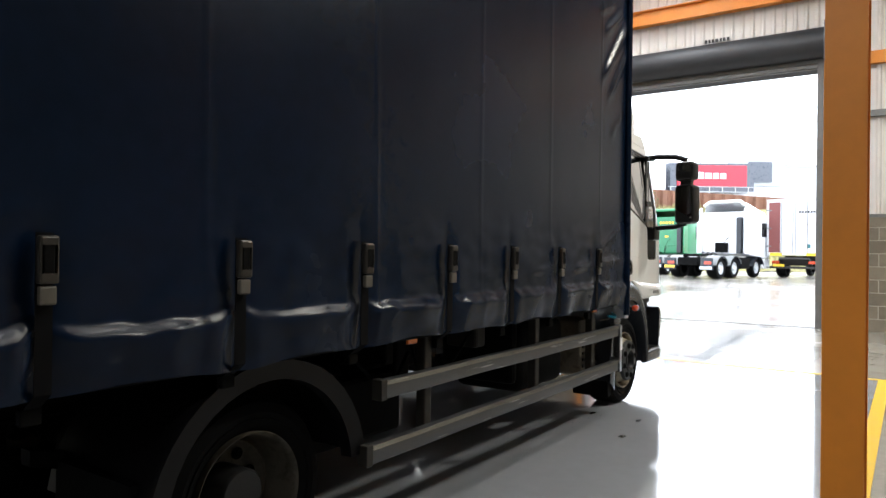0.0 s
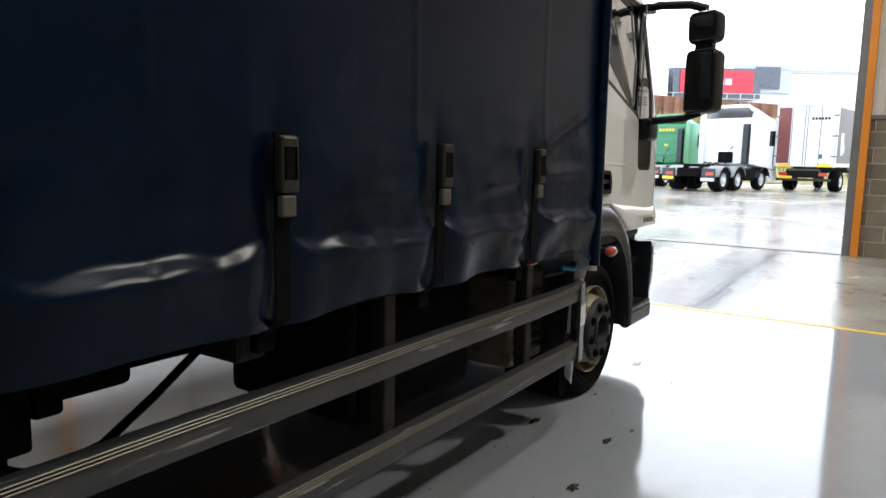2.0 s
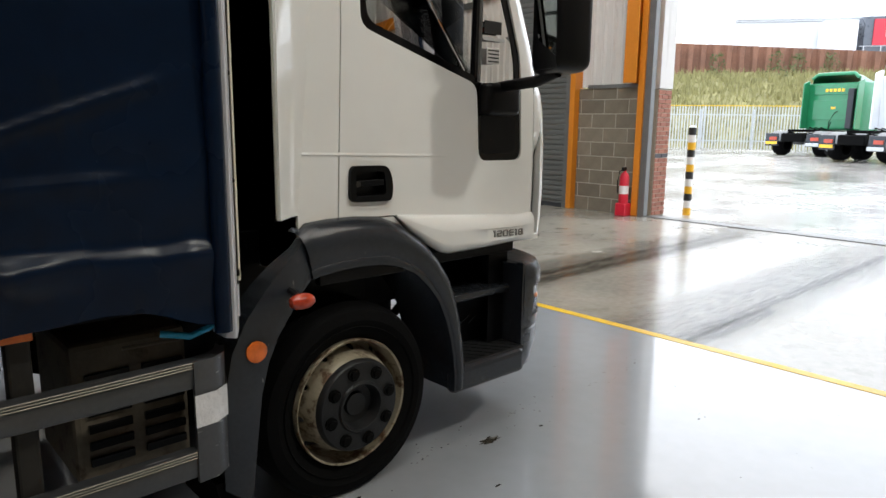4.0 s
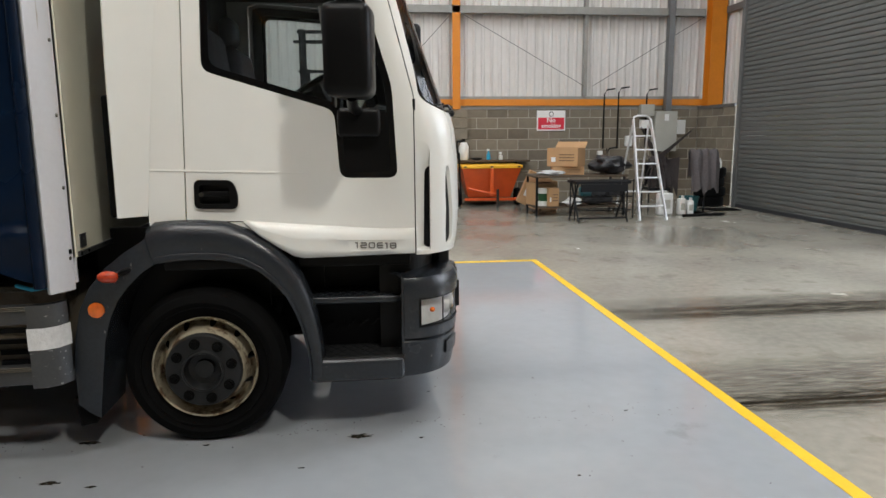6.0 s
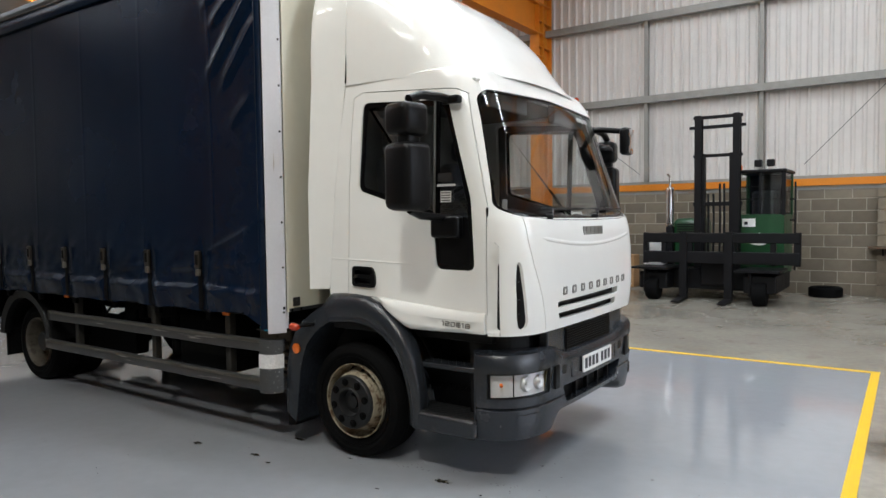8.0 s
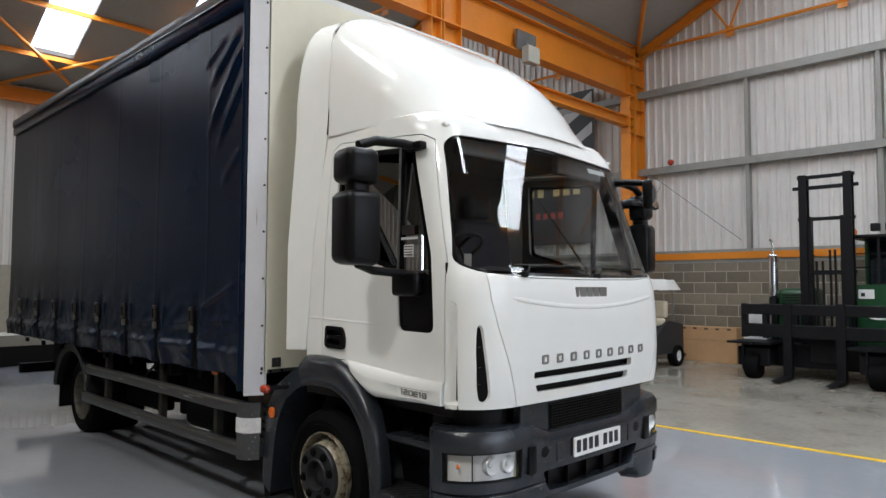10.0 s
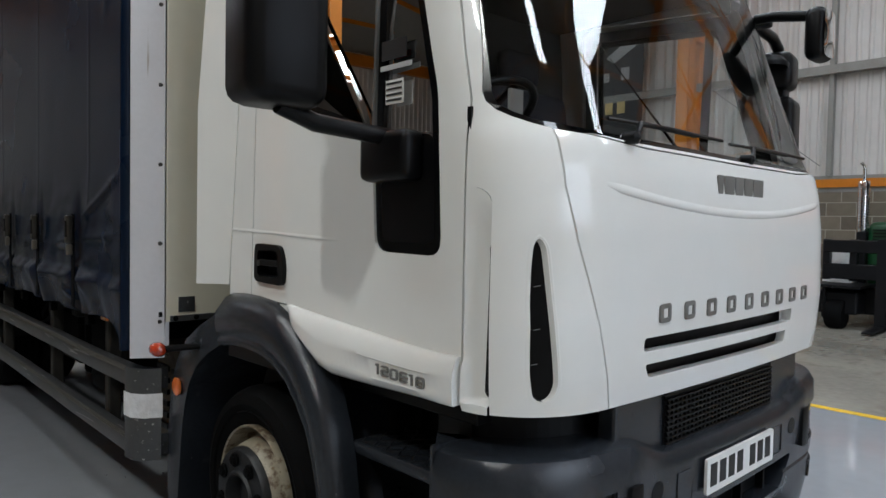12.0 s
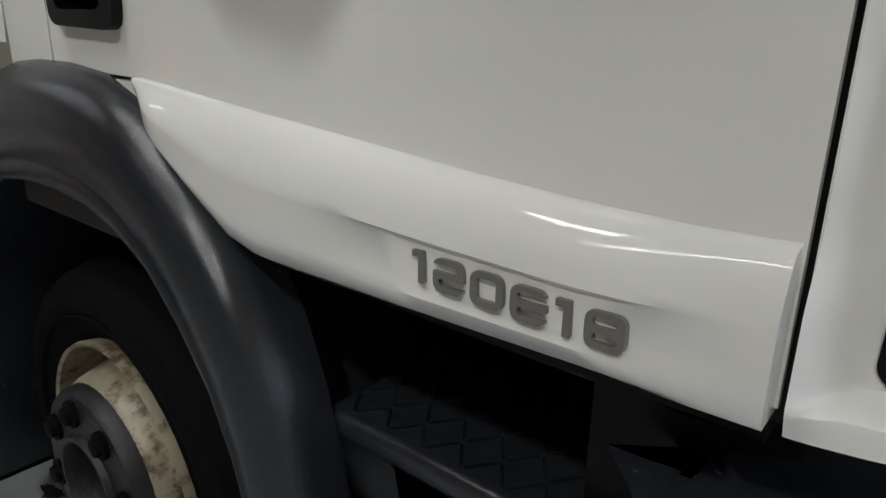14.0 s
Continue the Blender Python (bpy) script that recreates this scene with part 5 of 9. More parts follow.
def pillar_recess(far_side):
    poly = [(x, 0.90) for x in RECESS_X] + list(zip(reversed(RECESS_X), reversed(RECESS_TOP)))
    return far(poly) if far_side else near(poly)


shell = carve(cab_solid(), [near(DOOR_CUT, 0.006), far(DOOR_CUT, 0.006), front(scrr, 0.0), front(BONNET, 0.0055), front(ventr, 0.002, -0.30, 0.3), front(ventm, 0.002, -0.30, 0.3), pillar_recess(False), pillar_recess(True)])
cab = part("cab_shell", shell, "white", lorry, "white painted cab shell and pillars", smooth=38)
for s in ((lambda y: y), (lambda y: 2 * YC - y)):
    strip, slit = [], []
    for k in range(61):
        t = (k / 60) ** 1.4
        strip.append([(x, s(side_y(x, 1.2) + recess_depth(x, 0.966 + (zt - 0.966) * t)), 0.966 + (zt - 0.966) * t) for x, zt in zip(RECESS_X, RECESS_TOP)])
        z = 0.996 + 0.424 * t
        e = 0.022 * max(0.0, 1 - t / 0.06) ** 2 + 0.016 * max(0.0, (t - 0.92) / 0.08) ** 2
        slit.append([(x, s(side_y(x, 1.2) + recess_depth(x, z) - 0.0025), z) for x in (-0.262 + 0.008 * t + e, -0.251 + 0.005 * t + 0.7 * e, -0.239 + 0.002 * t + 0.4 * e, -0.2287)])
    strip = part("pillar_strip", loft(strip), "white", cab, "white sunken strip behind the corner panel", smooth=60)
    part("pillar_slit", loft(slit), "black", strip, "black air slit beside the corner panel", smooth=60)
# a black strip put into each door's front gap to darken it
for s in ((lambda y: y), (lambda y: 2 * YC - y)):
    part("door_seal", box(-0.3145, -0.3005, *sorted((s(0.022), s(0.030))), 0.97, 1.76), "black", cab, "black strip darkening the door gap")
HANDLE = rounded([(-1.402, 1.228), (-1.195, 1.222), (-1.190, 1.30), (-1.215, 1.366), (-1.398, 1.370)], 0.03)
door_bm = carve(carve(cab_solid(), [near(DOOR, 0.0)], 'INTERSECT'), [near(winr), near(HANDLE)])
door_near = part("cab_door", door_bm, "white", lorry, "white driver's door", smooth=38)
door_far = part("cab_door", carve(carve(cab_solid(), [far(DOOR, 0.0)], 'INTERSECT'), [far(winr), far(HANDLE)]), "white", lorry, "white passenger door", smooth=38)
SLOT1, SLOT2 = [(0.462, 1.108), (1.525, 1.108), (1.525, 1.158), (0.462, 1.146)], [(0.50, 1.030), (1.475, 1.030), (1.480, 1.078), (0.475, 1.070)]
bonnet = carve(carve(cab_solid(), [front(BONNET, 0.0)], 'INTERSECT'), [front(rounded(SLOT1, 0.012, 2)), front(rounded(SLOT2, 0.012, 2))])
bon = part("front_panel", bonnet, "white", lorry, "white bonnet panel with two slots", smooth=38)
# a raised lip across the bonnet
rows = []
for k in range(41):
    y = 0.15 + (2 * YC - 0.30) * k / 40
    s = 1 - ((y - YC) / (YC - 0.15)) ** 2
    zc = 1.585 - 0.085 * s
    x = lerp_table(FRONT_X, zc) - 0.045 * ((YC - y) / 1.07) ** 2
    edge = max(0.0, (abs(y - YC) - 0.72) / 0.21)
    x -= 0.05 * edge ** 3
    w_ = smooth(0.0, 0.22, YC - 0.15 - abs(y - YC))
    rows.append([(x - 0.01, y, zc + 0.03), (x + 0.010 * w_ - 0.007, y, zc + 0.012), (x + 0.012 * w_ - 0.007, y, zc), (x + 0.009 * w_ - 0.007, y, zc - 0.008), (x - 0.012, y, zc - 0.012)])
part("bonnet_lip", loft(rows), "white", bon, smooth=60)
part("grille_mesh", box(-0.10, -0.085, 0.44, 1.55, 1.0, 1.18), "black", bon, "black mesh behind the slots")
for s in ((lambda y: y), (lambda y: 2 * YC - y)):
    rows = [[(front_x(0.05 + 0.012 * k, z) - 0.011, s(0.05 + 0.012 * k + 0.0095), z) for k in range(12)] for z in [0.985 + 0.03 * k for k in range(16)]]
    vent = part("corner_vent", loft(rows), "black", lorry, "black backing of the corner air vent", smooth=60)
    ring = []
    for d_, inset in ((0.012, -0.001), (0.008, 0.0004), (0.005, 0.0003), (0.003, -0.0012), (0.0017, -0.005)):
        row = [(front_x(y, z) + inset * 0.75, s(y - inset * 0.65), z) for y, z in grow(ventr, d_)]
        ring.append(row + row[:1])
    sleeve = []
    for d_, inset in ((0.0015, -0.0035), (0.0006, -0.010), (-0.001, -0.020)):
        row = [(front_x(y, z) + inset * 0.75, s(y - inset * 0.65), z) for y, z in grow(ventr, d_)]
        sleeve.append(row + row[:1])
    part("vent_sleeve", loft(sleeve), "black", vent, smooth=60)
    part("vent_surround", loft(ring), "white", vent, "white moulded lip round the vent", smooth=60)
    for z in (1.10, 1.19, 1.30):
        part("vent_clip", tube([(front_x(0.092, z) - 0.010, s(0.100), z), (front_x(0.105, z) - 0.009, s(0.112), z + 0.004)], 0.0014, 5), "galv", vent)
part("cab_wall_rear", box(CAB_REAR, CAB_REAR + 0.03, 0.03, 2 * YC - 0.03, 0.96, 2.68), "white", lorry)
part("cab_floor", box(CAB_REAR, -0.42, 0.05, 2 * YC - 0.05, 1.18, 1.22), "dash", lorry)
part("headlining", box(CAB_REAR + 0.04, -0.60, 0.12, 2 * YC - 0.12, 2.58, 2.60), "liner", lorry)
part("rear_lining", box(CAB_REAR + 0.035, CAB_REAR + 0.06, 0.06, 2 * YC - 0.06, 1.2, 2.6), "liner", lorry)


# glass
def side_glass(poly, off, far_side):
    b = bmesh.new()
    vs = []
    for x, z in poly:
        y = lerp_table(SIDE_Y, z) + off
        vs.append(b.verts.new((x, 2 * YC - y if far_side else y, z)))
    b.faces.new(vs)
    bmesh.ops.solidify(b, geom=b.faces[:], thickness=0.004)
    return b


for fs, dr in ((False, door_near), (True, door_far)):
    part("door_glass", side_glass(winr, 0.012, fs), "glass", dr, "slightly tinted door glass")
    # black printed border
    inner = grow(WINDOW, -0.035)
    b = bmesh.new()
    o_ = [(x, lerp_table(SIDE_Y, z) + 0.009, z) for x, z in rounded(WINDOW, 0.05)]
    i_ = [(x, lerp_table(SIDE_Y, z) + 0.009, z) for x, z in rounded(inner, 0.05)]
    if fs:
        o_, i_ = [mirrored(p) for p in o_], [mirrored(p) for p in i_]
    loft([o_ + o_[:1], i_ + i_[:1]], b)
    part("window_border", b, "seal", dr)
    s = (lambda y: 2 * YC - y) if fs else (lambda y: y)
    y_ = sorted((s(0.006), s(0.016)))
    part("window_divider", prism([(-0.700, 1.72), (-0.690, 1.72), (-0.672, 2.46), (-0.682, 2.46)], "y", *y_), "galv", dr, "thin bright window divider")
    part("lower_panel", prism(rounded([(-0.66, 1.40), (-0.43, 1.40), (-0.44, 1.70), (-0.67, 1.72)], 0.03), "y", *sorted((s(0.02), s(0.028)))), "black", dr)

b = bmesh.new()
NG = 20
grid = []
for k in range(NG + 1):
    t = k / NG
    row = []
    for j in range(33):
        s = j / 32
        # the glass fills the opening: bottom and top edges bowed
        zb = 1.685 + 0.075 * abs(2 * s - 1) ** 4
        zt = 2.56 - 0.085 * abs(2 * s - 1) ** 4
        z = zb + (zt - zb) * t
        h = cab_outline(z, nc=24)
        ya = 0.03 + 0.10 * t
        y = ya + (2 * YC - 2 * ya) * s
        yy = y if y <= YC else 2 * YC - y
        x = None
        for (x0, y0), (x1, y1) in zip(h[17:], h[18:]):
            if y0 <= yy <= y1 + 1e-9 and y1 > y0:
                x = x0 + (x1 - x0) * (yy - y0) / (y1 - y0)
        if x is None:
            x = h[17][0]
        row.append((x - 0.012, y, z))
    grid.append(row)
loft(grid, b)
part("windscreen", b, "wscreen", lorry, "clear curved windscreen with sky reflections", smooth=60)
# black border round the screen
rows = [[], []]
for (y, z), (y2, z2) in zip(scrr, grow(scrr, -0.018)):
    for r_, (yy, zz), dx in ((0, (y, z), -0.009), (1, (y2, z2), -0.010)):
        h = cab_outline(zz, nc=24)
        yq = yy if yy <= YC else 2 * YC - yy
        x = h[17][0]
        for (x0, y0), (x1, y1) in zip(h[17:], h[18:]):
            if y0 <= yq <= y1 + 1e-9 and y1 > y0:
                x = x0 + (x1 - x0) * (yq - y0) / (y1 - y0)
        rows[r_].append((x + dx, yy, zz))
for r_ in rows:
    r_.append(r_[0])
part("windscreen_border", loft(rows), "seal", lorry)

# wipers
for y0 in (0.42, 1.18):
    w = part("wiper", tube([(-0.055, y0, 1.695), (-0.075, y0 + 0.05, 1.745), (-0.09, y0 + 0.18, 1.75), (-0.10, y0 + 0.42, 1.752)], 0.008, 8), "black", lorry, smooth=60)
    part("wiper_blade", tube([(-0.118, y0 - 0.05, 1.752), (-0.105, y0 + 0.25, 1.757), (-0.103, y0 + 0.62, 1.754)], 0.006, 6), "black", w)
    part("wiper_pivot", lathe([(0.018, -0.02), (0.018, 0.02), (0.006, 0.028)], (-0.075, y0, 1.700), "x", 12), "black", w, smooth=40)

# inside of the cab
for s, dr in (((lambda y: y), door_near), ((lambda y: 2 * YC - y), door_far)):
    card = carve(prism(grow(DOOR, -0.03), "y", *sorted((s(0.052), s(0.064)))), [prism(grow(winr, -0.012), "y", *sorted((s(0.0), s(0.12))))])
    for v in card.verts:
        v.co.y += (lerp_table(SIDE_Y, v.co.z) - 0.012) * (1 if s(0) == 0 else -1)
    part("door_card", card, "dash", dr, "dark grey inner door trim")
    part("inner_divider", prism([(-0.715, 1.72), (-0.675, 1.72), (-0.655, 2.46), (-0.695, 2.46)], "y", *sorted((s(0.030), s(0.045)))), "seal", dr)
rows = []
for y in [0.10 + (2 * YC - 0.20) * k / 24 for k in range(25)]:
    hump = 0.05 * math.exp(-((y - 0.62) / 0.25) ** 2)
    fx = -0.12 - 0.13 * max(0.0, (abs(y - YC) - 0.62) / 0.36) ** 2
    rows.append([(fx, y, 1.25), (fx - 0.005, y, 1.66), (min(-0.30, fx - 0.03), y, 1.70 + 0.3 * hump), (-0.48, y, 1.71 + hump), (-0.56, y, 1.66 + 0.5 * hump), (-0.55, y, 1.5), (-0.47, y, 1.25)])
part("dashboard", loft(rows), "dash", lorry, "grey moulded dashboard", smooth=50)
b = lathe([(0.215 + 0.016 * math.cos(a), 0.016 * math.sin(a)) for a in [2 * math.pi * k / 10 for k in range(11)]], (0, 0, 0), "z", 36)
for a in (0.3, math.pi - 0.3, -math.pi / 2):
    b = tube(((0, 0, -0.01), (0.2 * math.cos(a), 0.2 * math.sin(a), 0)), 0.014, 6, bm=b)
b = lathe([(0.0, 0.01), (0.07, 0.005), (0.07, -0.04), (0.03, -0.3)], (0, 0, 0), "z", 14, bm=b)
b.transform(Matrix.Translation((-0.84, 0.62, 1.86)) @ Matrix.Rotation(radians(-30), 4, 'Y') @ Matrix.Rotation(radians(90), 4, 'Z'))
part("steering_wheel", b, "black", lorry, smooth=50)
for y0, y1 in ((0.35, 0.87), (1.22, 1.90)):
    st = part("seat", box(-1.35, -0.82, y0, y1, 1.42, 1.60, 0.06, 3), "seat", lorry, "dark grey cloth cab seat", smooth=50)
    bk = box(-0.08, 0.08, y0 + 0.02, y1 - 0.02, 0, 0.62, 0.06, 3)
    bk.transform(Matrix.Translation((-1.36, 0, 1.55)) @ Matrix.Rotation(radians(-8), 4, 'Y'))
    part("backrest", bk, "seat", st, smooth=50)
    part("headrest", box(-1.52, -1.41, (y0 + y1) / 2 - 0.14, (y0 + y1) / 2 + 0.14, 2.19, 2.38, 0.05, 3), "seat", st, smooth=50)
    part("seat_base", box(-1.3, -0.9, y0 + 0.06, y1 - 0.06, 1.22, 1.43, 0.02), "dash", st)
for y in (0.55, 1.55):
    part("sun_visor", box(-0.50, -0.44, y - 0.28, y + 0.28, 2.42, 2.56, 0.015), "liner", lorry)
part("bottle_sticker", box(-0.245, -0.235, 0.10, 0.15, 1.73, 1.81), "greybar", lorry, "pale paper tucked behind the windscreen")
part("screen_sticker", loft([[(front_x(1.56 + 0.06 * k, z) - 0.019, 1.56 + 0.06 * k, z) for k in range(5)] for z in (2.452, 2.488)]), "poly", lorry, "pale strip sticker")
# stickers in the driver's window
for z0, z1, m_, x0, x1 in ((1.93, 1.985, "ink", -0.665, -0.555), (1.94, 1.958, "redbar", -0.655, -0.575), (1.962, 1.978, "signwhite", -0.65, -0.60), (1.90, 1.915, "greybar", -0.672, -0.53), (1.80, 1.87, "signwhite", -0.645, -0.565)):
    part("window_sticker", box(x0, x1, 0.012 + 0.001 * (m_ != "ink"), 0.0155, z0, z1), m_, door_near)
for k in range(4):
    part("window_sticker", box(-0.64, -0.57, 0.0105, 0.0115, 1.808 + k * 0.016, 1.814 + k * 0.016), "ink", door_near)

# door furniture
h = HANDLE
hd = part("door_handle", carve(prism(h, "y", -0.004, 0.06), [prism(rounded([(-1.375, 1.25), (-1.225, 1.25), (-1.235, 1.345), (-1.375, 1.345)], 0.02), "y", -0.02, 0.045)]), "black", door_near, "black recessed door handle", smooth=30)
part("grip", box(-1.365, -1.235, -0.002, 0.008, 1.288, 1.312, 0.004), "black", hd)
part("lock", lathe([(0.0, 0), (0.012, 0), (0.012, 0.006)], (-1.365, -0.006, 1.297), "y", 12), "buckle", hd)
part("door_handle", prism(h, "y", 2 * YC - 0.03, 2 * YC + 0.004), "black", door_far, smooth=30)
# pressed line along the door
crease = []
for k in range(25):
    x = -1.615 + 0.885 * k / 24
    zc, up_ = 1.418 - 0.026 * k / 24, 0.0045 * (1 - smooth(-1.05, -0.74, x))
    crease.append([(x, 0.0135, zc + 0.010), (x, 0.0135 - 0.8 * up_, zc + 0.003), (x, 0.0135 - up_, zc - 0.003), (x, 0.0135, zc - 0.007)])
part("door_crease", loft(crease), "white", door_near, smooth=60)


# the swelling lower trim of the door
def trim_rows(s):
    rows = []
    for k in range(37):
        x = -1.168 + 0.8555 * k / 36
        zt = lerp_table([(-1.17, 1.162), (-1.149, 1.161), (-0.946, 1.143), (-0.748, 1.128), (-0.60, 1.116), (-0.484, 1.109), (-0.392, 1.106), (-0.30, 1.108)], x)
        zb = lerp_table([(-1.17, 1.154), (-1.10, 1.085), (-1.0, 1.015), (-0.93, 0.974), (-0.88, 0.962), (-0.66, 0.965), (-0.31, 0.974)], x)
        hgt = zt - zb
        end = smooth(-0.46, -0.312, x)
        g = smooth(0, 0.10, hgt) * (1 - 0.45 * end)
        row = [(x, 0.013, zt), (x, 0.003, zt - 0.008 * hgt), (x, -0.009 * g, zt - 0.06 * hgt), (x, -0.019 * g, zt - 0.14 * hgt), (x, -0.027 * g, zt - 0.24 * hgt), (x, -0.0315 * g, zt - 0.34 * hgt)]
        # the sunken strip that carries the badge
        dip = 0.005 * smooth(-0.80, -0.62, x) * (1 - smooth(-0.44, -0.34, x))
        row += [(x, -0.033 * g, zt - 0.40 * hgt), (x, -0.033 * g + dip, zt - 0.42 * hgt), (x, -0.031 * g + dip, zt - 0.72 * hgt), (x, -0.030 * g, zt - 0.78 * hgt), (x, -(0.021 + 0.008 * end) * g, zb + 0.10 * hgt), (x, -(0.004 + 0.016 * end) * g, zb + 0.004), (x, 0.02, zb + 0.006)]
        rows.append([(a, s(y), z) for a, y, z in row])
    return rows


part("door_trim", loft(trim_rows(lambda y: y), caps=True), "white", door_near, "white moulded lower door trim", smooth=48)
part("door_trim", loft(trim_rows(lambda y: 2 * YC - y), caps=True), "white", door_far, "white moulded lower door trim", smooth=48)


def badge(text, x0, z0, w_, h_, step, t, y0, y1, slope):
    """Broad square-cut figures, each a set of bars."""
    for k, ch in enumerate(text):
        bm_ = bmesh.new()
        x, z = x0 + sum(step * (0.62 if c == "1" else 1.0) for c in text[:k]), z0 + slope * (k + 0.5) * step
        ww = w_ * (0.42 if ch == "1" else 1.0)
        # the trim flattens towards the door's edge
        dip = 0.015 * smooth(-0.46, -0.312, x + ww / 2)
        ya, yb = y0 + dip, y1 + dip
        if ch != "1":
            hole = lambda a, b_, c, d: prism(rounded([(x + a, z + c), (x + b_, z + c), (x + b_, z + d), (x + a, z + d)], 0.003, 3), "y", ya - 0.01, yb + 0.01)
            tz, gap = t * 0.86, (h_ - 2.58 * t) / 2
            lo, hi = (tz, tz + gap), (h_ - tz - gap, h_ - tz)
            cuts = {"0": [(t, ww - t, tz, h_ - tz)], "8": [(t, ww - t, *lo), (t, ww - t, *hi)], "E": [(t, ww + 0.01, *lo), (t, ww + 0.01, *hi)],
                    "2": [(t, ww + 0.01, *lo), (-0.01, ww - t, *hi)]}[ch]
            body = prism(rounded([(x, z), (x + ww, z), (x + ww, z + h_), (x, z + h_)], 0.010, 5), "y", ya, yb)
            part("badge_figure", carve(body, [hole(*c) for c in cuts]), "badge", door_near, "raised grey figure of the badge 120E18")
            continue
        box(x + ww - t, x + ww, ya, yb, z, z + h_, 0.0012, 2, bm=bm_)
        box(x + 0.0002, x + ww - 0.0002, ya - 0.0002, yb, z + h_ - t, z + h_ - 0.0002, 0.0012, 2, bm=bm_)
        part("badge_figure", bm_, "badge", door_near, "raised grey figure of the badge 120E18")


badge("120E18", -0.619, 1.0155, 0.034, 0.0315, 0.0415, 0.0068, -0.0320, -0.021, -0.035)

# brand marks as plain raised shapes
for k, (y0, y1) in enumerate(((0.886, 0.918), (0.930, 1.000), (1.008, 1.068), (1.076, 1.142), (1.150, 1.232))):
    x = lerp_table(FRONT_X, 1.60) - 0.045 * ((YC - (y0 + y1) / 2) / 1.07) ** 2
    part("maker_mark", prism(rounded([(y0, 1.568), (y1, 1.568), (y1, 1.628), (y0, 1.628)], 0.006, 2), "x", x - 0.004, x + 0.004), "badge", bon, "grey raised maker's mark shape")
for k in range(9):
    y0 = 0.525 + k * 0.1365
    x = lerp_table(FRONT_X, 1.21) - 0.045 * ((YC - y0 - 0.03) / 1.07) ** 2
    ring = carve(prism(rounded([(y0, 1.183), (y0 + 0.062, 1.186), (y0 + 0.062, 1.240), (y0, 1.237)], 0.012, 2), "x", x - 0.004, x + 0.004), [prism([(y0 + 0.018, 1.197), (y0 + 0.048, 1.199), (y0 + 0.048, 1.226), (y0 + 0.018, 1.224)], "x", x - 0.05, x + 0.05)])
    part("model_mark", ring, "badge", bon, "grey raised model mark shape")

# roof deflector and side collar
rows = []
for k in range(25):
    x = -1.60 + (1.60 - 0.44) * k / 24
    t = max(0.0, (x + 1.475) / 1.035)
    zt = lerp_table([(-1.48, 3.60), (-1.30, 3.50), (-1.1, 3.375), (-0.9, 3.215), (-0.75, 3.06), (-0.62, 2.885), (-0.53, 2.78), (-0.47, 2.705), (-0.43, 2.65)], x)
    zb = 2.645 - 0.075 * smooth(0.4, 1.0, t)
    hw = 1.012 - 0.02 * t - 0.13 * smooth(0.55, 1.0, t) - 0.03 * smooth(-1.49, -1.56, x)
    n = 5.0 - 2.6 * t
    row = []
    for j in range(41):
        s = -1 + 2 * j / 40
        s = math.copysign(1 - (1 - abs(s)) ** 1.7, s)
        row.append((x - 0.10 * abs(s) ** 4 * t, YC + s * hw, zb + (zt - zb) * max(0.0, 1 - abs(s) ** n) ** (1 / n)))
    rows.append(row)
part("roof_deflector", loft(rows), "white", lorry, "white moulded roof air deflector", smooth=50)
part("deflector_seam", tube([(-1.487, 0.061, 2.66), (-1.473, 0.094, 3.2), (-1.53, 0.155, 3.42), (-1.56, 0.275, 3.53), (-1.56, 0.5, 3.60)], 0.006, 6), "seal", lorry)
rows = []
for f_, dy in ((0.0, -0.002), (0.25, -0.016), (0.55, -0.044), (0.85, -0.076), (0.96, -0.086), (1.0, -0.080), (1.0, -0.06)):
    row = []
    for z in (1.195, 1.5, 1.9, 2.3, 2.66, 2.9, 3.1, 3.2, 3.3, 3.38, 3.45, 3.51, 3.55, 3.58, 3.595):
        y = lerp_table([(1.1, 0.010), (1.9, 0.010), (2.66, 0.063)], z)
        if z > 2.66:
            y = YC - 1.012 * (1 - ((z - 2.645) / 0.96) ** 5) ** 0.2
        xf = lerp_table([(1.17, -1.63), (2.64, -1.49), (3.2, -1.475), (3.5, -1.56)], z)
        row.append((xf + (-1.748 - xf) * f_, y + dy * (1 - 0.5 * smooth(2.8, 3.5, z)), z))
    row.append((row[-1][0], YC, 3.608))
    rows.append(row)
col_bm = loft(rows)
bmesh.ops.solidify(col_bm, geom=col_bm.faces[:], thickness=0.012)
part("side_collar", col_bm, "white", lorry, "white side wind collar behind the door", smooth=45)
col_bm = loft([[mirrored(p) for p in r_] for r_ in rows])
bmesh.ops.solidify(col_bm, geom=col_bm.faces[:], thickness=-0.012)
part("side_collar", col_bm, "white", lorry, "white side wind collar", smooth=45)
for y in (0.2, 2 * YC - 0.2):
    mx_ = min((q for q in cab_outline(2.585, nc=24)), key=lambda q: abs(q[1] - 0.2))[0]
    part("marker_lamp", box(mx_ - 0.035, mx_ + 0.004, y - 0.04, y + 0.04, 2.572, 2.596, 0.008), "poly", lorry, "small roof marker lamp")

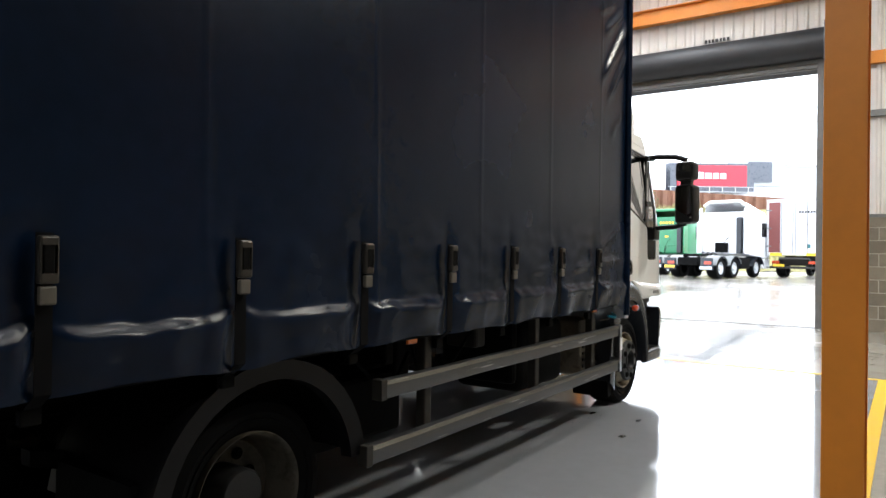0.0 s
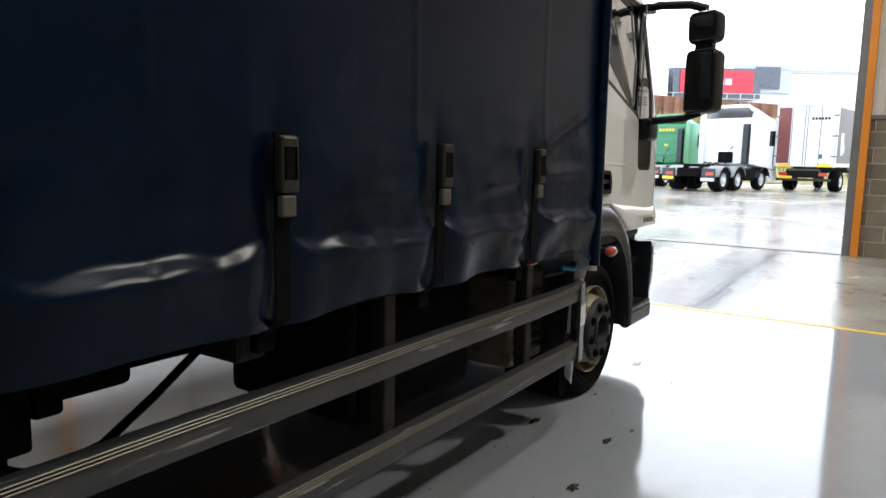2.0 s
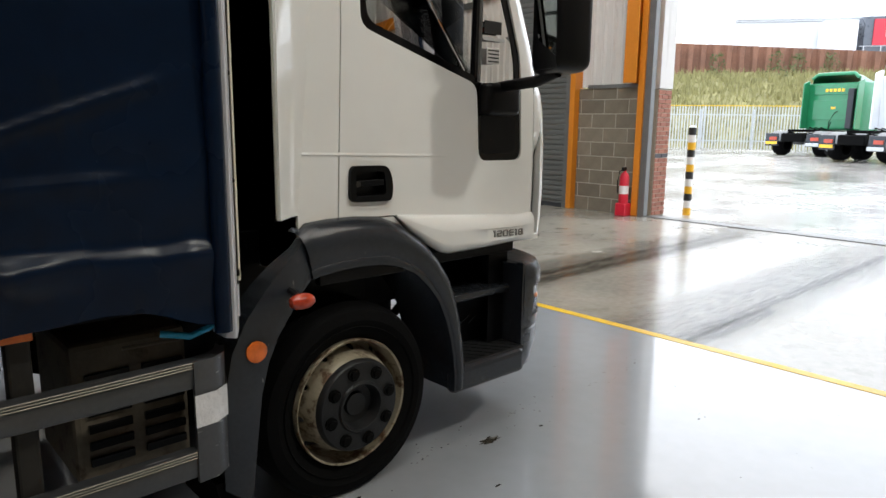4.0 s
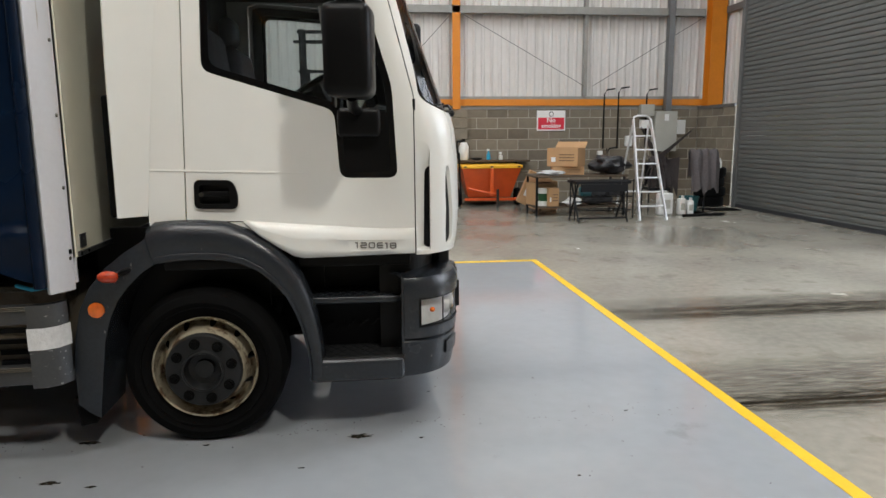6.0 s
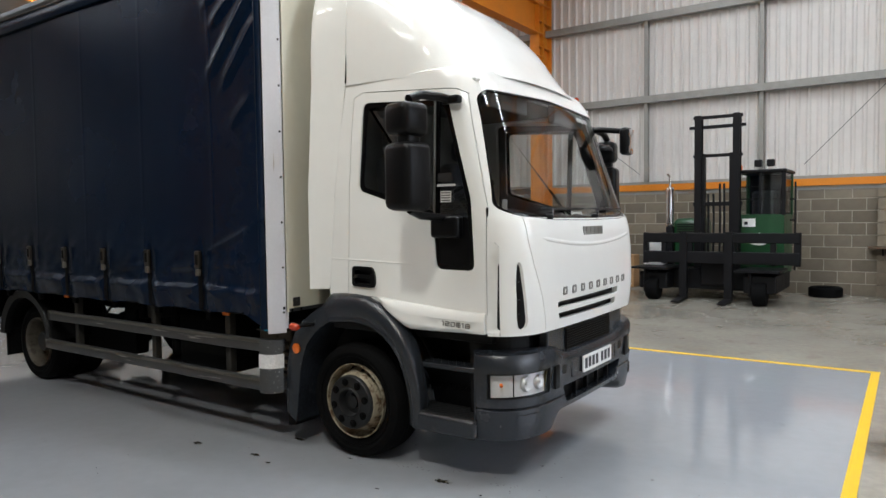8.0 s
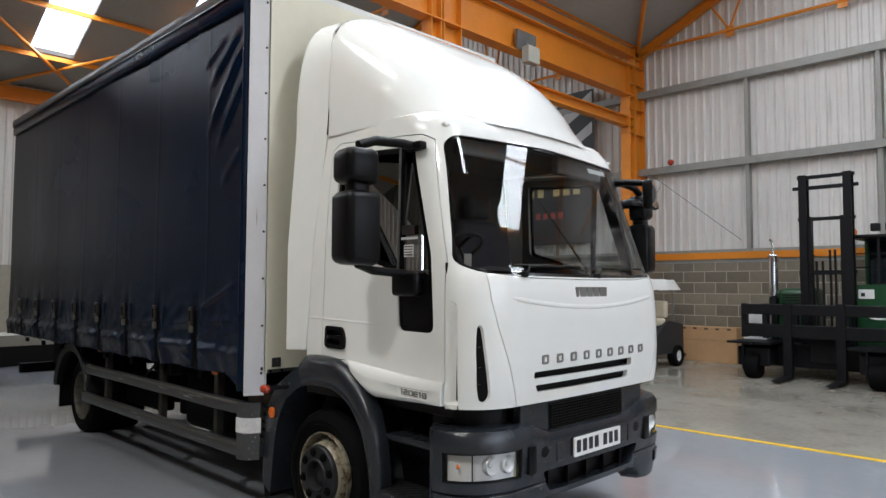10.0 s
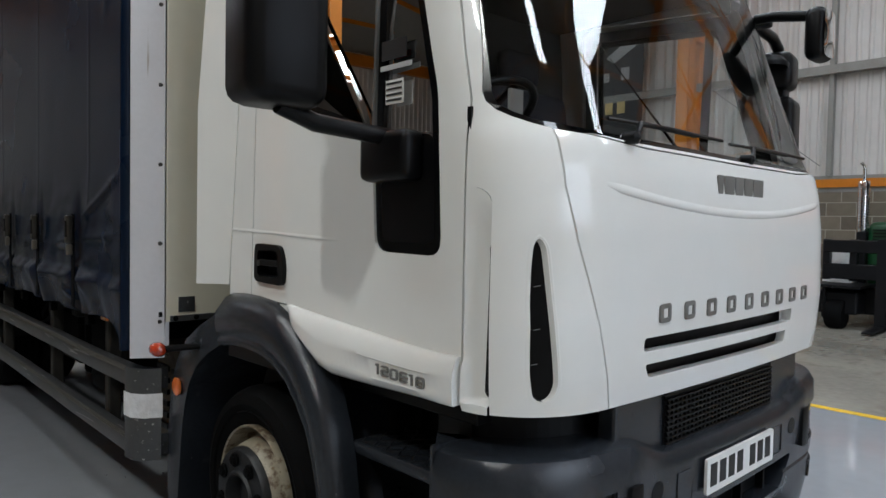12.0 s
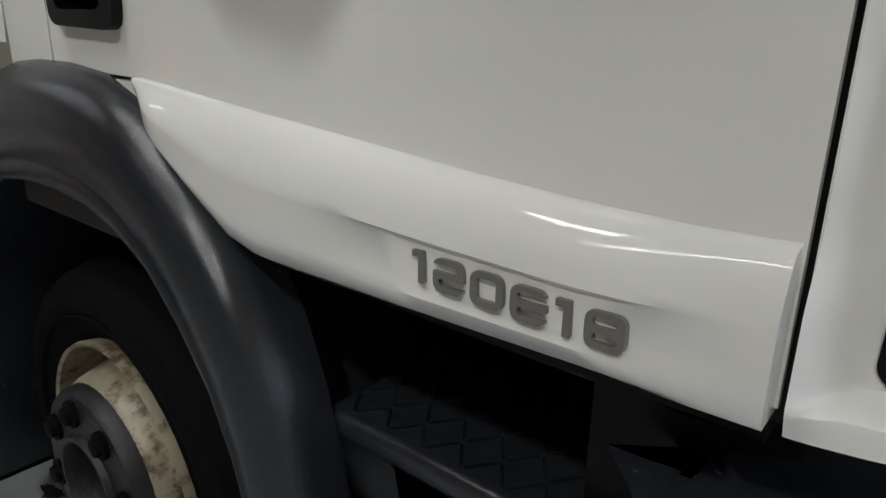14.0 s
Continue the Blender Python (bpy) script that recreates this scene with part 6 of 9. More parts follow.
# mirrors
for s, nm in (((lambda y: y), "near"), ((lambda y: 2 * YC - y), "far")):
    dx = 0.0 if nm == "near" else 0.12

    def sb(x0, x1, y0, y1, z0, z1, bev):
        a, c = sorted((s(y0), s(y1)))
        return box(x0 + dx, x1 + dx, a, c, z0, z1, bev, 3)

    def shell(x1, y0, y1, z0, z1):
        """A rounded housing whose open back slants with the glass."""
        b_ = sb(-0.665, x1, y0, y1, z0, z1, 0.045)
        for v in b_.verts:
            if v.co.x - dx < -0.61:
                v.co.x -= 0.020 + 0.048 * (abs(v.co.y - s(y1)) / abs(y1 - y0))
        for v in b_.verts:
            # the outer lower corner is cut round
            u_, q_ = abs(v.co.y - s(y1)) / abs(y1 - y0), (v.co.z - z0) / (z1 - z0)
            v.co.z += 0.05 * max(0.0, u_ - 0.5) * max(0.0, 0.5 - q_)
        w0, w1 = sorted((s(y0 + 0.012), s(y1 - 0.012)))
        cut = box(-0.80 + dx, -0.655 + dx, w0, w1, z0 + 0.016, z1 - 0.016, 0.012, 2)
        for v in cut.verts:
            if v.co.x - dx > -0.70:
                v.co.x -= 0.048 * (abs(v.co.y - s(y1)) / abs(y1 - y0))
        return carve(b_, [cut])

    mir = part("mirror", shell(-0.51, -0.472, -0.258, 1.738, 2.145), "black", lorry, "large black wing mirror", smooth=50)
    part("mirror_glass", prism([(-0.711 + dx, s(-0.455)), (-0.703 + dx, s(-0.452)), (-0.655 + dx, s(-0.278)), (-0.663 + dx, s(-0.275))][::1 if s(0) == 0 else -1], "z", 1.765, 2.120), "mirror", mir)
    mi2 = part("wide_mirror", shell(-0.525, -0.466, -0.262, 2.178, 2.380), "black", lorry, "scuffed black wide-angle mirror", smooth=50)
    part("mirror_glass", prism([(-0.701 + dx, s(-0.45)), (-0.693 + dx, s(-0.447)), (-0.648 + dx, s(-0.283)), (-0.656 + dx, s(-0.28))][::1 if s(0) == 0 else -1], "z", 2.200, 2.352), "mirror", mi2)
    part("mirror_neck", sb(-0.66, -0.56, -0.42, -0.31, 2.12, 2.20, 0.02), "black", mir, smooth=50)
    part("mirror_arm", tube([(-0.58 + dx, s(0.04), 2.445), (-0.60 + dx, s(-0.05), 2.455), (-0.60 + dx, s(-0.25), 2.44), (-0.61 + dx, s(-0.36), 2.40)], 0.028, 10), "black", lorry, smooth=60)
    part("arm_mount", sb(-0.64, -0.50, 0.0, 0.06, 2.42, 2.47, 0.012), "black", lorry, smooth=50)
    part("mirror_arm", tube([(-0.58 + dx, s(0.02), 1.695), (-0.60 + dx, s(-0.10), 1.705), (-0.61 + dx, s(-0.25), 1.715), (-0.61 + dx, s(-0.36), 1.75)], 0.025, 10), "black", lorry, smooth=60)
    part("arm_mount", sb(-0.69, -0.478, -0.055, 0.03, 1.572, 1.715, 0.025), "black", lorry, smooth=50)
    turn = Matrix.Rotation(radians(-9 if nm == "near" else 9), 4, 'Z')
    mid = Matrix.Translation(Vector((-0.60 + dx, s(-0.362), 0)) - lorry.location)
    for ob_ in (mir, mi2):
        for o_ in (ob_, *ob_.children):
            o_.data.transform(mid @ turn @ mid.inverted())
        for g_ in ob_.children:
            if g_.name.startswith("mirror_glass"):
                zs_ = [v.co.z for v in g_.data.vertices]
                for v in g_.data.vertices:
                    v.co.x += 0.03 * (0.5 - (v.co.z - min(zs_)) / (max(zs_) - min(zs_)))
# front mirror on the far pillar
fm = part("front_mirror", box(-0.185, -0.10, 1.965, 2.125, 2.205, 2.435, 0.035, 3), "black", lorry, "black kerb-view mirror", smooth=50)
rows = []
for k in range(9):
    t = -1 + k / 4
    rows.append([(-0.098 + 0.010 * (1 - t * t) * (1 - u_ * u_) - 0.001, 2.045 + 0.068 * u_ * (1 - 0.10 * t * t), 2.318 + 0.103 * t * (1 - 0.10 * u_ * u_)) for u_ in [-1 + q / 4 for q in range(9)]])
part("mirror_glass", loft(rows), "mirror", fm, "convex mirror glass", smooth=60)
part("mirror_arm", tube([(-0.40, 1.985, 2.425), (-0.32, 1.99, 2.425), (-0.16, 2.03, 2.405)], 0.024, 8), "black", lorry, smooth=60)
part("kerb_mirror", lathe([(0.0, 0.05), (0.08, 0.035), (0.115, 0.0), (0.11, -0.02)], (-0.50, 2.36, 2.30), "z", 18, sign=1), "black", lorry, smooth=60)


# bumper
def bumper_outline(z, off):
    return [(x, y, z) for x, y in cab_outline(1.2, off=off, rear=-0.375, ns=6, nc=18, nf=26, a=0.32, b=0.42, front=-0.045)]


prof = [(0.295, -0.035), (0.31, 0.005), (0.40, 0.020), (0.50, 0.024), (0.512, 0.014), (0.520, 0.028), (0.60, 0.034), (0.75, 0.036), (0.81, 0.034), (0.845, 0.018), (0.858, -0.01), (0.860, -0.06)]
outer = [[(x + 0.012 * smooth(0.36, 0.42, y) * (1 - smooth(0.44, 0.58, y)) * smooth(0.55, 0.70, z0), y,
          z0 + 0.105 * smooth(0.40, 0.56, y) * (1 - smooth(0.30, 0.50, z0)) - 0.062 * smooth(0.43, 0.66, y) * smooth(0.70, 0.84, z0)) for x, y, z0 in bumper_outline(z, o)] for z, o in prof]
outer = [r_ + [mirrored(p) for p in reversed(r_[:-1])] for r_ in outer]
inner = [[(max(x - 0.10, -0.376), y + (YC - y) * 0.06, z) for x, y, z in r_] for r_ in (outer[-1], outer[0])]
bm = loft(outer + inner + [outer[0]])
sec = list(zip(*(outer + inner)))
for end in (0, -1):
    vs = [bm.verts.new(p) for p in sec[end]]
    bm.faces.new(vs if end == 0 else vs[::-1])
bmesh.ops.remove_doubles(bm, verts=bm.verts[:], dist=0.0005)
bmesh.ops.recalc_face_normals(bm, faces=bm.faces[:])
holes = [prism(rounded([(0.62, 0.452), (2 * YC - 0.62, 0.452), (2 * YC - 0.54, 0.578), (0.54, 0.578)], 0.03), "x", -0.16, 0.2),
         prism(rounded([(0.62, 0.90), (2 * YC - 0.62, 0.90), (2 * YC - 0.62, 1.0), (0.62, 1.0)], 0.03), "x", -0.5, 0.2)]
for s in (lambda y: y, lambda y: 2 * YC - y):
    a, c = sorted((s(-0.2), s(0.36)))
    holes.append(box(-0.296, 0.2, a, c, 0.578, 0.737))
    a, c = sorted((s(0.10), s(0.24)))
    holes.append(prism(rounded([(a, 0.40), (c, 0.40), (c, 0.475), (a, 0.475)], 0.015), "x", -0.037, 0.2))
bump = part("bumper", carve(bm, holes), "plastic", lorry, "scuffed dark grey plastic bumper", smooth=35)
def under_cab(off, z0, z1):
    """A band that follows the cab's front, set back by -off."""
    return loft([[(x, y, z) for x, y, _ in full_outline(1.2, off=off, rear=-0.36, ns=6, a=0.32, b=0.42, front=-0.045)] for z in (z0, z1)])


# a black band paints the shade of the hollow behind the bumper
part("bumper_backing", under_cab(-0.10, 0.42, 0.97), "black", lorry, "black band standing in for the shade behind the bumper")
part("lower_grille", box(-0.135, -0.125, 0.55, 2 * YC - 0.55, 0.43, 0.58), "black", bump)
for k in range(5):
    part("grille_bar", box(-0.12, -0.09, 0.66 + 0.2 * k, 0.675 + 0.2 * k, 0.43, 0.58), "black", bump)
up = part("upper_grille", box(-0.15, -0.085, 0.40, 2 * YC - 0.40, 0.75, 0.965, 0.01), "plastic", lorry, "dark grey panel under the bonnet")
part("grille_mesh", box(-0.088, -0.080, 0.66, 1.47, 0.79, 0.945), "black", up, "black mesh panel")
for k in range(9):
    part("grille_bar", box(-0.080, -0.071, 0.665, 1.465, 0.795 + 0.0168 * k, 0.800 + 0.0168 * k), "black", up)
for k in range(30):
    part("grille_bar", box(-0.080, -0.073, 0.675 + 0.027 * k, 0.681 + 0.027 * k, 0.795, 0.935), "black", up)
for y in (0.56, 2 * YC - 0.56):
    part("towing_cover", lathe([(0.032, -0.01), (0.032, 0.006), (0.0, 0.006)], (-0.0435, y, 0.688), "x", 18), "black", bump, smooth=40)
for s in ((lambda y: y), (lambda y: 2 * YC - y)):
    ya, yb = sorted((s(0.67), s(0.765)))
    panel = carve(prism(rounded([(ya, 0.612), (yb, 0.612), (yb, 0.718), (ya, 0.718)], 0.008), "x", -0.045, -0.0335), [prism(rounded([(ya + 0.0022, 0.6142), (yb - 0.0022, 0.6142), (yb - 0.0022, 0.7158), (ya + 0.0022, 0.7158)], 0.008), "x", -0.060, -0.005)])
    part("cover_outline", panel, "black", bump)
    ya, yb = sorted((s(0.398), s(0.468)))
    part("lamp_pad", prism(rounded([(ya, 0.585), (yb, 0.585), (yb - 0.004, 0.742), (ya + 0.004, 0.742)], 0.012), "x", -0.075, -0.027, bevel=0.008), "black", bump, "black rubber pad beside the lamp", smooth=40)
plate = part("number_plate", prism(rounded([(0.815, 0.617), (1.338, 0.617), (1.338, 0.731), (0.815, 0.731)], 0.01), "x", -0.021, -0.011), "plate", lorry, "white front number plate with black bars")
for k, y0 in enumerate((0.86, 0.925, 0.99, 1.055, 1.155, 1.22, 1.285)):
    part("plate_bar", box(-0.011, -0.0095, y0 - 0.022, y0 + 0.022, 0.640, 0.712), "ink", plate)

# head lamps
def facing(bm, d):
    """The sheet with its faces turned towards d."""
    bm.normal_update()
    if sum(f_.normal.dot(d) * f_.calc_area() for f_ in bm.faces) < 0:
        bmesh.ops.reverse_faces(bm, faces=bm.faces[:])
    return bm


for s in ((lambda y: y), (lambda y: 2 * YC - y)):
    pts = [p for p in cab_outline(1.2, off=0.026, rear=-0.375, ns=6, nc=18, nf=14, a=0.32, b=0.42, front=-0.045) if p[0] > -0.294 and p[1] < 0.358]
    pts = [(-0.292, pts[0][1])] + pts + [(pts[-1][0] + 0.0, 0.356)]
    cut = max(2, int(len(pts) * 0.42))
    back = [(x - 0.030, y + 0.020) for x, y in pts]

    def lamp_x(y):
        return lerp_table(sorted((q[1], q[0]) for q in pts), y)

    hs = part("headlamp", loft([[(x, s(y), 0.581) for x, y in back], [(x, s(y), 0.734) for x, y in back]]), "lampback", lorry, "clear headlamp cluster with twin reflectors", smooth=60)
    part("indicator_lens", facing(loft([[(x, s(y), z) for x, y in pts[:cut + 1]] for z in (0.582, 0.62, 0.66, 0.70, 0.733)]), Vector((1, -1 if s(0) == 0 else 1, 0))), "lens", hs, "clear indicator lens", smooth=60).visible_shadow = False
    part("lamp_lens", facing(loft([[(x, s(y), z) for x, y in pts[cut:]] for z in (0.582, 0.62, 0.66, 0.70, 0.733)]), Vector((1, -1 if s(0) == 0 else 1, 0))), "lens", hs, "clear main lamp lens", smooth=60).visible_shadow = False
    bez = [[(x + 0.004, s(y - 0.004), z) for x, y in pts] for z in (0.572, 0.588)] 
    part("lamp_bezel", loft(bez), "black", hs, smooth=60)
    part("lamp_bezel", loft([[(x + 0.004, s(y - 0.004), z) for x, y in pts] for z in (0.727, 0.742)]), "black", hs, smooth=60)
    for px_, py_ in (pts[0], pts[-1]):
        part("lamp_bezel", tube([(px_ + 0.001, s(py_), 0.575), (px_ + 0.001, s(py_), 0.74)], 0.009, 6), "black", hs)
    ol = [cab_outline(1.2, off=o_, rear=-0.375, ns=6, nc=18, nf=14, a=0.32, b=0.42, front=-0.045) for o_ in (0.018, 0.028, 0.031, 0.022)]
    part("tow_cover", loft([[(q[0], s(q[1]), z) for q, ref in zip(o_, ol[1]) if 0.09 < ref[1] < 0.25] for o_, z in zip(ol, (0.398, 0.402, 0.47, 0.474))]), "plastic", bump, smooth=50)
    part("lamp_divider", tube([(pts[cut][0] + 0.001, s(pts[cut][1]), 0.582), (pts[cut][0] + 0.001, s(pts[cut][1]), 0.733)], 0.004, 6), "black", hs)
    for yb, rb_ in ((0.190, 0.047), (0.290, 0.044)):
        bowl = part("reflector", lathe([(0.002, -0.019), (0.02, -0.018), (rb_ * 0.7, -0.011), (rb_, 0.0), (rb_ + 0.004, -0.003), (rb_ + 0.004, -0.03)], (lamp_x(yb - 0.03) - 0.012, s(yb), 0.657), "x", 22), "bowl", hs, smooth=60)
        part("bulb", lathe([(0.0, 0.012), (0.012, 0.006), (0.012, -0.02)], (lamp_x(yb - 0.03) - 0.028, s(yb), 0.657), "x", 12), "poly", bowl, smooth=60)
    part("indicator_bulb", lathe([(0.0, -0.012), (0.014, 0.0), (0.0, 0.012)], (-0.222, s(0.030), 0.665), "y", 12), "amber", hs, smooth=60)

# wheel arches, steps, mud flaps
OUT = [(-1.64, 1.128), (-1.60, 1.160), (-1.50, 1.168), (-1.38, 1.168), (-1.26, 1.158), (-1.15, 1.118), (-1.04, 1.045), (-0.96, 0.965), (-0.895, 0.875), (-0.855, 0.775), (-0.825, 0.665), (-0.805, 0.55), (-0.790, 0.43), (-0.800, 0.33)]
INN = [(-1.60, 0.955), (-1.58, 0.960), (-1.48, 0.972), (-1.38, 0.975), (-1.27, 0.968), (-1.18, 0.945), (-1.10, 0.905), (-1.03, 0.840), (-0.97, 0.765), (-0.93, 0.68), (-0.90, 0.585), (-0.88, 0.49), (-0.872, 0.40), (-0.872, 0.33)]
for s in ((lambda y: y), (lambda y: 2 * YC - y)):
    rows = []
    for (ox, oz), (ix, iz) in zip(OUT, INN):
        f = lambda t, y: (ox + (ix - ox) * t, s(y), oz + (iz - oz) * t)
        rows.append([f(-0.03, 0.06), f(-0.02, 0.012), f(0.05, -0.02), f(0.2, -0.045), f(0.45, -0.055), f(0.72, -0.052), f(0.80, -0.044), f(0.86, -0.050), f(0.97, -0.046), f(1.0, -0.03), f(1.0, 0.30)])
    arch = part("wheel_arch", loft(rows), "plastic", lorry, "dark grey moulded wheel arch", smooth=50)
    # step well beside the arch
    a = lambda y0, y1: sorted((s(y0), s(y1)))
    st = part("step_unit", box(-0.875, -0.375, *a(-0.045, 0.02), 0.305, 0.432, 0.03, 3), "plastic", lorry, "dark grey cab step unit")
    part("step_tread", box(-0.87, -0.375, *a(-0.03, 0.26), 0.420, 0.440, 0.004), "hub", st)
    part("upper_step", box(-0.868, -0.385, *a(0.062, 0.35), 0.700, 0.742, 0.014, 3), "plastic", st, "dark grey upper cab step", smooth=50)
    for z, yf, x0 in ((0.4405, -0.022, -0.86), (0.7425, 0.072, -0.855)):
        for k in range(15):
            for j in range(5):
                x, c, q = x0 + 0.018 + k * 0.0305, yf + 0.025 + j * 0.045, (0.011 if (k + j) % 2 else -0.011)
                part("tread_bar", beam((x - 0.013, s(c - 1.6 * q), z), (x + 0.013, s(c + 1.6 * q), z), 0.0032, 0.004), "hub", st)
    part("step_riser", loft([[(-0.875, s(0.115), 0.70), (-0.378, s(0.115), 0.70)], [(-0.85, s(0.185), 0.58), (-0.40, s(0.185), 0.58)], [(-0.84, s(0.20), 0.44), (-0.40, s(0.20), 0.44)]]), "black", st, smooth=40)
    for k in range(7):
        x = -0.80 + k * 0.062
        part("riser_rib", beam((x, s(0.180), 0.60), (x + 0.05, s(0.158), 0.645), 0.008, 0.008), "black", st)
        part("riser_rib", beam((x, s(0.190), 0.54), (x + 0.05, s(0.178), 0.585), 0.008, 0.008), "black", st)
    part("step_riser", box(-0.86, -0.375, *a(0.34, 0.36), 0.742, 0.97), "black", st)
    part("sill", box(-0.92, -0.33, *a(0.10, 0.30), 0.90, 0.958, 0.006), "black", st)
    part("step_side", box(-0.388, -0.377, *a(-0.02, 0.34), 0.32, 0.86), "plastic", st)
    # black sheets, drawn out past the arch to hide the pale floor behind
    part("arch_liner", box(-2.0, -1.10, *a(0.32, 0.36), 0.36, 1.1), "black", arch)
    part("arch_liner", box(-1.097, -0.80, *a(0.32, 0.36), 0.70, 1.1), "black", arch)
    part("arch_lip", box(-1.56, -1.08, *a(-0.026, 0.012), 0.925, 0.975, 0.004), "black", arch)
    # rear guard behind the wheel
    O2 = [(-1.62, 1.115), (-1.66, 1.075), (-1.76, 1.015), (-1.85, 0.945), (-1.93, 0.85), (-1.985, 0.74), (-2.015, 0.60), (-2.03, 0.45), (-2.03, 0.25)]
    I2 = [(-1.58, 0.985), (-1.60, 0.965), (-1.68, 0.915), (-1.75, 0.85), (-1.81, 0.77), (-1.85, 0.68), (-1.88, 0.57), (-1.90, 0.42), (-1.93, 0.17)]
    rows = []
    for k, (o, i) in enumerate(zip(O2, I2)):
        # it swells outwards towards its lower end
        w_ = smooth(0, 3.5, k)
        (ox, oz), (ix, iz), d_ = [(x + 0.034 * w_, z + 0.020 * (1.6 - z) * w_) for x, z in (o, i)] + [0.068 * w_]
        rows.append([(ox, s(0.03), oz), (ox, s(-0.022 - d_), oz), ((ox + ix) / 2, s(-0.032 - d_), (oz + iz) / 2), (ix, s(-0.022 - d_), iz), (ix, s(0.26), iz)])
    part("rear_guard", loft(rows), "plastic", lorry, "grey mudguard behind the front wheel", smooth=50)
    part("mud_flap", prism([(-2.02, 0.30), (-1.90, 0.30), (-1.93, 0.165), (-2.00, 0.155)], "y", *a(-0.07, 0.26)), "rubber", lorry)
    part("side_reflector", lathe([(0.038, 0.0), (0.038, -0.008), (0.030, -0.012), (0.0, -0.012)], (-1.868, s(-0.100), 0.755), "y", 20, sign=1 if s(0) == 0 else -1), "amber", lorry, "round orange side reflector", smooth=40)
    lm = part("marker_stalk", tube([(-1.70, s(0.0), 0.945), (-1.745, s(-0.205), 0.94)], 0.014, 8), "black", lorry)
    part("marker_lens", lathe([(0.0, -0.046), (0.016, -0.042), (0.026, -0.026), (0.029, 0.0), (0.026, 0.026), (0.016, 0.042), (0.0, 0.046)], (-1.757, s(-0.225), 0.94), "x", 18), "redlens", lm, "dirty red marker lamp", smooth=40)


# dark box added between the rails to hide the bright floor beyond
part("engine_sump", box(-1.15, -0.50, 0.86, 1.36, 0.30, 0.80, 0.05, 3), "chassis", lorry, "added dark box hiding the bright floor beyond", smooth=50)
# air intake behind the cab
part("air_intake", box(-1.868, -1.800, 0.18, 0.44, 1.17, 1.79, 0.015, 3), "black", lorry, "black upright air intake behind the cab", smooth=50)


# wheels
def wheel(x, y, s, front_wheel):
    """s: +1 when the outer face looks to -y."""
    tyre = [(0.262, 0.03), (0.300, 0.005), (0.345, -0.012), (0.385, 0.002), (0.402, 0.028), (0.408, 0.05)]
    tread = []
    for k in range(5):
        a = 0.055 + k * 0.038
        tread += [(0.410, a), (0.410, a + 0.028), (0.400, a + 0.029), (0.400, a + 0.036)]
    tyre += tread + [(0.408, 0.245), (0.385, 0.27), (0.30, 0.27), (0.262, 0.24)]
    w = part("wheel", lathe(tyre, (x, y, 0.408), "y", 64, sign=s), "rubber", lorry, "worn black tyre", smooth=32)
    for rr, aa in ((0.318, -0.006),):
        part("sidewall_ring", lathe([(rr - 0.004, aa + 0.008), (rr, aa - 0.004), (rr + 0.004, aa + 0.008)], (x, y, 0.408), "y", 48, sign=s), "rubber", w)
    if front_wheel:
        prof_ = [(0.262, 0.03), (0.266, 0.004), (0.263, -0.006), (0.256, -0.002), (0.253, 0.02), (0.250, 0.085), (0.242, 0.102), (0.230, 0.094), (0.214, 0.040), (0.202, -0.004), (0.195, -0.020), (0.188, -0.027), (0.175, -0.028)]
        rim = lathe(prof_, (x, y, 0.408), "y", 60, sign=s)
        holes_ = []
        for k in range(10):
            a = 2 * math.pi * (k + 0.25) / 10
            holes_.append(lathe([(0.0001, 0.15), (0.018, 0.15), (0.018, -0.02), (0.0001, -0.02)], (x + 0.226 * math.cos(a), y, 0.408 + 0.226 * math.sin(a)), "y", 14, sign=s))
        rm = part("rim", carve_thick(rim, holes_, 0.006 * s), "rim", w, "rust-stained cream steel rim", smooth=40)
        hub = part("hub", lathe([(0.195, 0.0), (0.190, -0.042), (0.182, -0.052), (0.108, -0.056), (0.102, -0.066), (0.094, -0.066), (0.088, -0.050), (0.082, -0.010), (0.050, -0.006), (0.046, -0.024), (0.0, -0.026)], (x, y, 0.408), "y", 48, sign=s), "hub", w, "dark grey wheel hub", smooth=35)
        nr, na, nn = 0.146, -0.052, 8
    else:
        prof_ = [(0.262, 0.03), (0.266, 0.004), (0.263, -0.006), (0.255, 0.0), (0.248, 0.03), (0.240, 0.13), (0.225, 0.165), (0.205, 0.15), (0.175, 0.19), (0.13, 0.205), (0.10, 0.205)]
        rm = part("rim", lathe(prof_, (x, y, 0.408), "y", 60, sign=s), "rim_shaded", w, "rust-stained cream steel rim", smooth=40)
        hub = part("hub", lathe([(0.105, 0.21), (0.105, 0.06), (0.095, 0.045), (0.0, 0.045)], (x, y, 0.408), "y", 40, sign=s), "hub", w, smooth=35)
        nr, na, nn = 0.15, 0.19, 8
    for k in range(nn):
        a = 2 * math.pi * (k + 0.3) / nn
        c = (x + nr * math.cos(a), y, 0.408 + nr * math.sin(a))
        part("wheel_nut", lathe([(0.027, na), (0.027, na - 0.010), (0.019, na - 0.010), (0.017, na - 0.020), (0.0, na - 0.022)], c, "y", 10, sign=s), "chassis", hub, smooth=30)


def carve_thick(bm, cutters, t):
    bmesh.ops.solidify(bm, geom=bm.faces[:], thickness=t)
    return carve(bm, cutters)


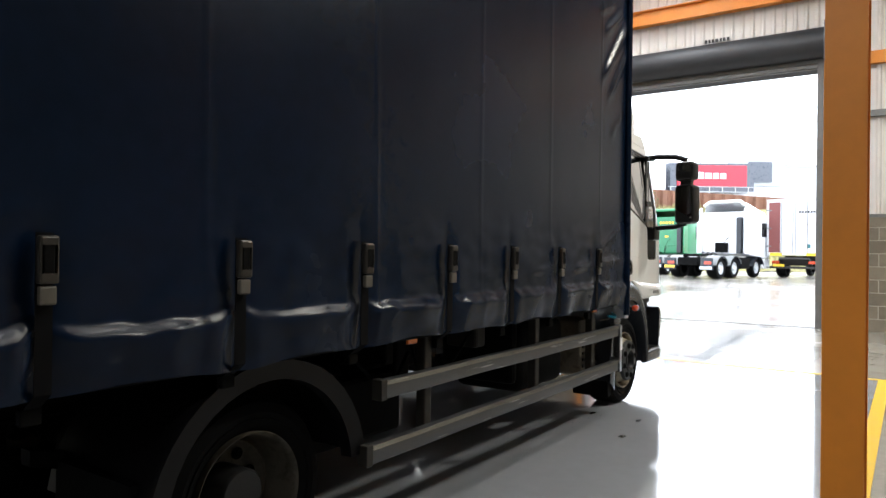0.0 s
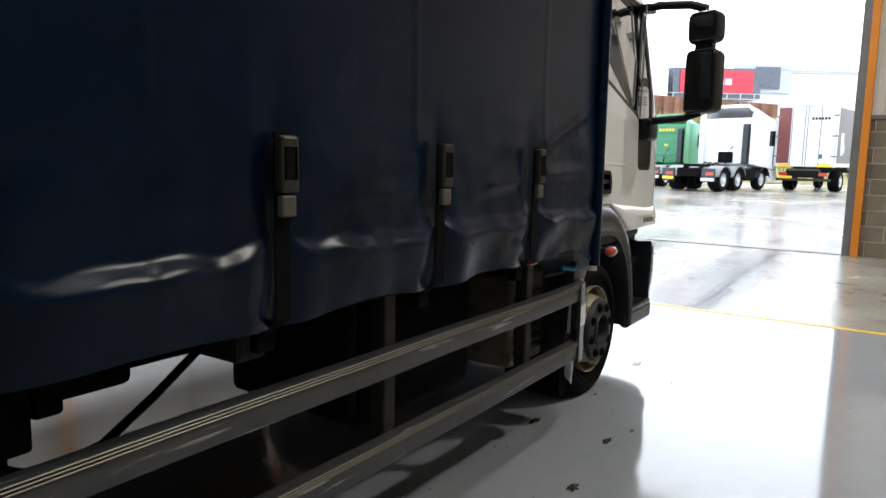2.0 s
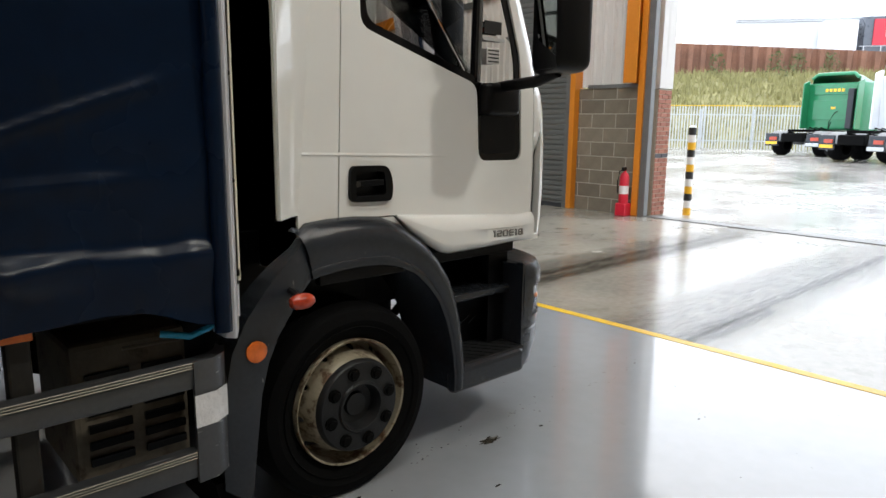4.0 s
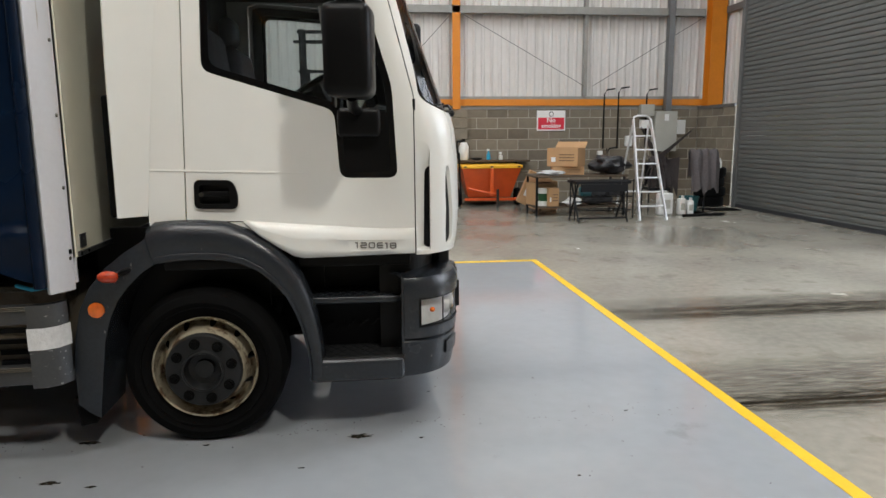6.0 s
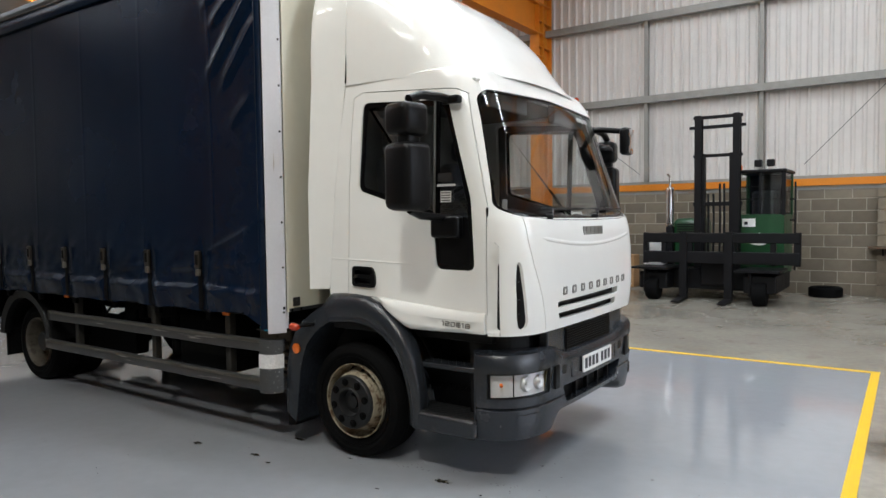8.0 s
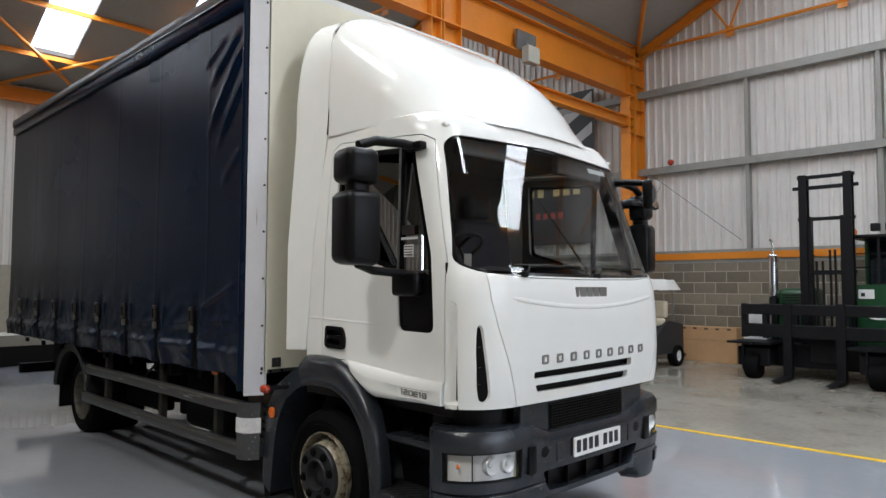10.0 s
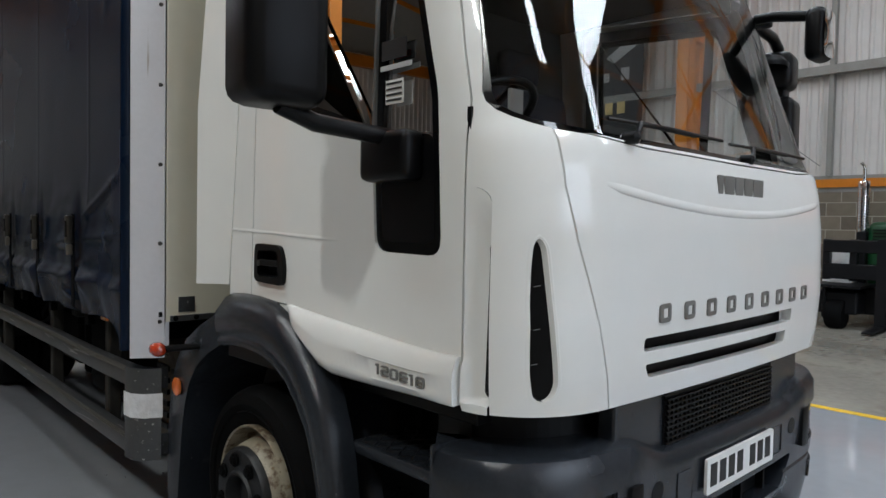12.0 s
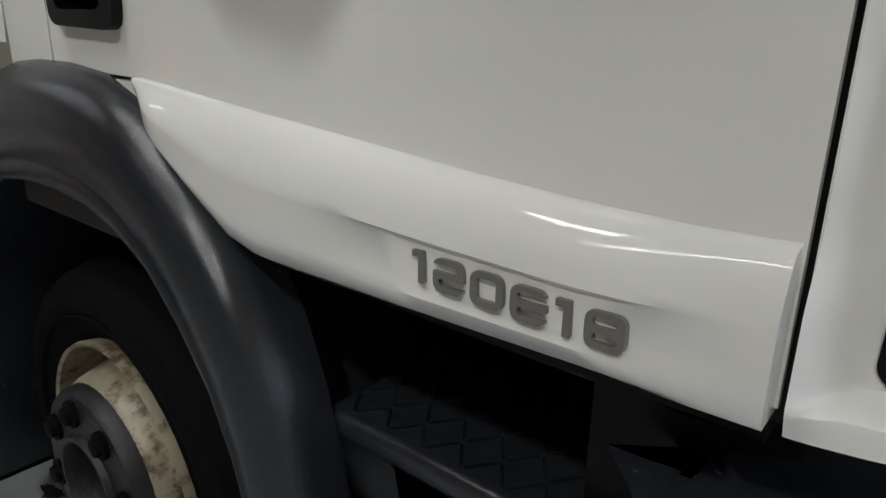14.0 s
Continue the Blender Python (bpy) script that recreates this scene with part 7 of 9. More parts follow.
wheel(-1.40, 0.0, 1, True)
wheel(-1.40, 2 * YC, -1, True)
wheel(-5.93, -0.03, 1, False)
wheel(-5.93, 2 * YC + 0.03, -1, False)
for y, s in ((0.26, 1), (2 * YC - 0.26, -1)):
    w = part("inner_wheel", lathe([(0.25, 0.0), (0.36, -0.01), (0.408, 0.03), (0.41, 0.22), (0.36, 0.26), (0.25, 0.26)], (-5.90, y, 0.408), "y", 40, sign=s), "rubber", lorry, smooth=40)

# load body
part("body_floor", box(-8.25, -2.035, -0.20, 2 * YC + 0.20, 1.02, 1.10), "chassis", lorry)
BX0, BX1 = -8.25, -2.04


CREASES = [
    (-2.74, 1.435, -2.12, 1.665, 0.014, 0.016), (-2.72, 1.352, -2.18, 1.378, 0.010, 0.022), (-3.16, 1.312, -2.80, 1.345, 0.015, 0.022),
    (-2.72, 1.225, -2.55, 1.10, 0.012, 0.022), (-3.84, 1.30, -3.50, 1.335, 0.007, 0.022), (-2.95, 1.10, -2.79, 1.04, 0.010, 0.016),
    (-2.06, 3.42, -2.66, 2.78, 0.030, 0.040), (-2.14, 3.50, -2.62, 3.17, 0.022, 0.034), (-2.05, 3.18, -2.52, 2.66, 0.020, 0.036),
    (-2.36, 3.50, -2.72, 3.33, 0.012, 0.028), (-2.14, 2.62, -2.44, 2.38, 0.010, 0.040)]


def curtain_y(x, z, straps):
    y = -0.232
    d = min(abs(x - sx) for sx in straps)
    ph = min(1.0, d / 0.13)
    bil = math.sin(ph * math.pi / 2)
    low = 1 - smooth(1.25, 1.75, z)
    y -= 0.012 * bil * low
    lz = 0.012 * noise.noise((x * 1.6, 8.0, 0)) + 0.015 * noise.noise((x * 8.0, 2.0, 0)) - 0.050 * bil
    ledge = 1 - smooth(1.200 + lz, 1.258 + lz, z)
    y -= (0.008 + 0.024 * bil) * ledge * (1 - 0.25 * noise.noise((x * 2.2, 3.1, z)) - 0.45 * noise.noise((x * 6.5, 4.4, z * 4.0)))
    y += 0.030 * (1 - smooth(0.97, 1.19, z)) * (0.5 + 0.5 * bil)
    y += 0.012 * noise.noise((x * 1.1, 0.3, z * 0.45))
    y += 0.010 * noise.noise((x * 4.5, 7.7, z * 3.0)) * (low + 0.10)
    y += 0.0055 * noise.noise((x * 9.0, 1.7, z * 13.0)) * low
    # dents close to the straps
    y += 0.007 * math.exp(-(d / 0.05) ** 2) * (1 - smooth(1.35, 1.6, z))
    # creases: each runs from one end to the other and fades out at both
    for x0, z0, x1, z1, amp, w_ in CREASES:
        ex_, ez = x1 - x0, z1 - z0
        q = ((x - x0) * ex_ + (z - z0) * ez) / (ex_ * ex_ + ez * ez)
        if -0.05 < q < 1.05:
            dd = ((x - x0) * ez - (z - z0) * ex_) / math.hypot(ex_, ez)
            y -= amp * math.exp(-(dd / w_) ** 2) * smooth(-0.05, 0.25, q) * (1 - smooth(0.7, 1.05, q))
    # welded seams
    for k in range(7):
        y -= 0.0025 * math.exp(-((x - (-2.63 - 0.92 * k)) / 0.011) ** 2)
    return y


STRAPS = [-2.763 - 0.6835 * k for k in range(8)]
for far_side in (False, True):
    nx_, nz_ = (430, 150) if not far_side else (60, 30)
    rows = []
    for j in range(nz_ + 1):
        t = j / nz_
        row = []
        for i in range(nx_ + 1):
            x = BX0 + (BX1 - BX0) * i / nx_
            sag = 0.985 + 0.03 * noise.noise((x * 1.7, 1.0, 0)) + 0.018 * math.sin((x + 2.763) / 0.6835 * math.pi) ** 2
            sag -= 0.055 * smooth(-2.30, -2.06, x)
            z = sag + (3.70 - sag) * t ** 1.25
            p = (x, curtain_y(x, z, STRAPS), z)
            row.append(mirrored(p) if far_side else p)
        rows.append(row)
    part("side_curtain", loft(rows), "curtain", lorry, "dark navy vinyl side curtain with folds", smooth=60)
for k, x in enumerate(STRAPS):
    yb = -0.27
    sp = part("strap", loft([[(x - 0.024, y, z), (x + 0.024, y, z), (x + 0.024, y + 0.004, z), (x - 0.024, y + 0.004, z)] for y, z in [(min(-0.262, min(curtain_y(x + o_, zz, STRAPS) for o_ in (-0.03, 0.0, 0.03)) - 0.008), zz) for zz in (1.47, 1.40, 1.33, 1.28, 1.25, 1.22, 1.18, 1.12, 1.06, 1.01)] + [(-0.20, 0.965), (-0.18, 0.95)]], close_u=True, caps=True), "strap", lorry, "black tensioning strap")
    bk = carve(box(x - 0.028, x + 0.028, -0.294, -0.264, 1.325, 1.462, 0.008, 2), [box(x - 0.021, x + 0.021, -0.36, -0.278, 1.355, 1.435)])
    part("buckle", bk, "buckle", sp, "worn steel curtain buckle")
    part("buckle_tongue", box(x - 0.016, x + 0.016, -0.292, -0.272, 1.35, 1.45, 0.004), "chassis", sp)
    part("strap_tag", box(x - 0.024, x + 0.024, -0.288, -0.266, 1.266, 1.320, 0.006), "tag", sp, "pale grey strap end")
    part("strap_hook", box(x - 0.03, x + 0.03, -0.20, -0.165, 0.915, 0.965, 0.006), "chassis", sp)
part("curtain_pelmet", box(BX0, BX1, -0.268, -0.20, 3.64, 3.76, 0.015), "curtain", lorry, "black curtain pelmet under the roof rail", smooth=40)
rail = loft([[(x, -0.275, 3.76), (x, -0.28, 3.80), (x, -0.272, 3.845), (x, -0.24, 3.86), (x, -0.20, 3.86), (x, -0.20, 3.76)] for x in (BX0, BX1 + 0.1)], close_u=True, caps=True)
part("roof_rail", rail, "alu", lorry, "silver aluminium roof rail")
part("roof_rail_joint", box(BX0, BX1, -0.279, -0.27, 3.752, 3.765), "seal", lorry)
part("roof_sheet", box(BX0, -1.93, -0.2, 2 * YC + 0.2, 3.80, 3.85), "poly", lorry, "white body roof")
part("roof_rail", box(BX0, BX1, 2 * YC + 0.2, 2 * YC + 0.28, 3.70, 3.86), "alu", lorry)
# front posts and headboard
for s in ((lambda y: y), (lambda y: 2 * YC - y)):
    plan = rounded([(-2.03, -0.222), (-2.004, -0.249), (-1.955, -0.160), (-1.938, -0.125), (-2.03, -0.125)], 0.008, 3)
    po = part("corner_post", prism([(x, s(y)) for x, y in plan], "z", 0.868, 3.86), "post", lorry, "white painted corner post", smooth=40)
    part("curtain_pole", tube([(-2.046, s(-0.247), 0.900), (-2.046, s(-0.247), 3.66)], 0.027, 12), "curtain", lorry, "navy curtain end rolled round its pole", smooth=60)
    a, c = sorted((s(-0.125), s(-0.112)))
    part("post_flange", box(-1.955, -1.932, a, c, 0.90, 3.84), "post", po)
    for k in range(9):
        part("rivet", lathe([(0.010, 0.0), (0.007, 0.006), (0.0, 0.007)], (-1.949, s(-0.143), 1.02 + 0.33 * k), "x", 8), "buckle", po)
    part("latch", box(-1.95, -1.938, *sorted((s(-0.150), s(-0.136))), 1.040, 1.062, 0.003), "black", po)
part("headboard", box(-1.96, -1.925, -0.125, 2 * YC + 0.125, 1.02, 3.80), "cream", lorry, "cream front bulkhead panel")
part("headboard_edge", box(-1.925, -1.915, -0.11, 2 * YC + 0.11, 1.02, 1.045), "alu", lorry)
part("data_plate", box(-1.925, -1.921, -0.075, -0.005, 1.058, 1.123), "alu", lorry, "small grey data plate")
for y in (-0.09, 0.0):
    part("bolt", lathe([(0.012, 0), (0.0, 0.006)], (-1.915, y, 1.033), "x", 8), "chassis", lorry)
part("tailboard", box(-8.30, -8.25, -0.22, 2 * YC + 0.22, 1.0, 3.84, 0.01), "cream", lorry, "rear doors")

# side guard
for far_side in (False, True):
    f = mirrored if far_side else (lambda p: p)
    for z0, z1, xr in ((0.722, 0.812, -5.27), (0.430, 0.522, -5.37)):
        rows = []
        xs_ = [xr + (-2.13 - xr) * k / 26 for k in range(27)]
        path = [(x, -0.205 + 0.006 * noise.noise((x * 1.3, z0, 0)), 0.006 * noise.noise((x * 1.7, 5 + z0, 2))) for x in xs_] + [(-2.07, -0.195, 0), (-2.03, -0.165, 0), (-2.005, -0.12, 0)]
        for x, y, dz in path:
            sec = [(0.035, z1), (-0.004, z1), (-0.010, z1 - 0.003), (-0.010, z1 - 0.006), (-0.005, z1 - 0.008), (-0.011, z1 - 0.011), (-0.011, z1 - 0.014), (-0.006, z1 - 0.016), (-0.012, z1 - 0.019), (-0.012, z1 - 0.022), (-0.006, z1 - 0.025), (-0.008, z1 - 0.03), (-0.008, z0 + 0.014), (-0.006, z0 + 0.004), (0.002, z0), (0.035, z0)]
            row = [f((x, y + o, z + dz)) for o, z in sec]
            rows.append(row)
        part("guard_rail", loft(rows, close_u=True, caps=True), "alu", lorry, "dented aluminium side guard rail", smooth=30)
        # thin paler strips paint the highlights along the rail's ridges
        for q in range(3):
            part("rail_ridge", tube([f((x, y - 0.0105 - 0.001 * q, z1 + dz - 0.0045 - 0.008 * q)) for x, y, dz in path[:-2]], 0.0024, 5), "ridge", lorry)
        part("rail_cap", box(xr - 0.04, xr + 0.005, *sorted((f((0, -0.212, 0))[1], f((0, -0.15, 0))[1])), z0 - 0.006, z1 + 0.004, 0.004), "grimy", lorry)
    rows = [[f(p) for p in ((-2.135, -0.222, z), (-2.07, -0.216, z), (-2.02, -0.182, z), (-1.992, -0.12, z), (-2.002, -0.115, z), (-2.03, -0.17, z), (-2.075, -0.20, z), (-2.135, -0.205, z))] for z in (0.415, 0.43, 0.6, 0.80, 0.812)]
    fb = part("guard_bracket", loft(rows, close_u=True, caps=True), "alu", lorry, "curved aluminium end bracket", smooth=35)
    rows = [[f(p) for p in ((-2.138, -0.226, z), (-2.068, -0.221, z), (-2.016, -0.185, z), (-1.986, -0.116, z))] for z in (0.600, 0.615, 0.64, 0.665, 0.69, 0.705)]
    part("tape_wrap", loft(rows), "tape", fb, "white tape wrapped round the bracket", smooth=60)
    for x in (-4.86, -3.575, -2.575):
        part("guard_hanger", box(x - 0.03, x + 0.03, *sorted((f((0, -0.16, 0))[1], f((0, -0.10, 0))[1])), 0.44, 1.03, 0.008), "grimy", lorry, "grimy steel guard hanger")
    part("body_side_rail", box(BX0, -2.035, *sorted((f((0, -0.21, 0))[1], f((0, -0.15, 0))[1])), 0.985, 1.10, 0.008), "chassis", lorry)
part("air_line", tube([(-2.20, -0.14, 0.895), (-2.12, -0.17, 0.88), (-2.05, -0.15, 0.89), (-2.0, -0.1, 0.90)], 0.011, 8), "cyan", lorry, "cyan plastic air line", smooth=60)
part("air_line", tube([(-2.30, -0.10, 0.86), (-2.15, -0.13, 0.865), (-2.02, -0.08, 0.86)], 0.006, 6), "tag", lorry)
part("side_marker", box(-2.62, -2.54, -0.175, -0.16, 0.955, 0.985, 0.004), "amber", lorry, "orange side marker")
part("side_marker", box(-5.06, -4.98, -0.175, -0.16, 0.955, 0.985, 0.004), "amber", lorry)

# chassis
def lump_box(x, y, z):
    """A small cluster of valves with pipe stubs."""
    b_ = box(x - 0.07, x + 0.06, y - 0.06, y + 0.06, z, z + 0.25, 0.015)
    box(x + 0.07, x + 0.15, y - 0.04, y + 0.05, z + 0.07, z + 0.25, 0.015, bm=b_)
    box(x - 0.16, x - 0.08, y - 0.05, y + 0.04, z + 0.10, z + 0.25, 0.012, bm=b_)
    box(x - 0.02, x + 0.01, y - 0.03, y + 0.02, z - 0.05, z + 0.03, 0.006, bm=b_)
    return b_


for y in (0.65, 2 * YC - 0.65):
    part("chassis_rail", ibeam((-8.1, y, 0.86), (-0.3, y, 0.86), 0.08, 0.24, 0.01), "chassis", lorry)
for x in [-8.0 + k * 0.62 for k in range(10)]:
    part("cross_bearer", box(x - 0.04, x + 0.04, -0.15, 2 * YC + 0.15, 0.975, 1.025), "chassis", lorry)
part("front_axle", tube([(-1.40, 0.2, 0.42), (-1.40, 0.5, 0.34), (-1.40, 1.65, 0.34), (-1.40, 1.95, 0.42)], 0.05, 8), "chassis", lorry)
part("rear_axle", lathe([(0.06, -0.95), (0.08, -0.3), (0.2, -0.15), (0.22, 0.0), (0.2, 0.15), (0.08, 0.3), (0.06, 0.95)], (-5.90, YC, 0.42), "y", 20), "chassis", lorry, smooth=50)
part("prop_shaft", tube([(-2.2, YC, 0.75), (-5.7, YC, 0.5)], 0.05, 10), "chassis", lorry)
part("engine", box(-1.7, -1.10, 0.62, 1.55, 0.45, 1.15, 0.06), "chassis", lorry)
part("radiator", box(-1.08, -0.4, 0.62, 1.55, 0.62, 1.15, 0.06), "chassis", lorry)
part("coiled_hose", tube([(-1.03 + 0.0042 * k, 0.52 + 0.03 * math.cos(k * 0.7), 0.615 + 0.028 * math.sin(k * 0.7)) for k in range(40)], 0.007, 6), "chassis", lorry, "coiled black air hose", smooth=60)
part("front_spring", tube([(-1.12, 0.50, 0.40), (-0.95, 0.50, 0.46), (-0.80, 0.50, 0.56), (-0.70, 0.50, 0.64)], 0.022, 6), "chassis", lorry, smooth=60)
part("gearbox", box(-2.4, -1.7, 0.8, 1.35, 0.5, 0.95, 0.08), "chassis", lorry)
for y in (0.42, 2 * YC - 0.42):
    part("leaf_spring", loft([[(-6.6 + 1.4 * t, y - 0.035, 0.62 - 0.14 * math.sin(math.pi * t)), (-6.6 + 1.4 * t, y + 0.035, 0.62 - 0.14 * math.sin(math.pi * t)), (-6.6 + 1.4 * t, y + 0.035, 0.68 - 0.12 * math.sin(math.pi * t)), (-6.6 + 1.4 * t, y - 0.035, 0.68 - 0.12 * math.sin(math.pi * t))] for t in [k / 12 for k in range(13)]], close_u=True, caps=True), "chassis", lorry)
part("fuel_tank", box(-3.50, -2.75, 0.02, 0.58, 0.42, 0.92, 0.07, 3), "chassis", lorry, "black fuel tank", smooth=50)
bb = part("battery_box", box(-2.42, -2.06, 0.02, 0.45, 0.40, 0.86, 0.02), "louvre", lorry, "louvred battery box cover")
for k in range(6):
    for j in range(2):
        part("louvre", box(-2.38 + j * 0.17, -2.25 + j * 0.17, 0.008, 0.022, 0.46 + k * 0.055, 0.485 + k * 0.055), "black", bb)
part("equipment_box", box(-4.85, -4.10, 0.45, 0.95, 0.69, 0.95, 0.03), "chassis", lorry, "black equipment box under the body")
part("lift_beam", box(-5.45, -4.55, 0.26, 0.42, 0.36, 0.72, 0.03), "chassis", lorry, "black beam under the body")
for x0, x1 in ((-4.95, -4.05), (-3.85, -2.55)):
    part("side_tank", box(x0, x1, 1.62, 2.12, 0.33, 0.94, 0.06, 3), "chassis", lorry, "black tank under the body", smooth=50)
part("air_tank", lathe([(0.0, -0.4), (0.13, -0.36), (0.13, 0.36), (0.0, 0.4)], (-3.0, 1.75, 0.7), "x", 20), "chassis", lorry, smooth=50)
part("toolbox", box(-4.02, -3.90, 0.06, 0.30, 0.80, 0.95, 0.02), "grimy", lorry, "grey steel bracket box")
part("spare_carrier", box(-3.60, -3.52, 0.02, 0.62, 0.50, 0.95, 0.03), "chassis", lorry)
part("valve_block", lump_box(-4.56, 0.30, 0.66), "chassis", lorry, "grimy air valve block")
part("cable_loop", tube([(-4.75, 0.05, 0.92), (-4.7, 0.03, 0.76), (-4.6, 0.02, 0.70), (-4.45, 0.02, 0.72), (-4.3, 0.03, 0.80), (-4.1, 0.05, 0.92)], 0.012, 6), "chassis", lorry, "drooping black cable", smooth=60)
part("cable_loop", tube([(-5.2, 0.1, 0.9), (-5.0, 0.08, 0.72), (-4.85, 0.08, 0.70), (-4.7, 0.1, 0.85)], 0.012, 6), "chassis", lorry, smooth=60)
# rear mudguards and tail
for s in ((lambda y: y), (lambda y: 2 * YC - y)):
    rows = []
    for k in range(19):
        a = math.radians(6 + 168 * k / 18)
        c, d = math.cos(a), math.sin(a)
        rows.append([(-5.93 + r_ * c, s(y), 0.43 + r_ * d) for r_, y in ((0.47, -0.10), (0.475, -0.16), (0.555, -0.17), (0.565, -0.15), (0.565, 0.48), (0.545, 0.48), (0.545, -0.12))])
    part("rear_mudguard", loft(rows, close_u=True, caps=True), "black", lorry, "black plastic rear mudguard", smooth=40)
part("rear_flap", box(-6.50, -6.47, -0.10, 0.4, 0.22, 0.62), "rubber", lorry)
part("rear_bumper", box(-8.25, -8.15, -0.1, 2 * YC + 0.1, 0.45, 0.58, 0.01), "chassis", lorry)
part("tail_frame", box(-8.2, -7.6, 0.3, 2 * YC - 0.3, 0.55, 1.0, 0.02), "chassis", lorry)

# ---- things along the back wall ----
fk = thing("sideloading_forklift", (-1.45, 10.8, 0), "green and black four-way forklift parked facing the hall", "forklift")
for x in (-1.70, -0.98):
    part("mast_upright", ibeam((x, 10.72, 0.25), (x, 10.72, 3.66), 0.13, 0.18, 0.025, up=(0, 1, 0)), "forkblack", fk)
    part("inner_upright", box(x + (0.07 if x < -1.3 else -0.13), x + (0.13 if x < -1.3 else -0.07), 10.66, 10.78, 0.3, 2.9), "forkblack", fk)
for z, d in ((3.62, 0.06), (3.42, 0.05), (2.86, 0.06), (1.9, 0.08)):
    part("mast_tie", box(-1.80, -0.88, 10.68, 10.76, z - d / 2, z + d / 2, 0.006, 1), "forkblack", fk)
part("mast_tie", box(-1.88, -0.82, 10.69, 10.75, 3.40, 3.46, 0.006, 1), "forkblack", fk)
for x in (-1.52, -1.42, -1.30, -1.22):
    part("lift_hose", tube([(x, 10.74, 0.6), (x + 0.01, 10.73, 1.6), (x, 10.74, 2.1 + 0.2 * (x > -1.35))], 0.022, 6), "forkblack", fk)
for z0, z1 in ((1.14, 1.33), (0.74, 0.97)):
    part("carriage_bar", box(-2.66, 0.20, 10.20, 10.32, z0, z1, 0.012, 1), "forkblack", fk, "long black load carriage bar")
for x in (-2.62, -2.25, -1.75, -0.95, -0.25, 0.16):
    part("carriage_post", box(x - 0.05, x + 0.05, 10.22, 10.34, 0.72, 1.34, 0.01, 1), "forkblack", fk)
for x in (-1.86, -1.02):
    part("fork", prism([(10.30, 1.35), (10.18, 1.35), (10.16, 0.08), (9.55, 0.05), (9.55, 0.03), (10.30, 0.03)], "x", x - 0.07, x + 0.07), "forkblack", fk, "worn steel fork")
for x, y in ((-2.42, 10.15), (-0.42, 9.98)):
    og = part("outrigger", box(x - 0.28, x + 0.28, y - 0.05, 11.6, 0.22, 0.56, 0.03), "forkblack", fk)
    part("outrigger_deck", prism(rounded([(x - 0.42, y - 0.22), (x + 0.36, y - 0.22), (x + 0.36, y + 0.75), (x - 0.32, y + 0.75)], 0.04), "z", 0.62, 0.66), "forkblack", og)
    part("load_wheel", lathe([(0.02, -0.12), (0.2, -0.12), (0.22, -0.09), (0.22, 0.09), (0.2, 0.12), (0.02, 0.12)], (x, y - 0.02, 0.22), "x", 26), "rubber", og, smooth=40)
    part("wheel_fork", box(x - 0.19, x - 0.14, y - 0.1, y + 0.2, 0.15, 0.62, 0.02), "forkblack", og)
cabp = part("operator_cab", prism(rounded([(-1.0, 0.5), (-0.15, 0.5), (-0.15, 1.68), (-1.0, 1.68)], 0.04), "y", 10.85, 11.9), "forkgreen", fk, "green operator cab")
for x in (-0.98, -0.17):
    for y in (10.88, 11.87):
        part("cab_pillar", box(x - 0.035, x + 0.035, y - 0.035, y + 0.035, 1.66, 2.5, 0.008, 1), "forkblack" if y < 11 else "forkgreen", cabp)
part("cab_roof", box(-1.04, -0.11, 10.8, 11.95, 2.49, 2.55, 0.02), "forkblack", cabp)
for z in (1.98, 2.22):
    part("guard_bar", box(-0.96, -0.18, 10.852, 10.866, z - 0.012, z + 0.012), "forkblack", cabp)
part("guard_bar", box(-0.60, -0.56, 10.850, 10.864, 1.68, 2.49), "forkblack", cabp)
for k in range(4):
    part("ladder_rung", box(-0.08, 0.02, 11.0, 11.03, 0.75 + 0.4 * k, 0.78 + 0.4 * k), "forkblack", cabp)
part("ladder_rail", box(0.0, 0.03, 10.98, 11.03, 0.6, 2.3, 0.006, 1), "forkblack", cabp)
part("cab_glass", box(-0.94, -0.2, 10.865, 10.875, 1.7, 2.47), "glass", cabp)
part("cab_glass", box(-0.165, -0.155, 10.93, 11.83, 1.7, 2.47), "glass", cabp)
part("cab_seat", box(-0.8, -0.35, 11.2, 11.6, 1.4, 2.15, 0.08, 3), "seat", cabp)
part("cab_back", box(-0.98, -0.18, 11.86, 11.9, 1.66, 2.5), "forkblack", cabp)
for x in (-0.62, -0.40):
    part("work_lamp", box(x - 0.07, x + 0.07, 10.82, 10.94, 2.60, 2.74, 0.02), "forkblack", fk, "black roof work lamp")
part("beacon", lathe([(0.05, 0.0), (0.05, 0.08), (0.03, 0.12), (0.0, 0.125)], (-0.98, 11.0, 2.55), "z", 14), "amber", fk, "orange warning beacon", smooth=50)
part("data_label", box(-0.90, -0.66, 10.843, 10.852, 1.44, 1.60), "signwhite", cabp, "white paper label")
part("data_label", box(-0.86, -0.80, 10.840, 10.845, 1.48, 1.54), "ink", cabp)
part("maker_oval", prism([(-0.60 + 0.22 * math.cos(a), 1.20 + 0.12 * math.sin(a)) for a in [2 * math.pi * k / 24 for k in range(24)]], "y", 10.84, 10.852), "signwhite", cabp, "white oval maker's mark")
part("maker_band", box(-0.78, -0.42, 10.836, 10.842, 1.17, 1.225), "ink", cabp)
part("engine_hood", box(-2.3, -1.72, 11.0, 12.0, 0.6, 1.62, 0.12, 3), "forkgreen", fk, "green engine cover", smooth=50)
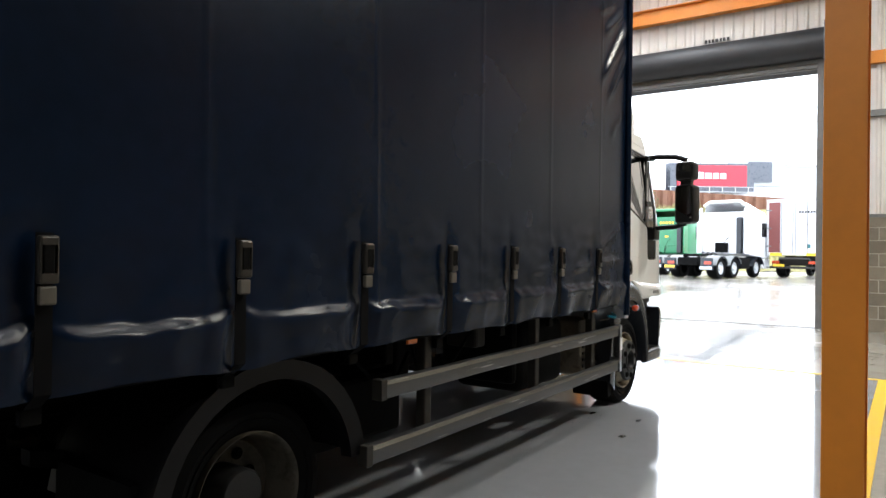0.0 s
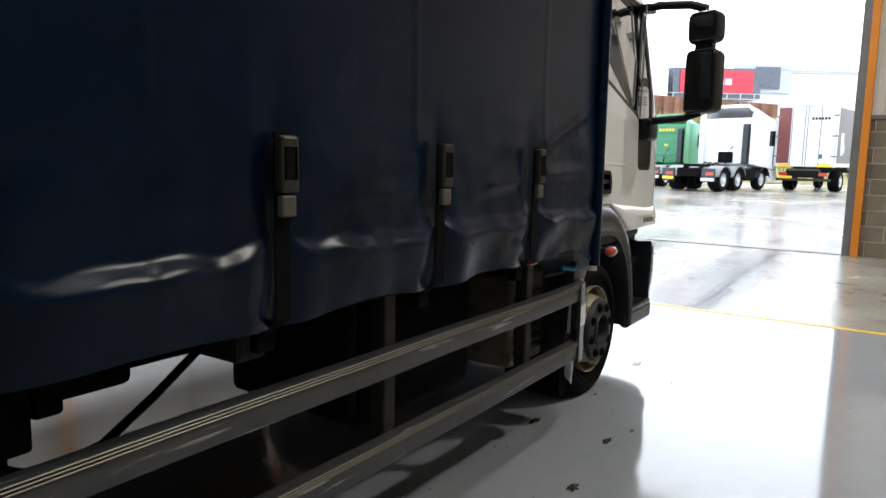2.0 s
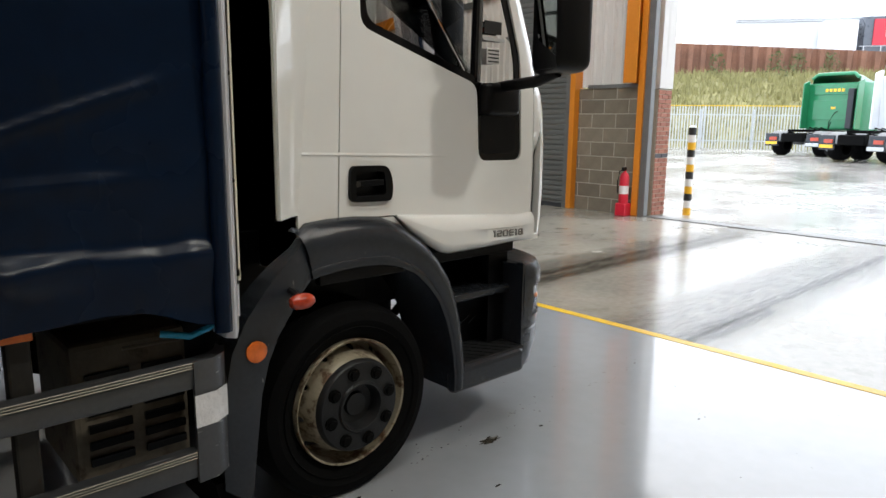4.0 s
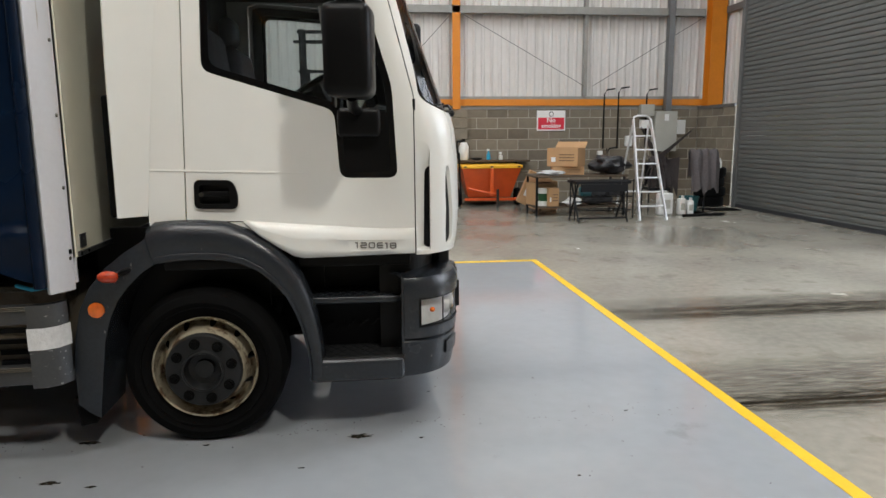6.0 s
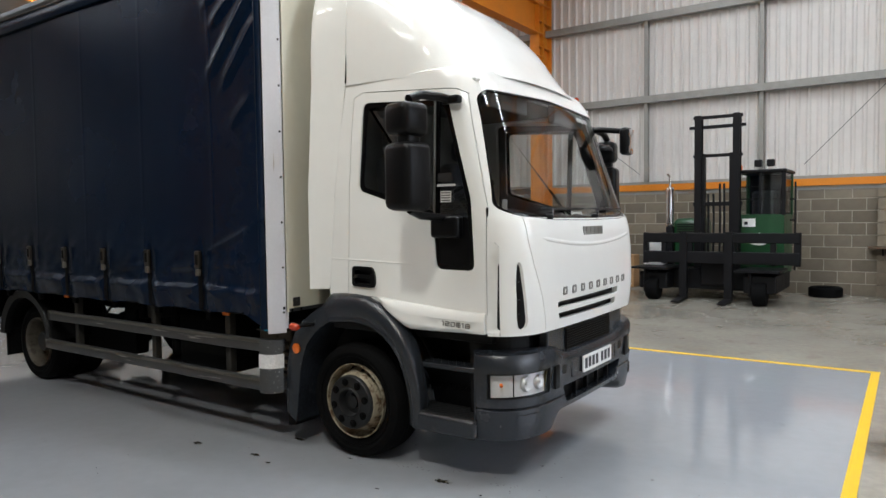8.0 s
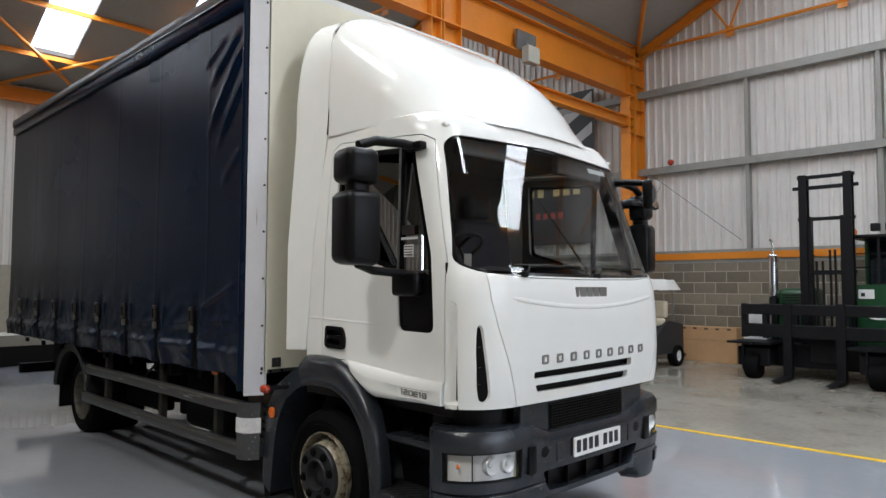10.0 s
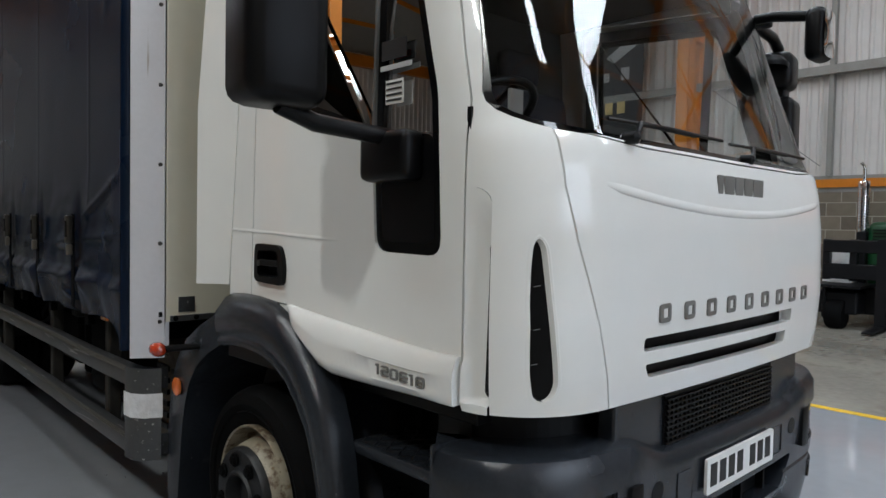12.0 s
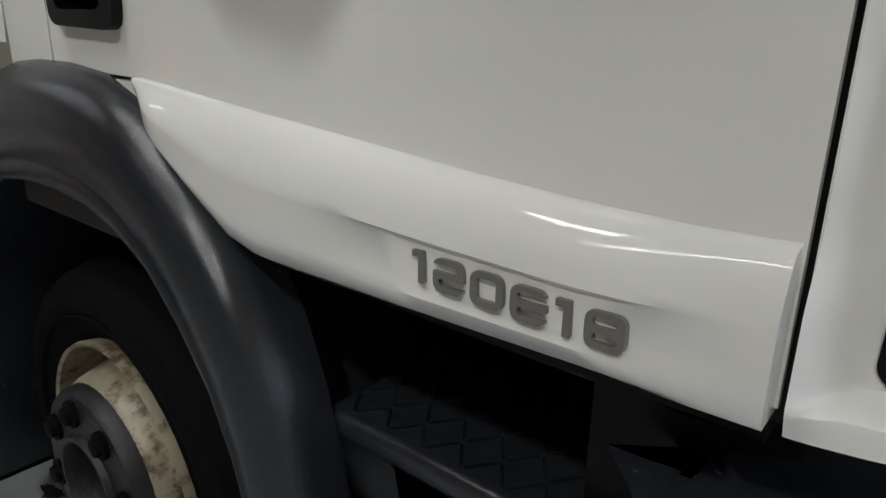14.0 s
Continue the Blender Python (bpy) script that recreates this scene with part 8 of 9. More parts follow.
for k in range(5):
    part("hood_louvre", box(-2.2, -1.82, 10.985, 11.0, 1.28 + 0.05 * k, 1.30 + 0.05 * k), "forkblack", fk)
part("chassis", box(-2.6, -0.2, 10.5, 11.95, 0.2, 0.62, 0.04), "forkblack", fk)
part("gas_tank", box(-2.80, -2.38, 10.62, 11.3, 0.55, 1.18, 0.05), "poly", fk, "white side tank")
part("motor", box(-1.6, -1.1, 10.45, 10.7, 0.3, 0.75, 0.03), "forkblack", fk)
ex = part("silencer", lathe([(0.0, 1.45), (0.08, 1.46), (0.085, 1.5), (0.085, 2.22), (0.075, 2.26), (0.03, 2.27)], (-2.35, 11.0, 0), "z", 22), "chrome", fk, "polished perforated exhaust silencer", smooth=40)
part("exhaust_tip", tube([(-2.35, 11.0, 2.25), (-2.35, 11.0, 2.42), (-2.36, 10.99, 2.50), (-2.40, 10.98, 2.55)], 0.025, 8), "chrome", ex, smooth=50)
part("silencer_base", box(-2.42, -2.28, 10.93, 11.07, 0.6, 1.46, 0.02), "forkblack", ex)
for k in range(16):
    part("silencer_band", lathe([(0.0852, 0.0), (0.088, 0.006), (0.0852, 0.012)], (-2.35, 11.0, 1.53 + 0.042 * k), "z", 20), "galv", ex)

# carton beside the buggy
ct = thing("large_carton", (-4.2, 12.3, 0), "long brown cardboard carton standing against the block wall", "box")
part("carton_body", box(-4.88, -3.50, 12.10, 12.5, 0, 0.76, 0.012), "card", ct)
part("carton_seam", box(-4.86, -3.52, 12.093, 12.10, 0.47, 0.475), "timber", ct)
part("carton_print", box(-4.82, -4.62, 12.094, 12.10, 0.08, 0.16), "timber", ct)
for k in range(5):
    part("flap_tab", box(-4.7 + k * 0.25, -4.62 + k * 0.25, 12.09, 12.1, 0.70, 0.74), "timber", ct)

# golf buggy
gb = thing("golf_buggy", (-4.6, 10.9, 0), "dark golf buggy with a white canvas canopy and cream seat", "buggy")
part("body", prism(rounded([(10.15, 0.28), (11.9, 0.28), (11.9, 0.85), (11.2, 0.95), (10.7, 0.62), (10.25, 0.72)], 0.08), "x", -5.25, -4.05), "dark_steel", gb, "dark moulded body")
part("seat_cushion", box(-5.2, -4.1, 10.75, 11.25, 0.85, 1.0, 0.05, 3), "cream_seat", gb, "cream vinyl seat", smooth=50)
part("seat_back", box(-5.2, -4.1, 11.2, 11.36, 1.0, 1.35, 0.05, 3), "cream_seat", gb, smooth=50)
for x in (-5.2, -4.1):
    part("canopy_post", tube([(x, 10.35, 0.7), (x, 10.5, 1.72)], 0.018, 8), "galv", gb)
    part("canopy_post", tube([(x, 11.6, 0.8), (x, 11.5, 1.72)], 0.018, 8), "galv", gb)
for x, y in ((-5.2, 10.45), (-4.08, 10.45), (-5.2, 11.6), (-4.08, 11.6)):
    w = part("wheel", lathe([(0.11, -0.08), (0.2, -0.09), (0.22, -0.06), (0.22, 0.06), (0.2, 0.09), (0.11, 0.08)], (x, y, 0.22), "x", 24), "rubber", gb, smooth=40)
    part("rim", lathe([(0.11, 0.07), (0.08, 0.05), (0.03, 0.07), (0.0, 0.07)], (x, y, 0.22), "x", 16), "poly", w, smooth=40)
rows = []
for i in range(15):
    x = -5.38 + 1.36 * i / 14
    row = []
    for j in range(15):
        y = 10.2 + 1.55 * j / 14
        e = max(abs(i - 7) / 7, abs(j - 7) / 7)
        row.append((x, y, 1.80 - 0.03 * e ** 2 - 0.20 * smooth(0.85, 1.0, e) + 0.02 * noise.noise((x * 5, y * 5, 0))))
    rows.append(row)
part("canopy", loft(rows), "canvas", gb, "sagging white canvas canopy", smooth=60)
part("steering_wheel", lathe([(0.15, 0.0), (0.16, 0.012), (0.17, 0.0), (0.16, -0.012), (0.15, 0.0)], (-4.9, 10.55, 1.05), "y", 20), "black", gb)
gb.location = (-4.78, 10.15, 0)


def loose_tyre(x, y, z, r=0.31, w_=0.2, label="worn black tyre lying flat on the floor", group=""):
    t = thing("tyre", (x, y, z), label, "tyre", group)
    part("tread", lathe([(r * 0.6, 0.02), (r * 0.9, 0.0), (r, 0.03), (r, w_ - 0.03), (r * 0.9, w_), (r * 0.6, w_ - 0.02), (r * 0.66, w_ / 2), (r * 0.6, 0.02)], (x, y, z), "z", 30), "rubber", t, smooth=40)
    return t


loose_tyre(0.44, 12.12, 0.0, 0.31, 0.2)
for k in range(4):
    loose_tyre(7.05 + 0.02 * (k % 2), 10.95 - 0.02 * (k % 2), k * 0.215, 0.33, 0.21, "black car tyre in a stack by the shutter", "stack of tyres")

# spreader hopper
hp = thing("salt_spreader", (2.2, 12.0, 0), "orange metal salt spreader hopper with a yellow rim", "spreader")
rows = []
for z, x0, x1, y0, y1 in ((0.20, 1.78, 2.72, 11.72, 12.1), (0.24, 1.76, 2.74, 11.70, 12.12), (0.60, 1.66, 2.84, 11.56, 12.24), (0.86, 1.60, 2.92, 11.46, 12.32)):
    rows.append([(x0, y0, z), (x1, y0, z), (x1, y1, z), (x0, y1, z)])
part("hopper", loft(rows, close_u=True, caps=True), "hopper", hp, "orange tapering hopper")
part("rim", box(1.57, 2.95, 11.43, 12.35, 0.86, 0.93, 0.012), "hopper_y", hp, "yellow hopper rim")
for x in (1.66, 2.25, 2.86):
    part("rim_bolt", box(x - 0.03, x + 0.03, 11.42, 11.44, 0.88, 0.91), "ink", hp)
part("rib", box(2.22, 2.30, 11.44, 11.50, 0.25, 0.86, 0.01), "hopper", hp)
part("frame_bar", box(1.66, 2.86, 11.52, 11.56, 0.14, 0.20), "hopper", hp)
part("drawbar", tube([(1.75, 11.5, 0.42), (2.1, 11.35, 0.34), (2.32, 11.2, 0.32)], 0.02, 8), "hopper", hp)
part("jockey_leg", tube([(2.33, 11.15, 0.42), (2.33, 11.15, 0.02)], 0.03, 8), "grimy", hp)
part("handle", tube([(1.58, 11.6, 0.3), (1.54, 11.5, 0.9), (1.52, 11.45, 1.2)], 0.02, 8), "forkblack", hp)
for x in (1.56, 2.92):
    part("wheel", lathe([(0.02, -0.05), (0.18, -0.06), (0.2, -0.03), (0.2, 0.03), (0.18, 0.06), (0.02, 0.05)], (x, 11.85, 0.2), "x", 22), "rubber", hp, smooth=40)
sh = thing("wall_shelf", (2.2, 12.4, 0.96), "dark timber plank shelf on the block wall", "shelf")
part("plank", box(1.15, 3.3, 12.18, 12.54, 0.97, 1.02, 0.004, 1), "timber", sh)
for x in (1.4, 3.0):
    part("bracket", prism([(12.53, 0.97), (12.25, 0.97), (12.53, 0.72)], "x", x - 0.015, x + 0.015), "forkblack", sh)
sp = thing("garden_sprayer", (1.72, 12.3, 1.02), "white and black pump sprayer standing on the shelf", "sprayer")
part("tank", lathe([(0.0, 0.0), (0.10, 0.0), (0.12, 0.05), (0.12, 0.30), (0.07, 0.40), (0.0, 0.41)], (1.75, 12.3, 1.02), "z", 20), "poly", sp, smooth=50)
part("pump", tube([(1.75, 12.3, 1.42), (1.75, 12.3, 1.50)], 0.04, 10), "black", sp)
part("hose", tube([(1.62, 12.28, 1.05), (1.58, 12.26, 1.3), (1.60, 12.26, 1.44), (1.72, 12.28, 1.46)], 0.03, 8), "black", sp, smooth=50)
for x, m_, nm, h_ in ((2.33, "cyan", "blue spray bottle on the shelf", 0.18), (2.62, "poly", "white trigger bottle on the shelf", 0.11)):
    bt = thing("spray_bottle", (x, 12.3, 1.02), nm, "bottle")
    part("bottle", lathe([(0.0, 0), (0.045, 0.0), (0.048, 0.1), (0.02, h_), (0.02, h_ + 0.03), (0.0, h_ + 0.03)], (x, 12.3, 1.02), "z", 16), m_, bt, smooth=50)
    part("trigger", box(x - 0.04, x + 0.025, 12.28, 12.32, 1.02 + h_ + 0.02, 1.02 + h_ + 0.07, 0.01), "poly", bt)
cl = thing("cable_coil", (2.05, 12.3, 1.02), "coil of black cable on the shelf", "cable")
part("coil", lathe([(0.09, 0.0), (0.13, 0.02), (0.13, 0.04), (0.09, 0.05), (0.06, 0.02), (0.09, 0.0)], (2.05, 12.3, 1.02), "z", 20), "black", cl, smooth=60)

# sign
sg = thing("safety_sign", (3.88, NX - 0.02, 1.91), "white and red safety sign on the block wall", "sign")
part("board", box(3.53, 4.22, NX - 0.022, NX - 0.005, 1.68, 2.15, 0.004, 1), "signwhite", sg)
part("red_panel", box(3.56, 4.19, NX - 0.0245, NX - 0.021, 1.71, 1.985), "signred", sg, "red lettered panel")
msg = Matrix.Translation((3.875, NX - 0.0255, 1.92)) @ Matrix.Rotation(radians(90), 4, 'X')
part("lettering", lettering("No", 0.15, 1.1, 0.001, msg), "signwhite", sg, "white letters reading No")
msg = Matrix.Translation((3.875, NX - 0.0255, 1.79)) @ Matrix.Rotation(radians(90), 4, 'X')
part("lettering", lettering("smoking", 0.14, 1.0, 0.001, msg), "signwhite", sg, "white letters reading smoking")
part("roundel", lathe([(0.045, 0.0), (0.06, 0.0), (0.06, -0.003), (0.045, -0.003), (0.045, 0.0)], (3.875, NX - 0.0225, 2.065), "y", 24), "ink", sg)

# electrical boxes and conduits
for nm, lab, b, m_ in (("distribution_board", "grey electrical distribution board on the wall", box(6.36, 6.90, 12.30, NX, 1.18, 2.12, 0.01), "elec"),
                       ("switch_box", "small grey switch box on the wall", box(6.02, 6.36, 12.38, NX, 2.0, 2.28, 0.01), "elec"),
                       ("meter_box", "pale meter box on the wall", box(6.05, 6.32, 12.42, NX, 1.72, 1.92, 0.01), "poly"),
                       ("socket_box", "pale socket box on the wall", box(5.70, 5.86, 12.44, NX, 1.30, 1.55, 0.01), "poly"),
                       ("notice", "white paper notice on the wall", box(6.98, 7.22, NX - 0.012, NX, 1.58, 1.92), "poly"),
                       ("socket", "small socket on the wall", box(5.02, 5.14, 12.47, NX, 1.10, 1.2, 0.006), "poly")):
    t = thing(nm, (0, 0, 0), lab, "electrical box")
    me_c = [v.co.copy() for v in b.verts]
    c0 = sum(me_c, Vector()) / len(me_c)
    t.location = (c0.x, NX, c0.z)
    part("case", b, m_, t)
    if nm == "distribution_board":
        part("label", box(6.58, 6.68, 12.292, 12.3, 1.9, 2.05), "poly", t)
pipe = thing("cable_trunking", (6.68, 12.45, 2.1), "grey vertical cable trunking up the wall", "trunking")
part("trunk", box(6.60, 6.74, 12.30, 12.48, 2.12, 7.0, 0.01), "galv", pipe)
for x, zt in ((5.15, 2.62), (5.5, 2.66), (6.2, 2.62), (5.25, 1.25)):
    cd = thing("conduit", (x, 12.5, 1.3), "black cable run on the block wall", "cable")
    part("cable", tube([(x, 12.50, 1.25), (x, 12.50, zt - 0.1), (x + 0.05, 12.47, zt), (x + 0.25, 12.47, zt + 0.03)], 0.018, 8), "black", cd, smooth=60)

# step ladder
ld = thing("step_ladder", (4.65, 9.0, 0), "silver aluminium step ladder standing open", "ladder")
for s in (-1, 1):
    part("stile", beam((4.74 + s * 0.26, 8.54, 0), (4.74 + s * 0.17, 9.25, 1.86), 0.03, 0.07, up=(0, -1, 0.4)), "ladder", ld)
    part("rear_leg", beam((4.74 + s * 0.24, 9.85, 0), (4.74 + s * 0.16, 9.30, 1.75), 0.03, 0.03), "ladder", ld)
for k in range(6):
    t = (k + 1) / 7.2
    y, z, hw = 8.54 + 0.71 * t, 1.86 * t, 0.26 - 0.09 * t
    part("tread", box(4.74 - hw, 4.74 + hw, y - 0.02, y + 0.09, z - 0.012, z + 0.012, 0.004, 1), "ladder", ld)
part("hand_hoop", tube([(4.57, 9.25, 1.84), (4.59, 9.27, 1.90), (4.66, 9.28, 1.93), (4.82, 9.28, 1.93), (4.89, 9.27, 1.90), (4.91, 9.25, 1.84)], 0.02, 8), "ladder", ld, smooth=60)
part("rear_brace", beam((4.51, 9.7, 0.45), (4.97, 9.7, 0.45), 0.02, 0.03), "ladder", ld)

# tables and what lies on them
tb = thing("work_table", (3.4, 9.9, 0), "dark wooden-topped work table with steel legs", "table")
part("tabletop", box(2.72, 4.6, 9.45, 10.35, 0.76, 0.80, 0.006, 1), "timber", tb)
for x in (2.78, 4.54):
    for y in (9.52, 10.28):
        part("leg", box(x - 0.02, x + 0.02, y - 0.02, y + 0.02, 0, 0.76), "forkblack", tb)
part("shelf", box(2.76, 4.56, 9.5, 10.3, 0.16, 0.19), "timber", tb)
bn = thing("folding_bench", (3.72, 8.7, 0), "black folding workbench with tubular legs", "bench")
part("bench_top", box(3.22, 4.25, 8.42, 8.66, 0.70, 0.75, 0.01), "forkblack", bn)
part("bench_top", box(3.22, 4.25, 8.74, 8.98, 0.70, 0.75, 0.01), "forkblack", bn)
for x in (3.28, 4.19):
    part("leg", tube([(x, 8.40, 0), (x, 8.90, 0.70)], 0.018, 8), "forkblack", bn)
    part("leg", tube([(x, 9.0, 0), (x, 8.5, 0.70)], 0.018, 8), "forkblack", bn)
part("cross_bar", tube([(3.28, 8.45, 0.08), (4.19, 8.45, 0.08)], 0.015, 8), "forkblack", bn)
part("cross_bar", tube([(3.28, 8.66, 0.36), (4.19, 8.66, 0.36)], 0.015, 8), "forkblack", bn)
part("front_panel", box(3.30, 4.17, 8.40, 8.42, 0.56, 0.70, 0.004, 1), "forkblack", bn)


def lump(cx, cy, cz, rx, ry, rz, seed, amp=0.25):
    b = bmesh.new()
    bmesh.ops.create_icosphere(b, subdivisions=4, radius=1)
    for v in b.verts:
        k = 1 + amp * noise.noise(v.co * 1.6 + Vector((seed, 0, 0))) + 0.4 * amp * noise.noise(v.co * 4 + Vector((0, seed, 0)))
        v.co = Vector((cx + v.co.x * rx * k, cy + v.co.y * ry * k, max(cz, cz + rz + v.co.z * rz * k)))
    return b


def carton(x, y, z, sx, sy, sz, turn, label, open_top=False):
    t = thing("cardboard_box", (x, y, z), label, "box", "cardboard boxes")
    b = box(x - sx / 2, x + sx / 2, y - sy / 2, y + sy / 2, z, z + sz, 0.006, 1)
    fl = []
    if open_top:
        b = carve(b, [box(x - sx / 2 + 0.01, x + sx / 2 - 0.01, y - sy / 2 + 0.01, y + sy / 2 - 0.01, z + 0.02, z + sz + 0.2)])
        f = box(-sx / 2, sx / 2, 0, 0.2, -0.003, 0.003)
        f.transform(Matrix.Translation((x, y + sy / 2, z + sz)) @ Matrix.Rotation(radians(35), 4, 'X'))
        fl.append(f)
    body = part("box_body", b, "card", t)
    for f in fl:
        part("flap", f, "card", t)
    for k in range(3):
        part("print_bar", box(x - sx * 0.1, x + sx * 0.38, y - sy / 2 - 0.003, y - sy / 2, z + sz * (0.3 + 0.16 * k), z + sz * (0.34 + 0.16 * k)), "timber", t)
    part("label", box(x - sx * 0.36, x - sx * 0.22, y - sy / 2 - 0.003, y - sy / 2, z + sz * 0.25, z + sz * 0.5), "poly", t)
    t.rotation_euler = (0, 0, radians(turn))
    return t


carton(3.47, 9.9, 0.965, 0.62, 0.56, 0.36, -33, "open brown cardboard box on top of another", True)
carton(3.50, 9.92, 0.80, 0.62, 0.5, 0.162, -12, "closed brown cardboard box on the work table")
c3 = carton(2.88, 10.75, 0.0, 0.5, 0.4, 0.72, 0, "brown cardboard box leaning against others beside the table")
c3.rotation_euler = (0, radians(24), radians(-10))
c3.location.z = 0.10
carton(3.30, 10.7, 0.0, 0.36, 0.3, 0.62, 6, "upright brown cardboard box behind the table")
carton(3.12, 9.7, 0.19, 0.22, 0.3, 0.36, 4, "small printed carton on the shelf under the table")
carton(2.98, 10.05, 0.19, 0.42, 0.4, 0.44, 14, "brown cardboard box on the shelf under the table")
rl = thing("parts_rack", (3.95, 9.12, 0), "low dark tubular rack with two shelves", "rack")
for x in (3.38, 4.52):
    for y in (8.98, 9.28):
        part("upright", tube([(x, y, 0), (x, y, 0.74)], 0.014, 8), "forkblack", rl)
for z in (0.16, 0.42, 0.72):
    for y in (8.98, 9.28):
        part("rail", tube([(3.38, y, z), (4.52, y, z)], 0.011, 6), "forkblack", rl)
    for k in range(9):
        part("wire", tube([(3.42 + 0.133 * k, 8.98, z), (3.42 + 0.133 * k, 9.28, z)], 0.006, 5), "forkblack", rl)
for x, y, sx, sz, m_, lab in ((3.62, 9.13, 0.20, 0.16, "teal", "dark teal tool case on the rack"), (4.20, 9.13, 0.30, 0.13, "banner", "black tool case on the rack")):
    tc_ = thing("tool_case", (x, y, 0.426), lab, "case")
    part("case", box(x - sx / 2, x + sx / 2, y - 0.1, y + 0.1, 0.43, 0.43 + sz, 0.02, 2), m_, tc_)
    part("handle", tube([(x - 0.05, y - 0.105, 0.43 + sz * 0.55), (x - 0.04, y - 0.13, 0.43 + sz * 0.55), (x + 0.04, y - 0.13, 0.43 + sz * 0.55), (x + 0.05, y - 0.105, 0.43 + sz * 0.55)], 0.008, 6), "forkblack", tc_)
gs = thing("sheet_cloth", (3.05, 9.62, 0.80), "crumpled pale grey sheet on the work table", "cloth")
part("cloth", lump(3.08, 9.62, 0.80, 0.24, 0.14, 0.045, 4.0, 0.5), "greybar", gs, smooth=60)
bg = thing("rubble_bag", (4.30, 9.7, 0.8), "crumpled black polythene sack on the table", "bag")


part("sack", lump(4.30, 9.72, 0.8, 0.36, 0.30, 0.19, 2.0, 0.4), "bag", bg, smooth=60)
rg = thing("dark_coat", (5.4, 9.6, 0), "dark grey coat heaped over a chair", "coat")
rows = []
for i in range(17):
    q = -1 + i / 8
    rows.append([(5.45 + q * (0.20 + 0.10 * (1.15 - z)) + 0.03 * math.sin(7 * z + i), 10.0 + 0.16 * s_ * (1.25 - 0.6 * z) - 0.05 * math.cos(i * 1.3), z - 0.10 * q * q + 0.02 * math.sin(i * 2.3)) for s_, z in ((-1, 0.50 + 0.10 * math.sin(i * 1.9)), (-1, 0.72), (-1, 0.95), (-0.7, 1.10), (0, 1.16), (0.7, 1.10), (1, 0.9), (1, 0.6))])
coat = loft(rows)
bmesh.ops.solidify(coat, geom=coat.faces[:], thickness=0.02)
part("cloth", coat, "coat", rg, smooth=60)
part("chair_seat", box(5.22, 5.68, 9.84, 10.22, 0.44, 0.50, 0.015), "forkblack", rg)
part("chair_back", box(5.24, 5.66, 10.18, 10.21, 0.62, 1.02, 0.01), "forkblack", rg)
for x in (5.2, 5.65):
    for y in (9.85, 10.2):
        part("chair_leg", tube([(x, y, 0), (x, y, 0.6)], 0.016, 8), "forkblack", rg)
for x, y, w_, h_, m_, lab in ((5.36, 9.45, 0.30, 0.50, "poly", "white plastic jerry can on the floor"), (5.70, 9.42, 0.14, 0.38, "poly", "white plastic bottle on the floor"), (5.86, 9.40, 0.13, 0.33, "poly", "white plastic drum on the floor")):
    jc = thing("plastic_can", (x, y, 0), lab, "container", "plastic containers")
    part("body", box(x - w_ / 2, x + w_ / 2, y - 0.08, y + 0.08, 0, h_ * 0.85, 0.03, 3), m_, jc, smooth=50)
    part("cap", lathe([(0.03, 0.0), (0.03, 0.05), (0.0, 0.05)], (x + 0.02, y, h_ * 0.85), "z", 14), "poly", jc)
    part("label", box(x - w_ * 0.3, x + w_ * 0.3, y - 0.084, y - 0.079, h_ * 0.25, h_ * 0.6), "elec", jc)
tc = thing("plastic_tub", (6.02, 9.75, 0), "teal plastic tub on the floor", "tub")
part("tub", lathe([(0.0, 0.0), (0.15, 0.0), (0.19, 0.30), (0.20, 0.30), (0.20, 0.33), (0.17, 0.33), (0.14, 0.02), (0.0, 0.02)], (6.02, 9.75, 0), "z", 24), "teal", tc, smooth=40)
gc = thing("paint_tin", (2.98, 9.75, 0.19), "pale green and white printed drum on the table shelf", "container")
part("drum", lathe([(0.0, 0.0), (0.12, 0.0), (0.12, 0.34), (0.125, 0.35), (0.0, 0.35)], (2.98, 9.75, 0.19), "z", 22), "poly", gc, smooth=40)
part("print", lathe([(0.1205, 0.1), (0.1205, 0.25)], (2.98, 9.75, 0.19), "z", 22), "forkgreen", gc)
gc.location = (2.98, 9.75, 0.19)
bs = thing("blanket_stand", (6.35, 9.25, 0), "grey blanket draped over a metal stand", "blanket")
part("pole", tube([(6.4, 9.3, 0.02), (6.42, 9.3, 1.25)], 0.02, 8), "forkblack", bs)
part("foot", beam((5.85, 9.0, 0.025), (6.75, 9.15, 0.025), 0.06, 0.05), "forkblack", bs)
part("foot", beam((6.4, 9.0, 0.025), (6.4, 9.6, 0.025), 0.06, 0.05), "forkblack", bs)
rows = []
for i in range(13):
    x = 6.08 + 0.58 * i / 12
    rows.append([(x + 0.02 * math.sin(z * 9 + i), 9.3 + s * (0.05 + 0.10 * (1.3 - z)) + 0.03 * math.sin(i * 1.7), z + 0.02 * math.sin(i * 2.1)) for s, z in ((-1, 0.42 + 0.16 * (i % 5) / 5), (-1, 0.7), (-1, 1.0), (-1, 1.22), (0, 1.29), (1, 1.22), (1, 1.0), (1, 0.75))])
bmk = loft(rows)
bmesh.ops.solidify(bmk, geom=bmk.faces[:], thickness=0.012)
part("cloth", bmk, "blanket", bs, smooth=60)
bs.location.x -= 0.30
rb = thing("white_rag", (3.55, 9.7, 0.19), "crumpled white rag on the shelf under the table", "rag")
part("cloth", lump(3.55, 9.62, 0.19, 0.17, 0.10, 0.08, 5.0, 0.5), "canvas", rb, smooth=60)
ts = thing("tool_bag", (4.05, 9.7, 0.19), "dark tool bag on the shelf under the table", "bag")
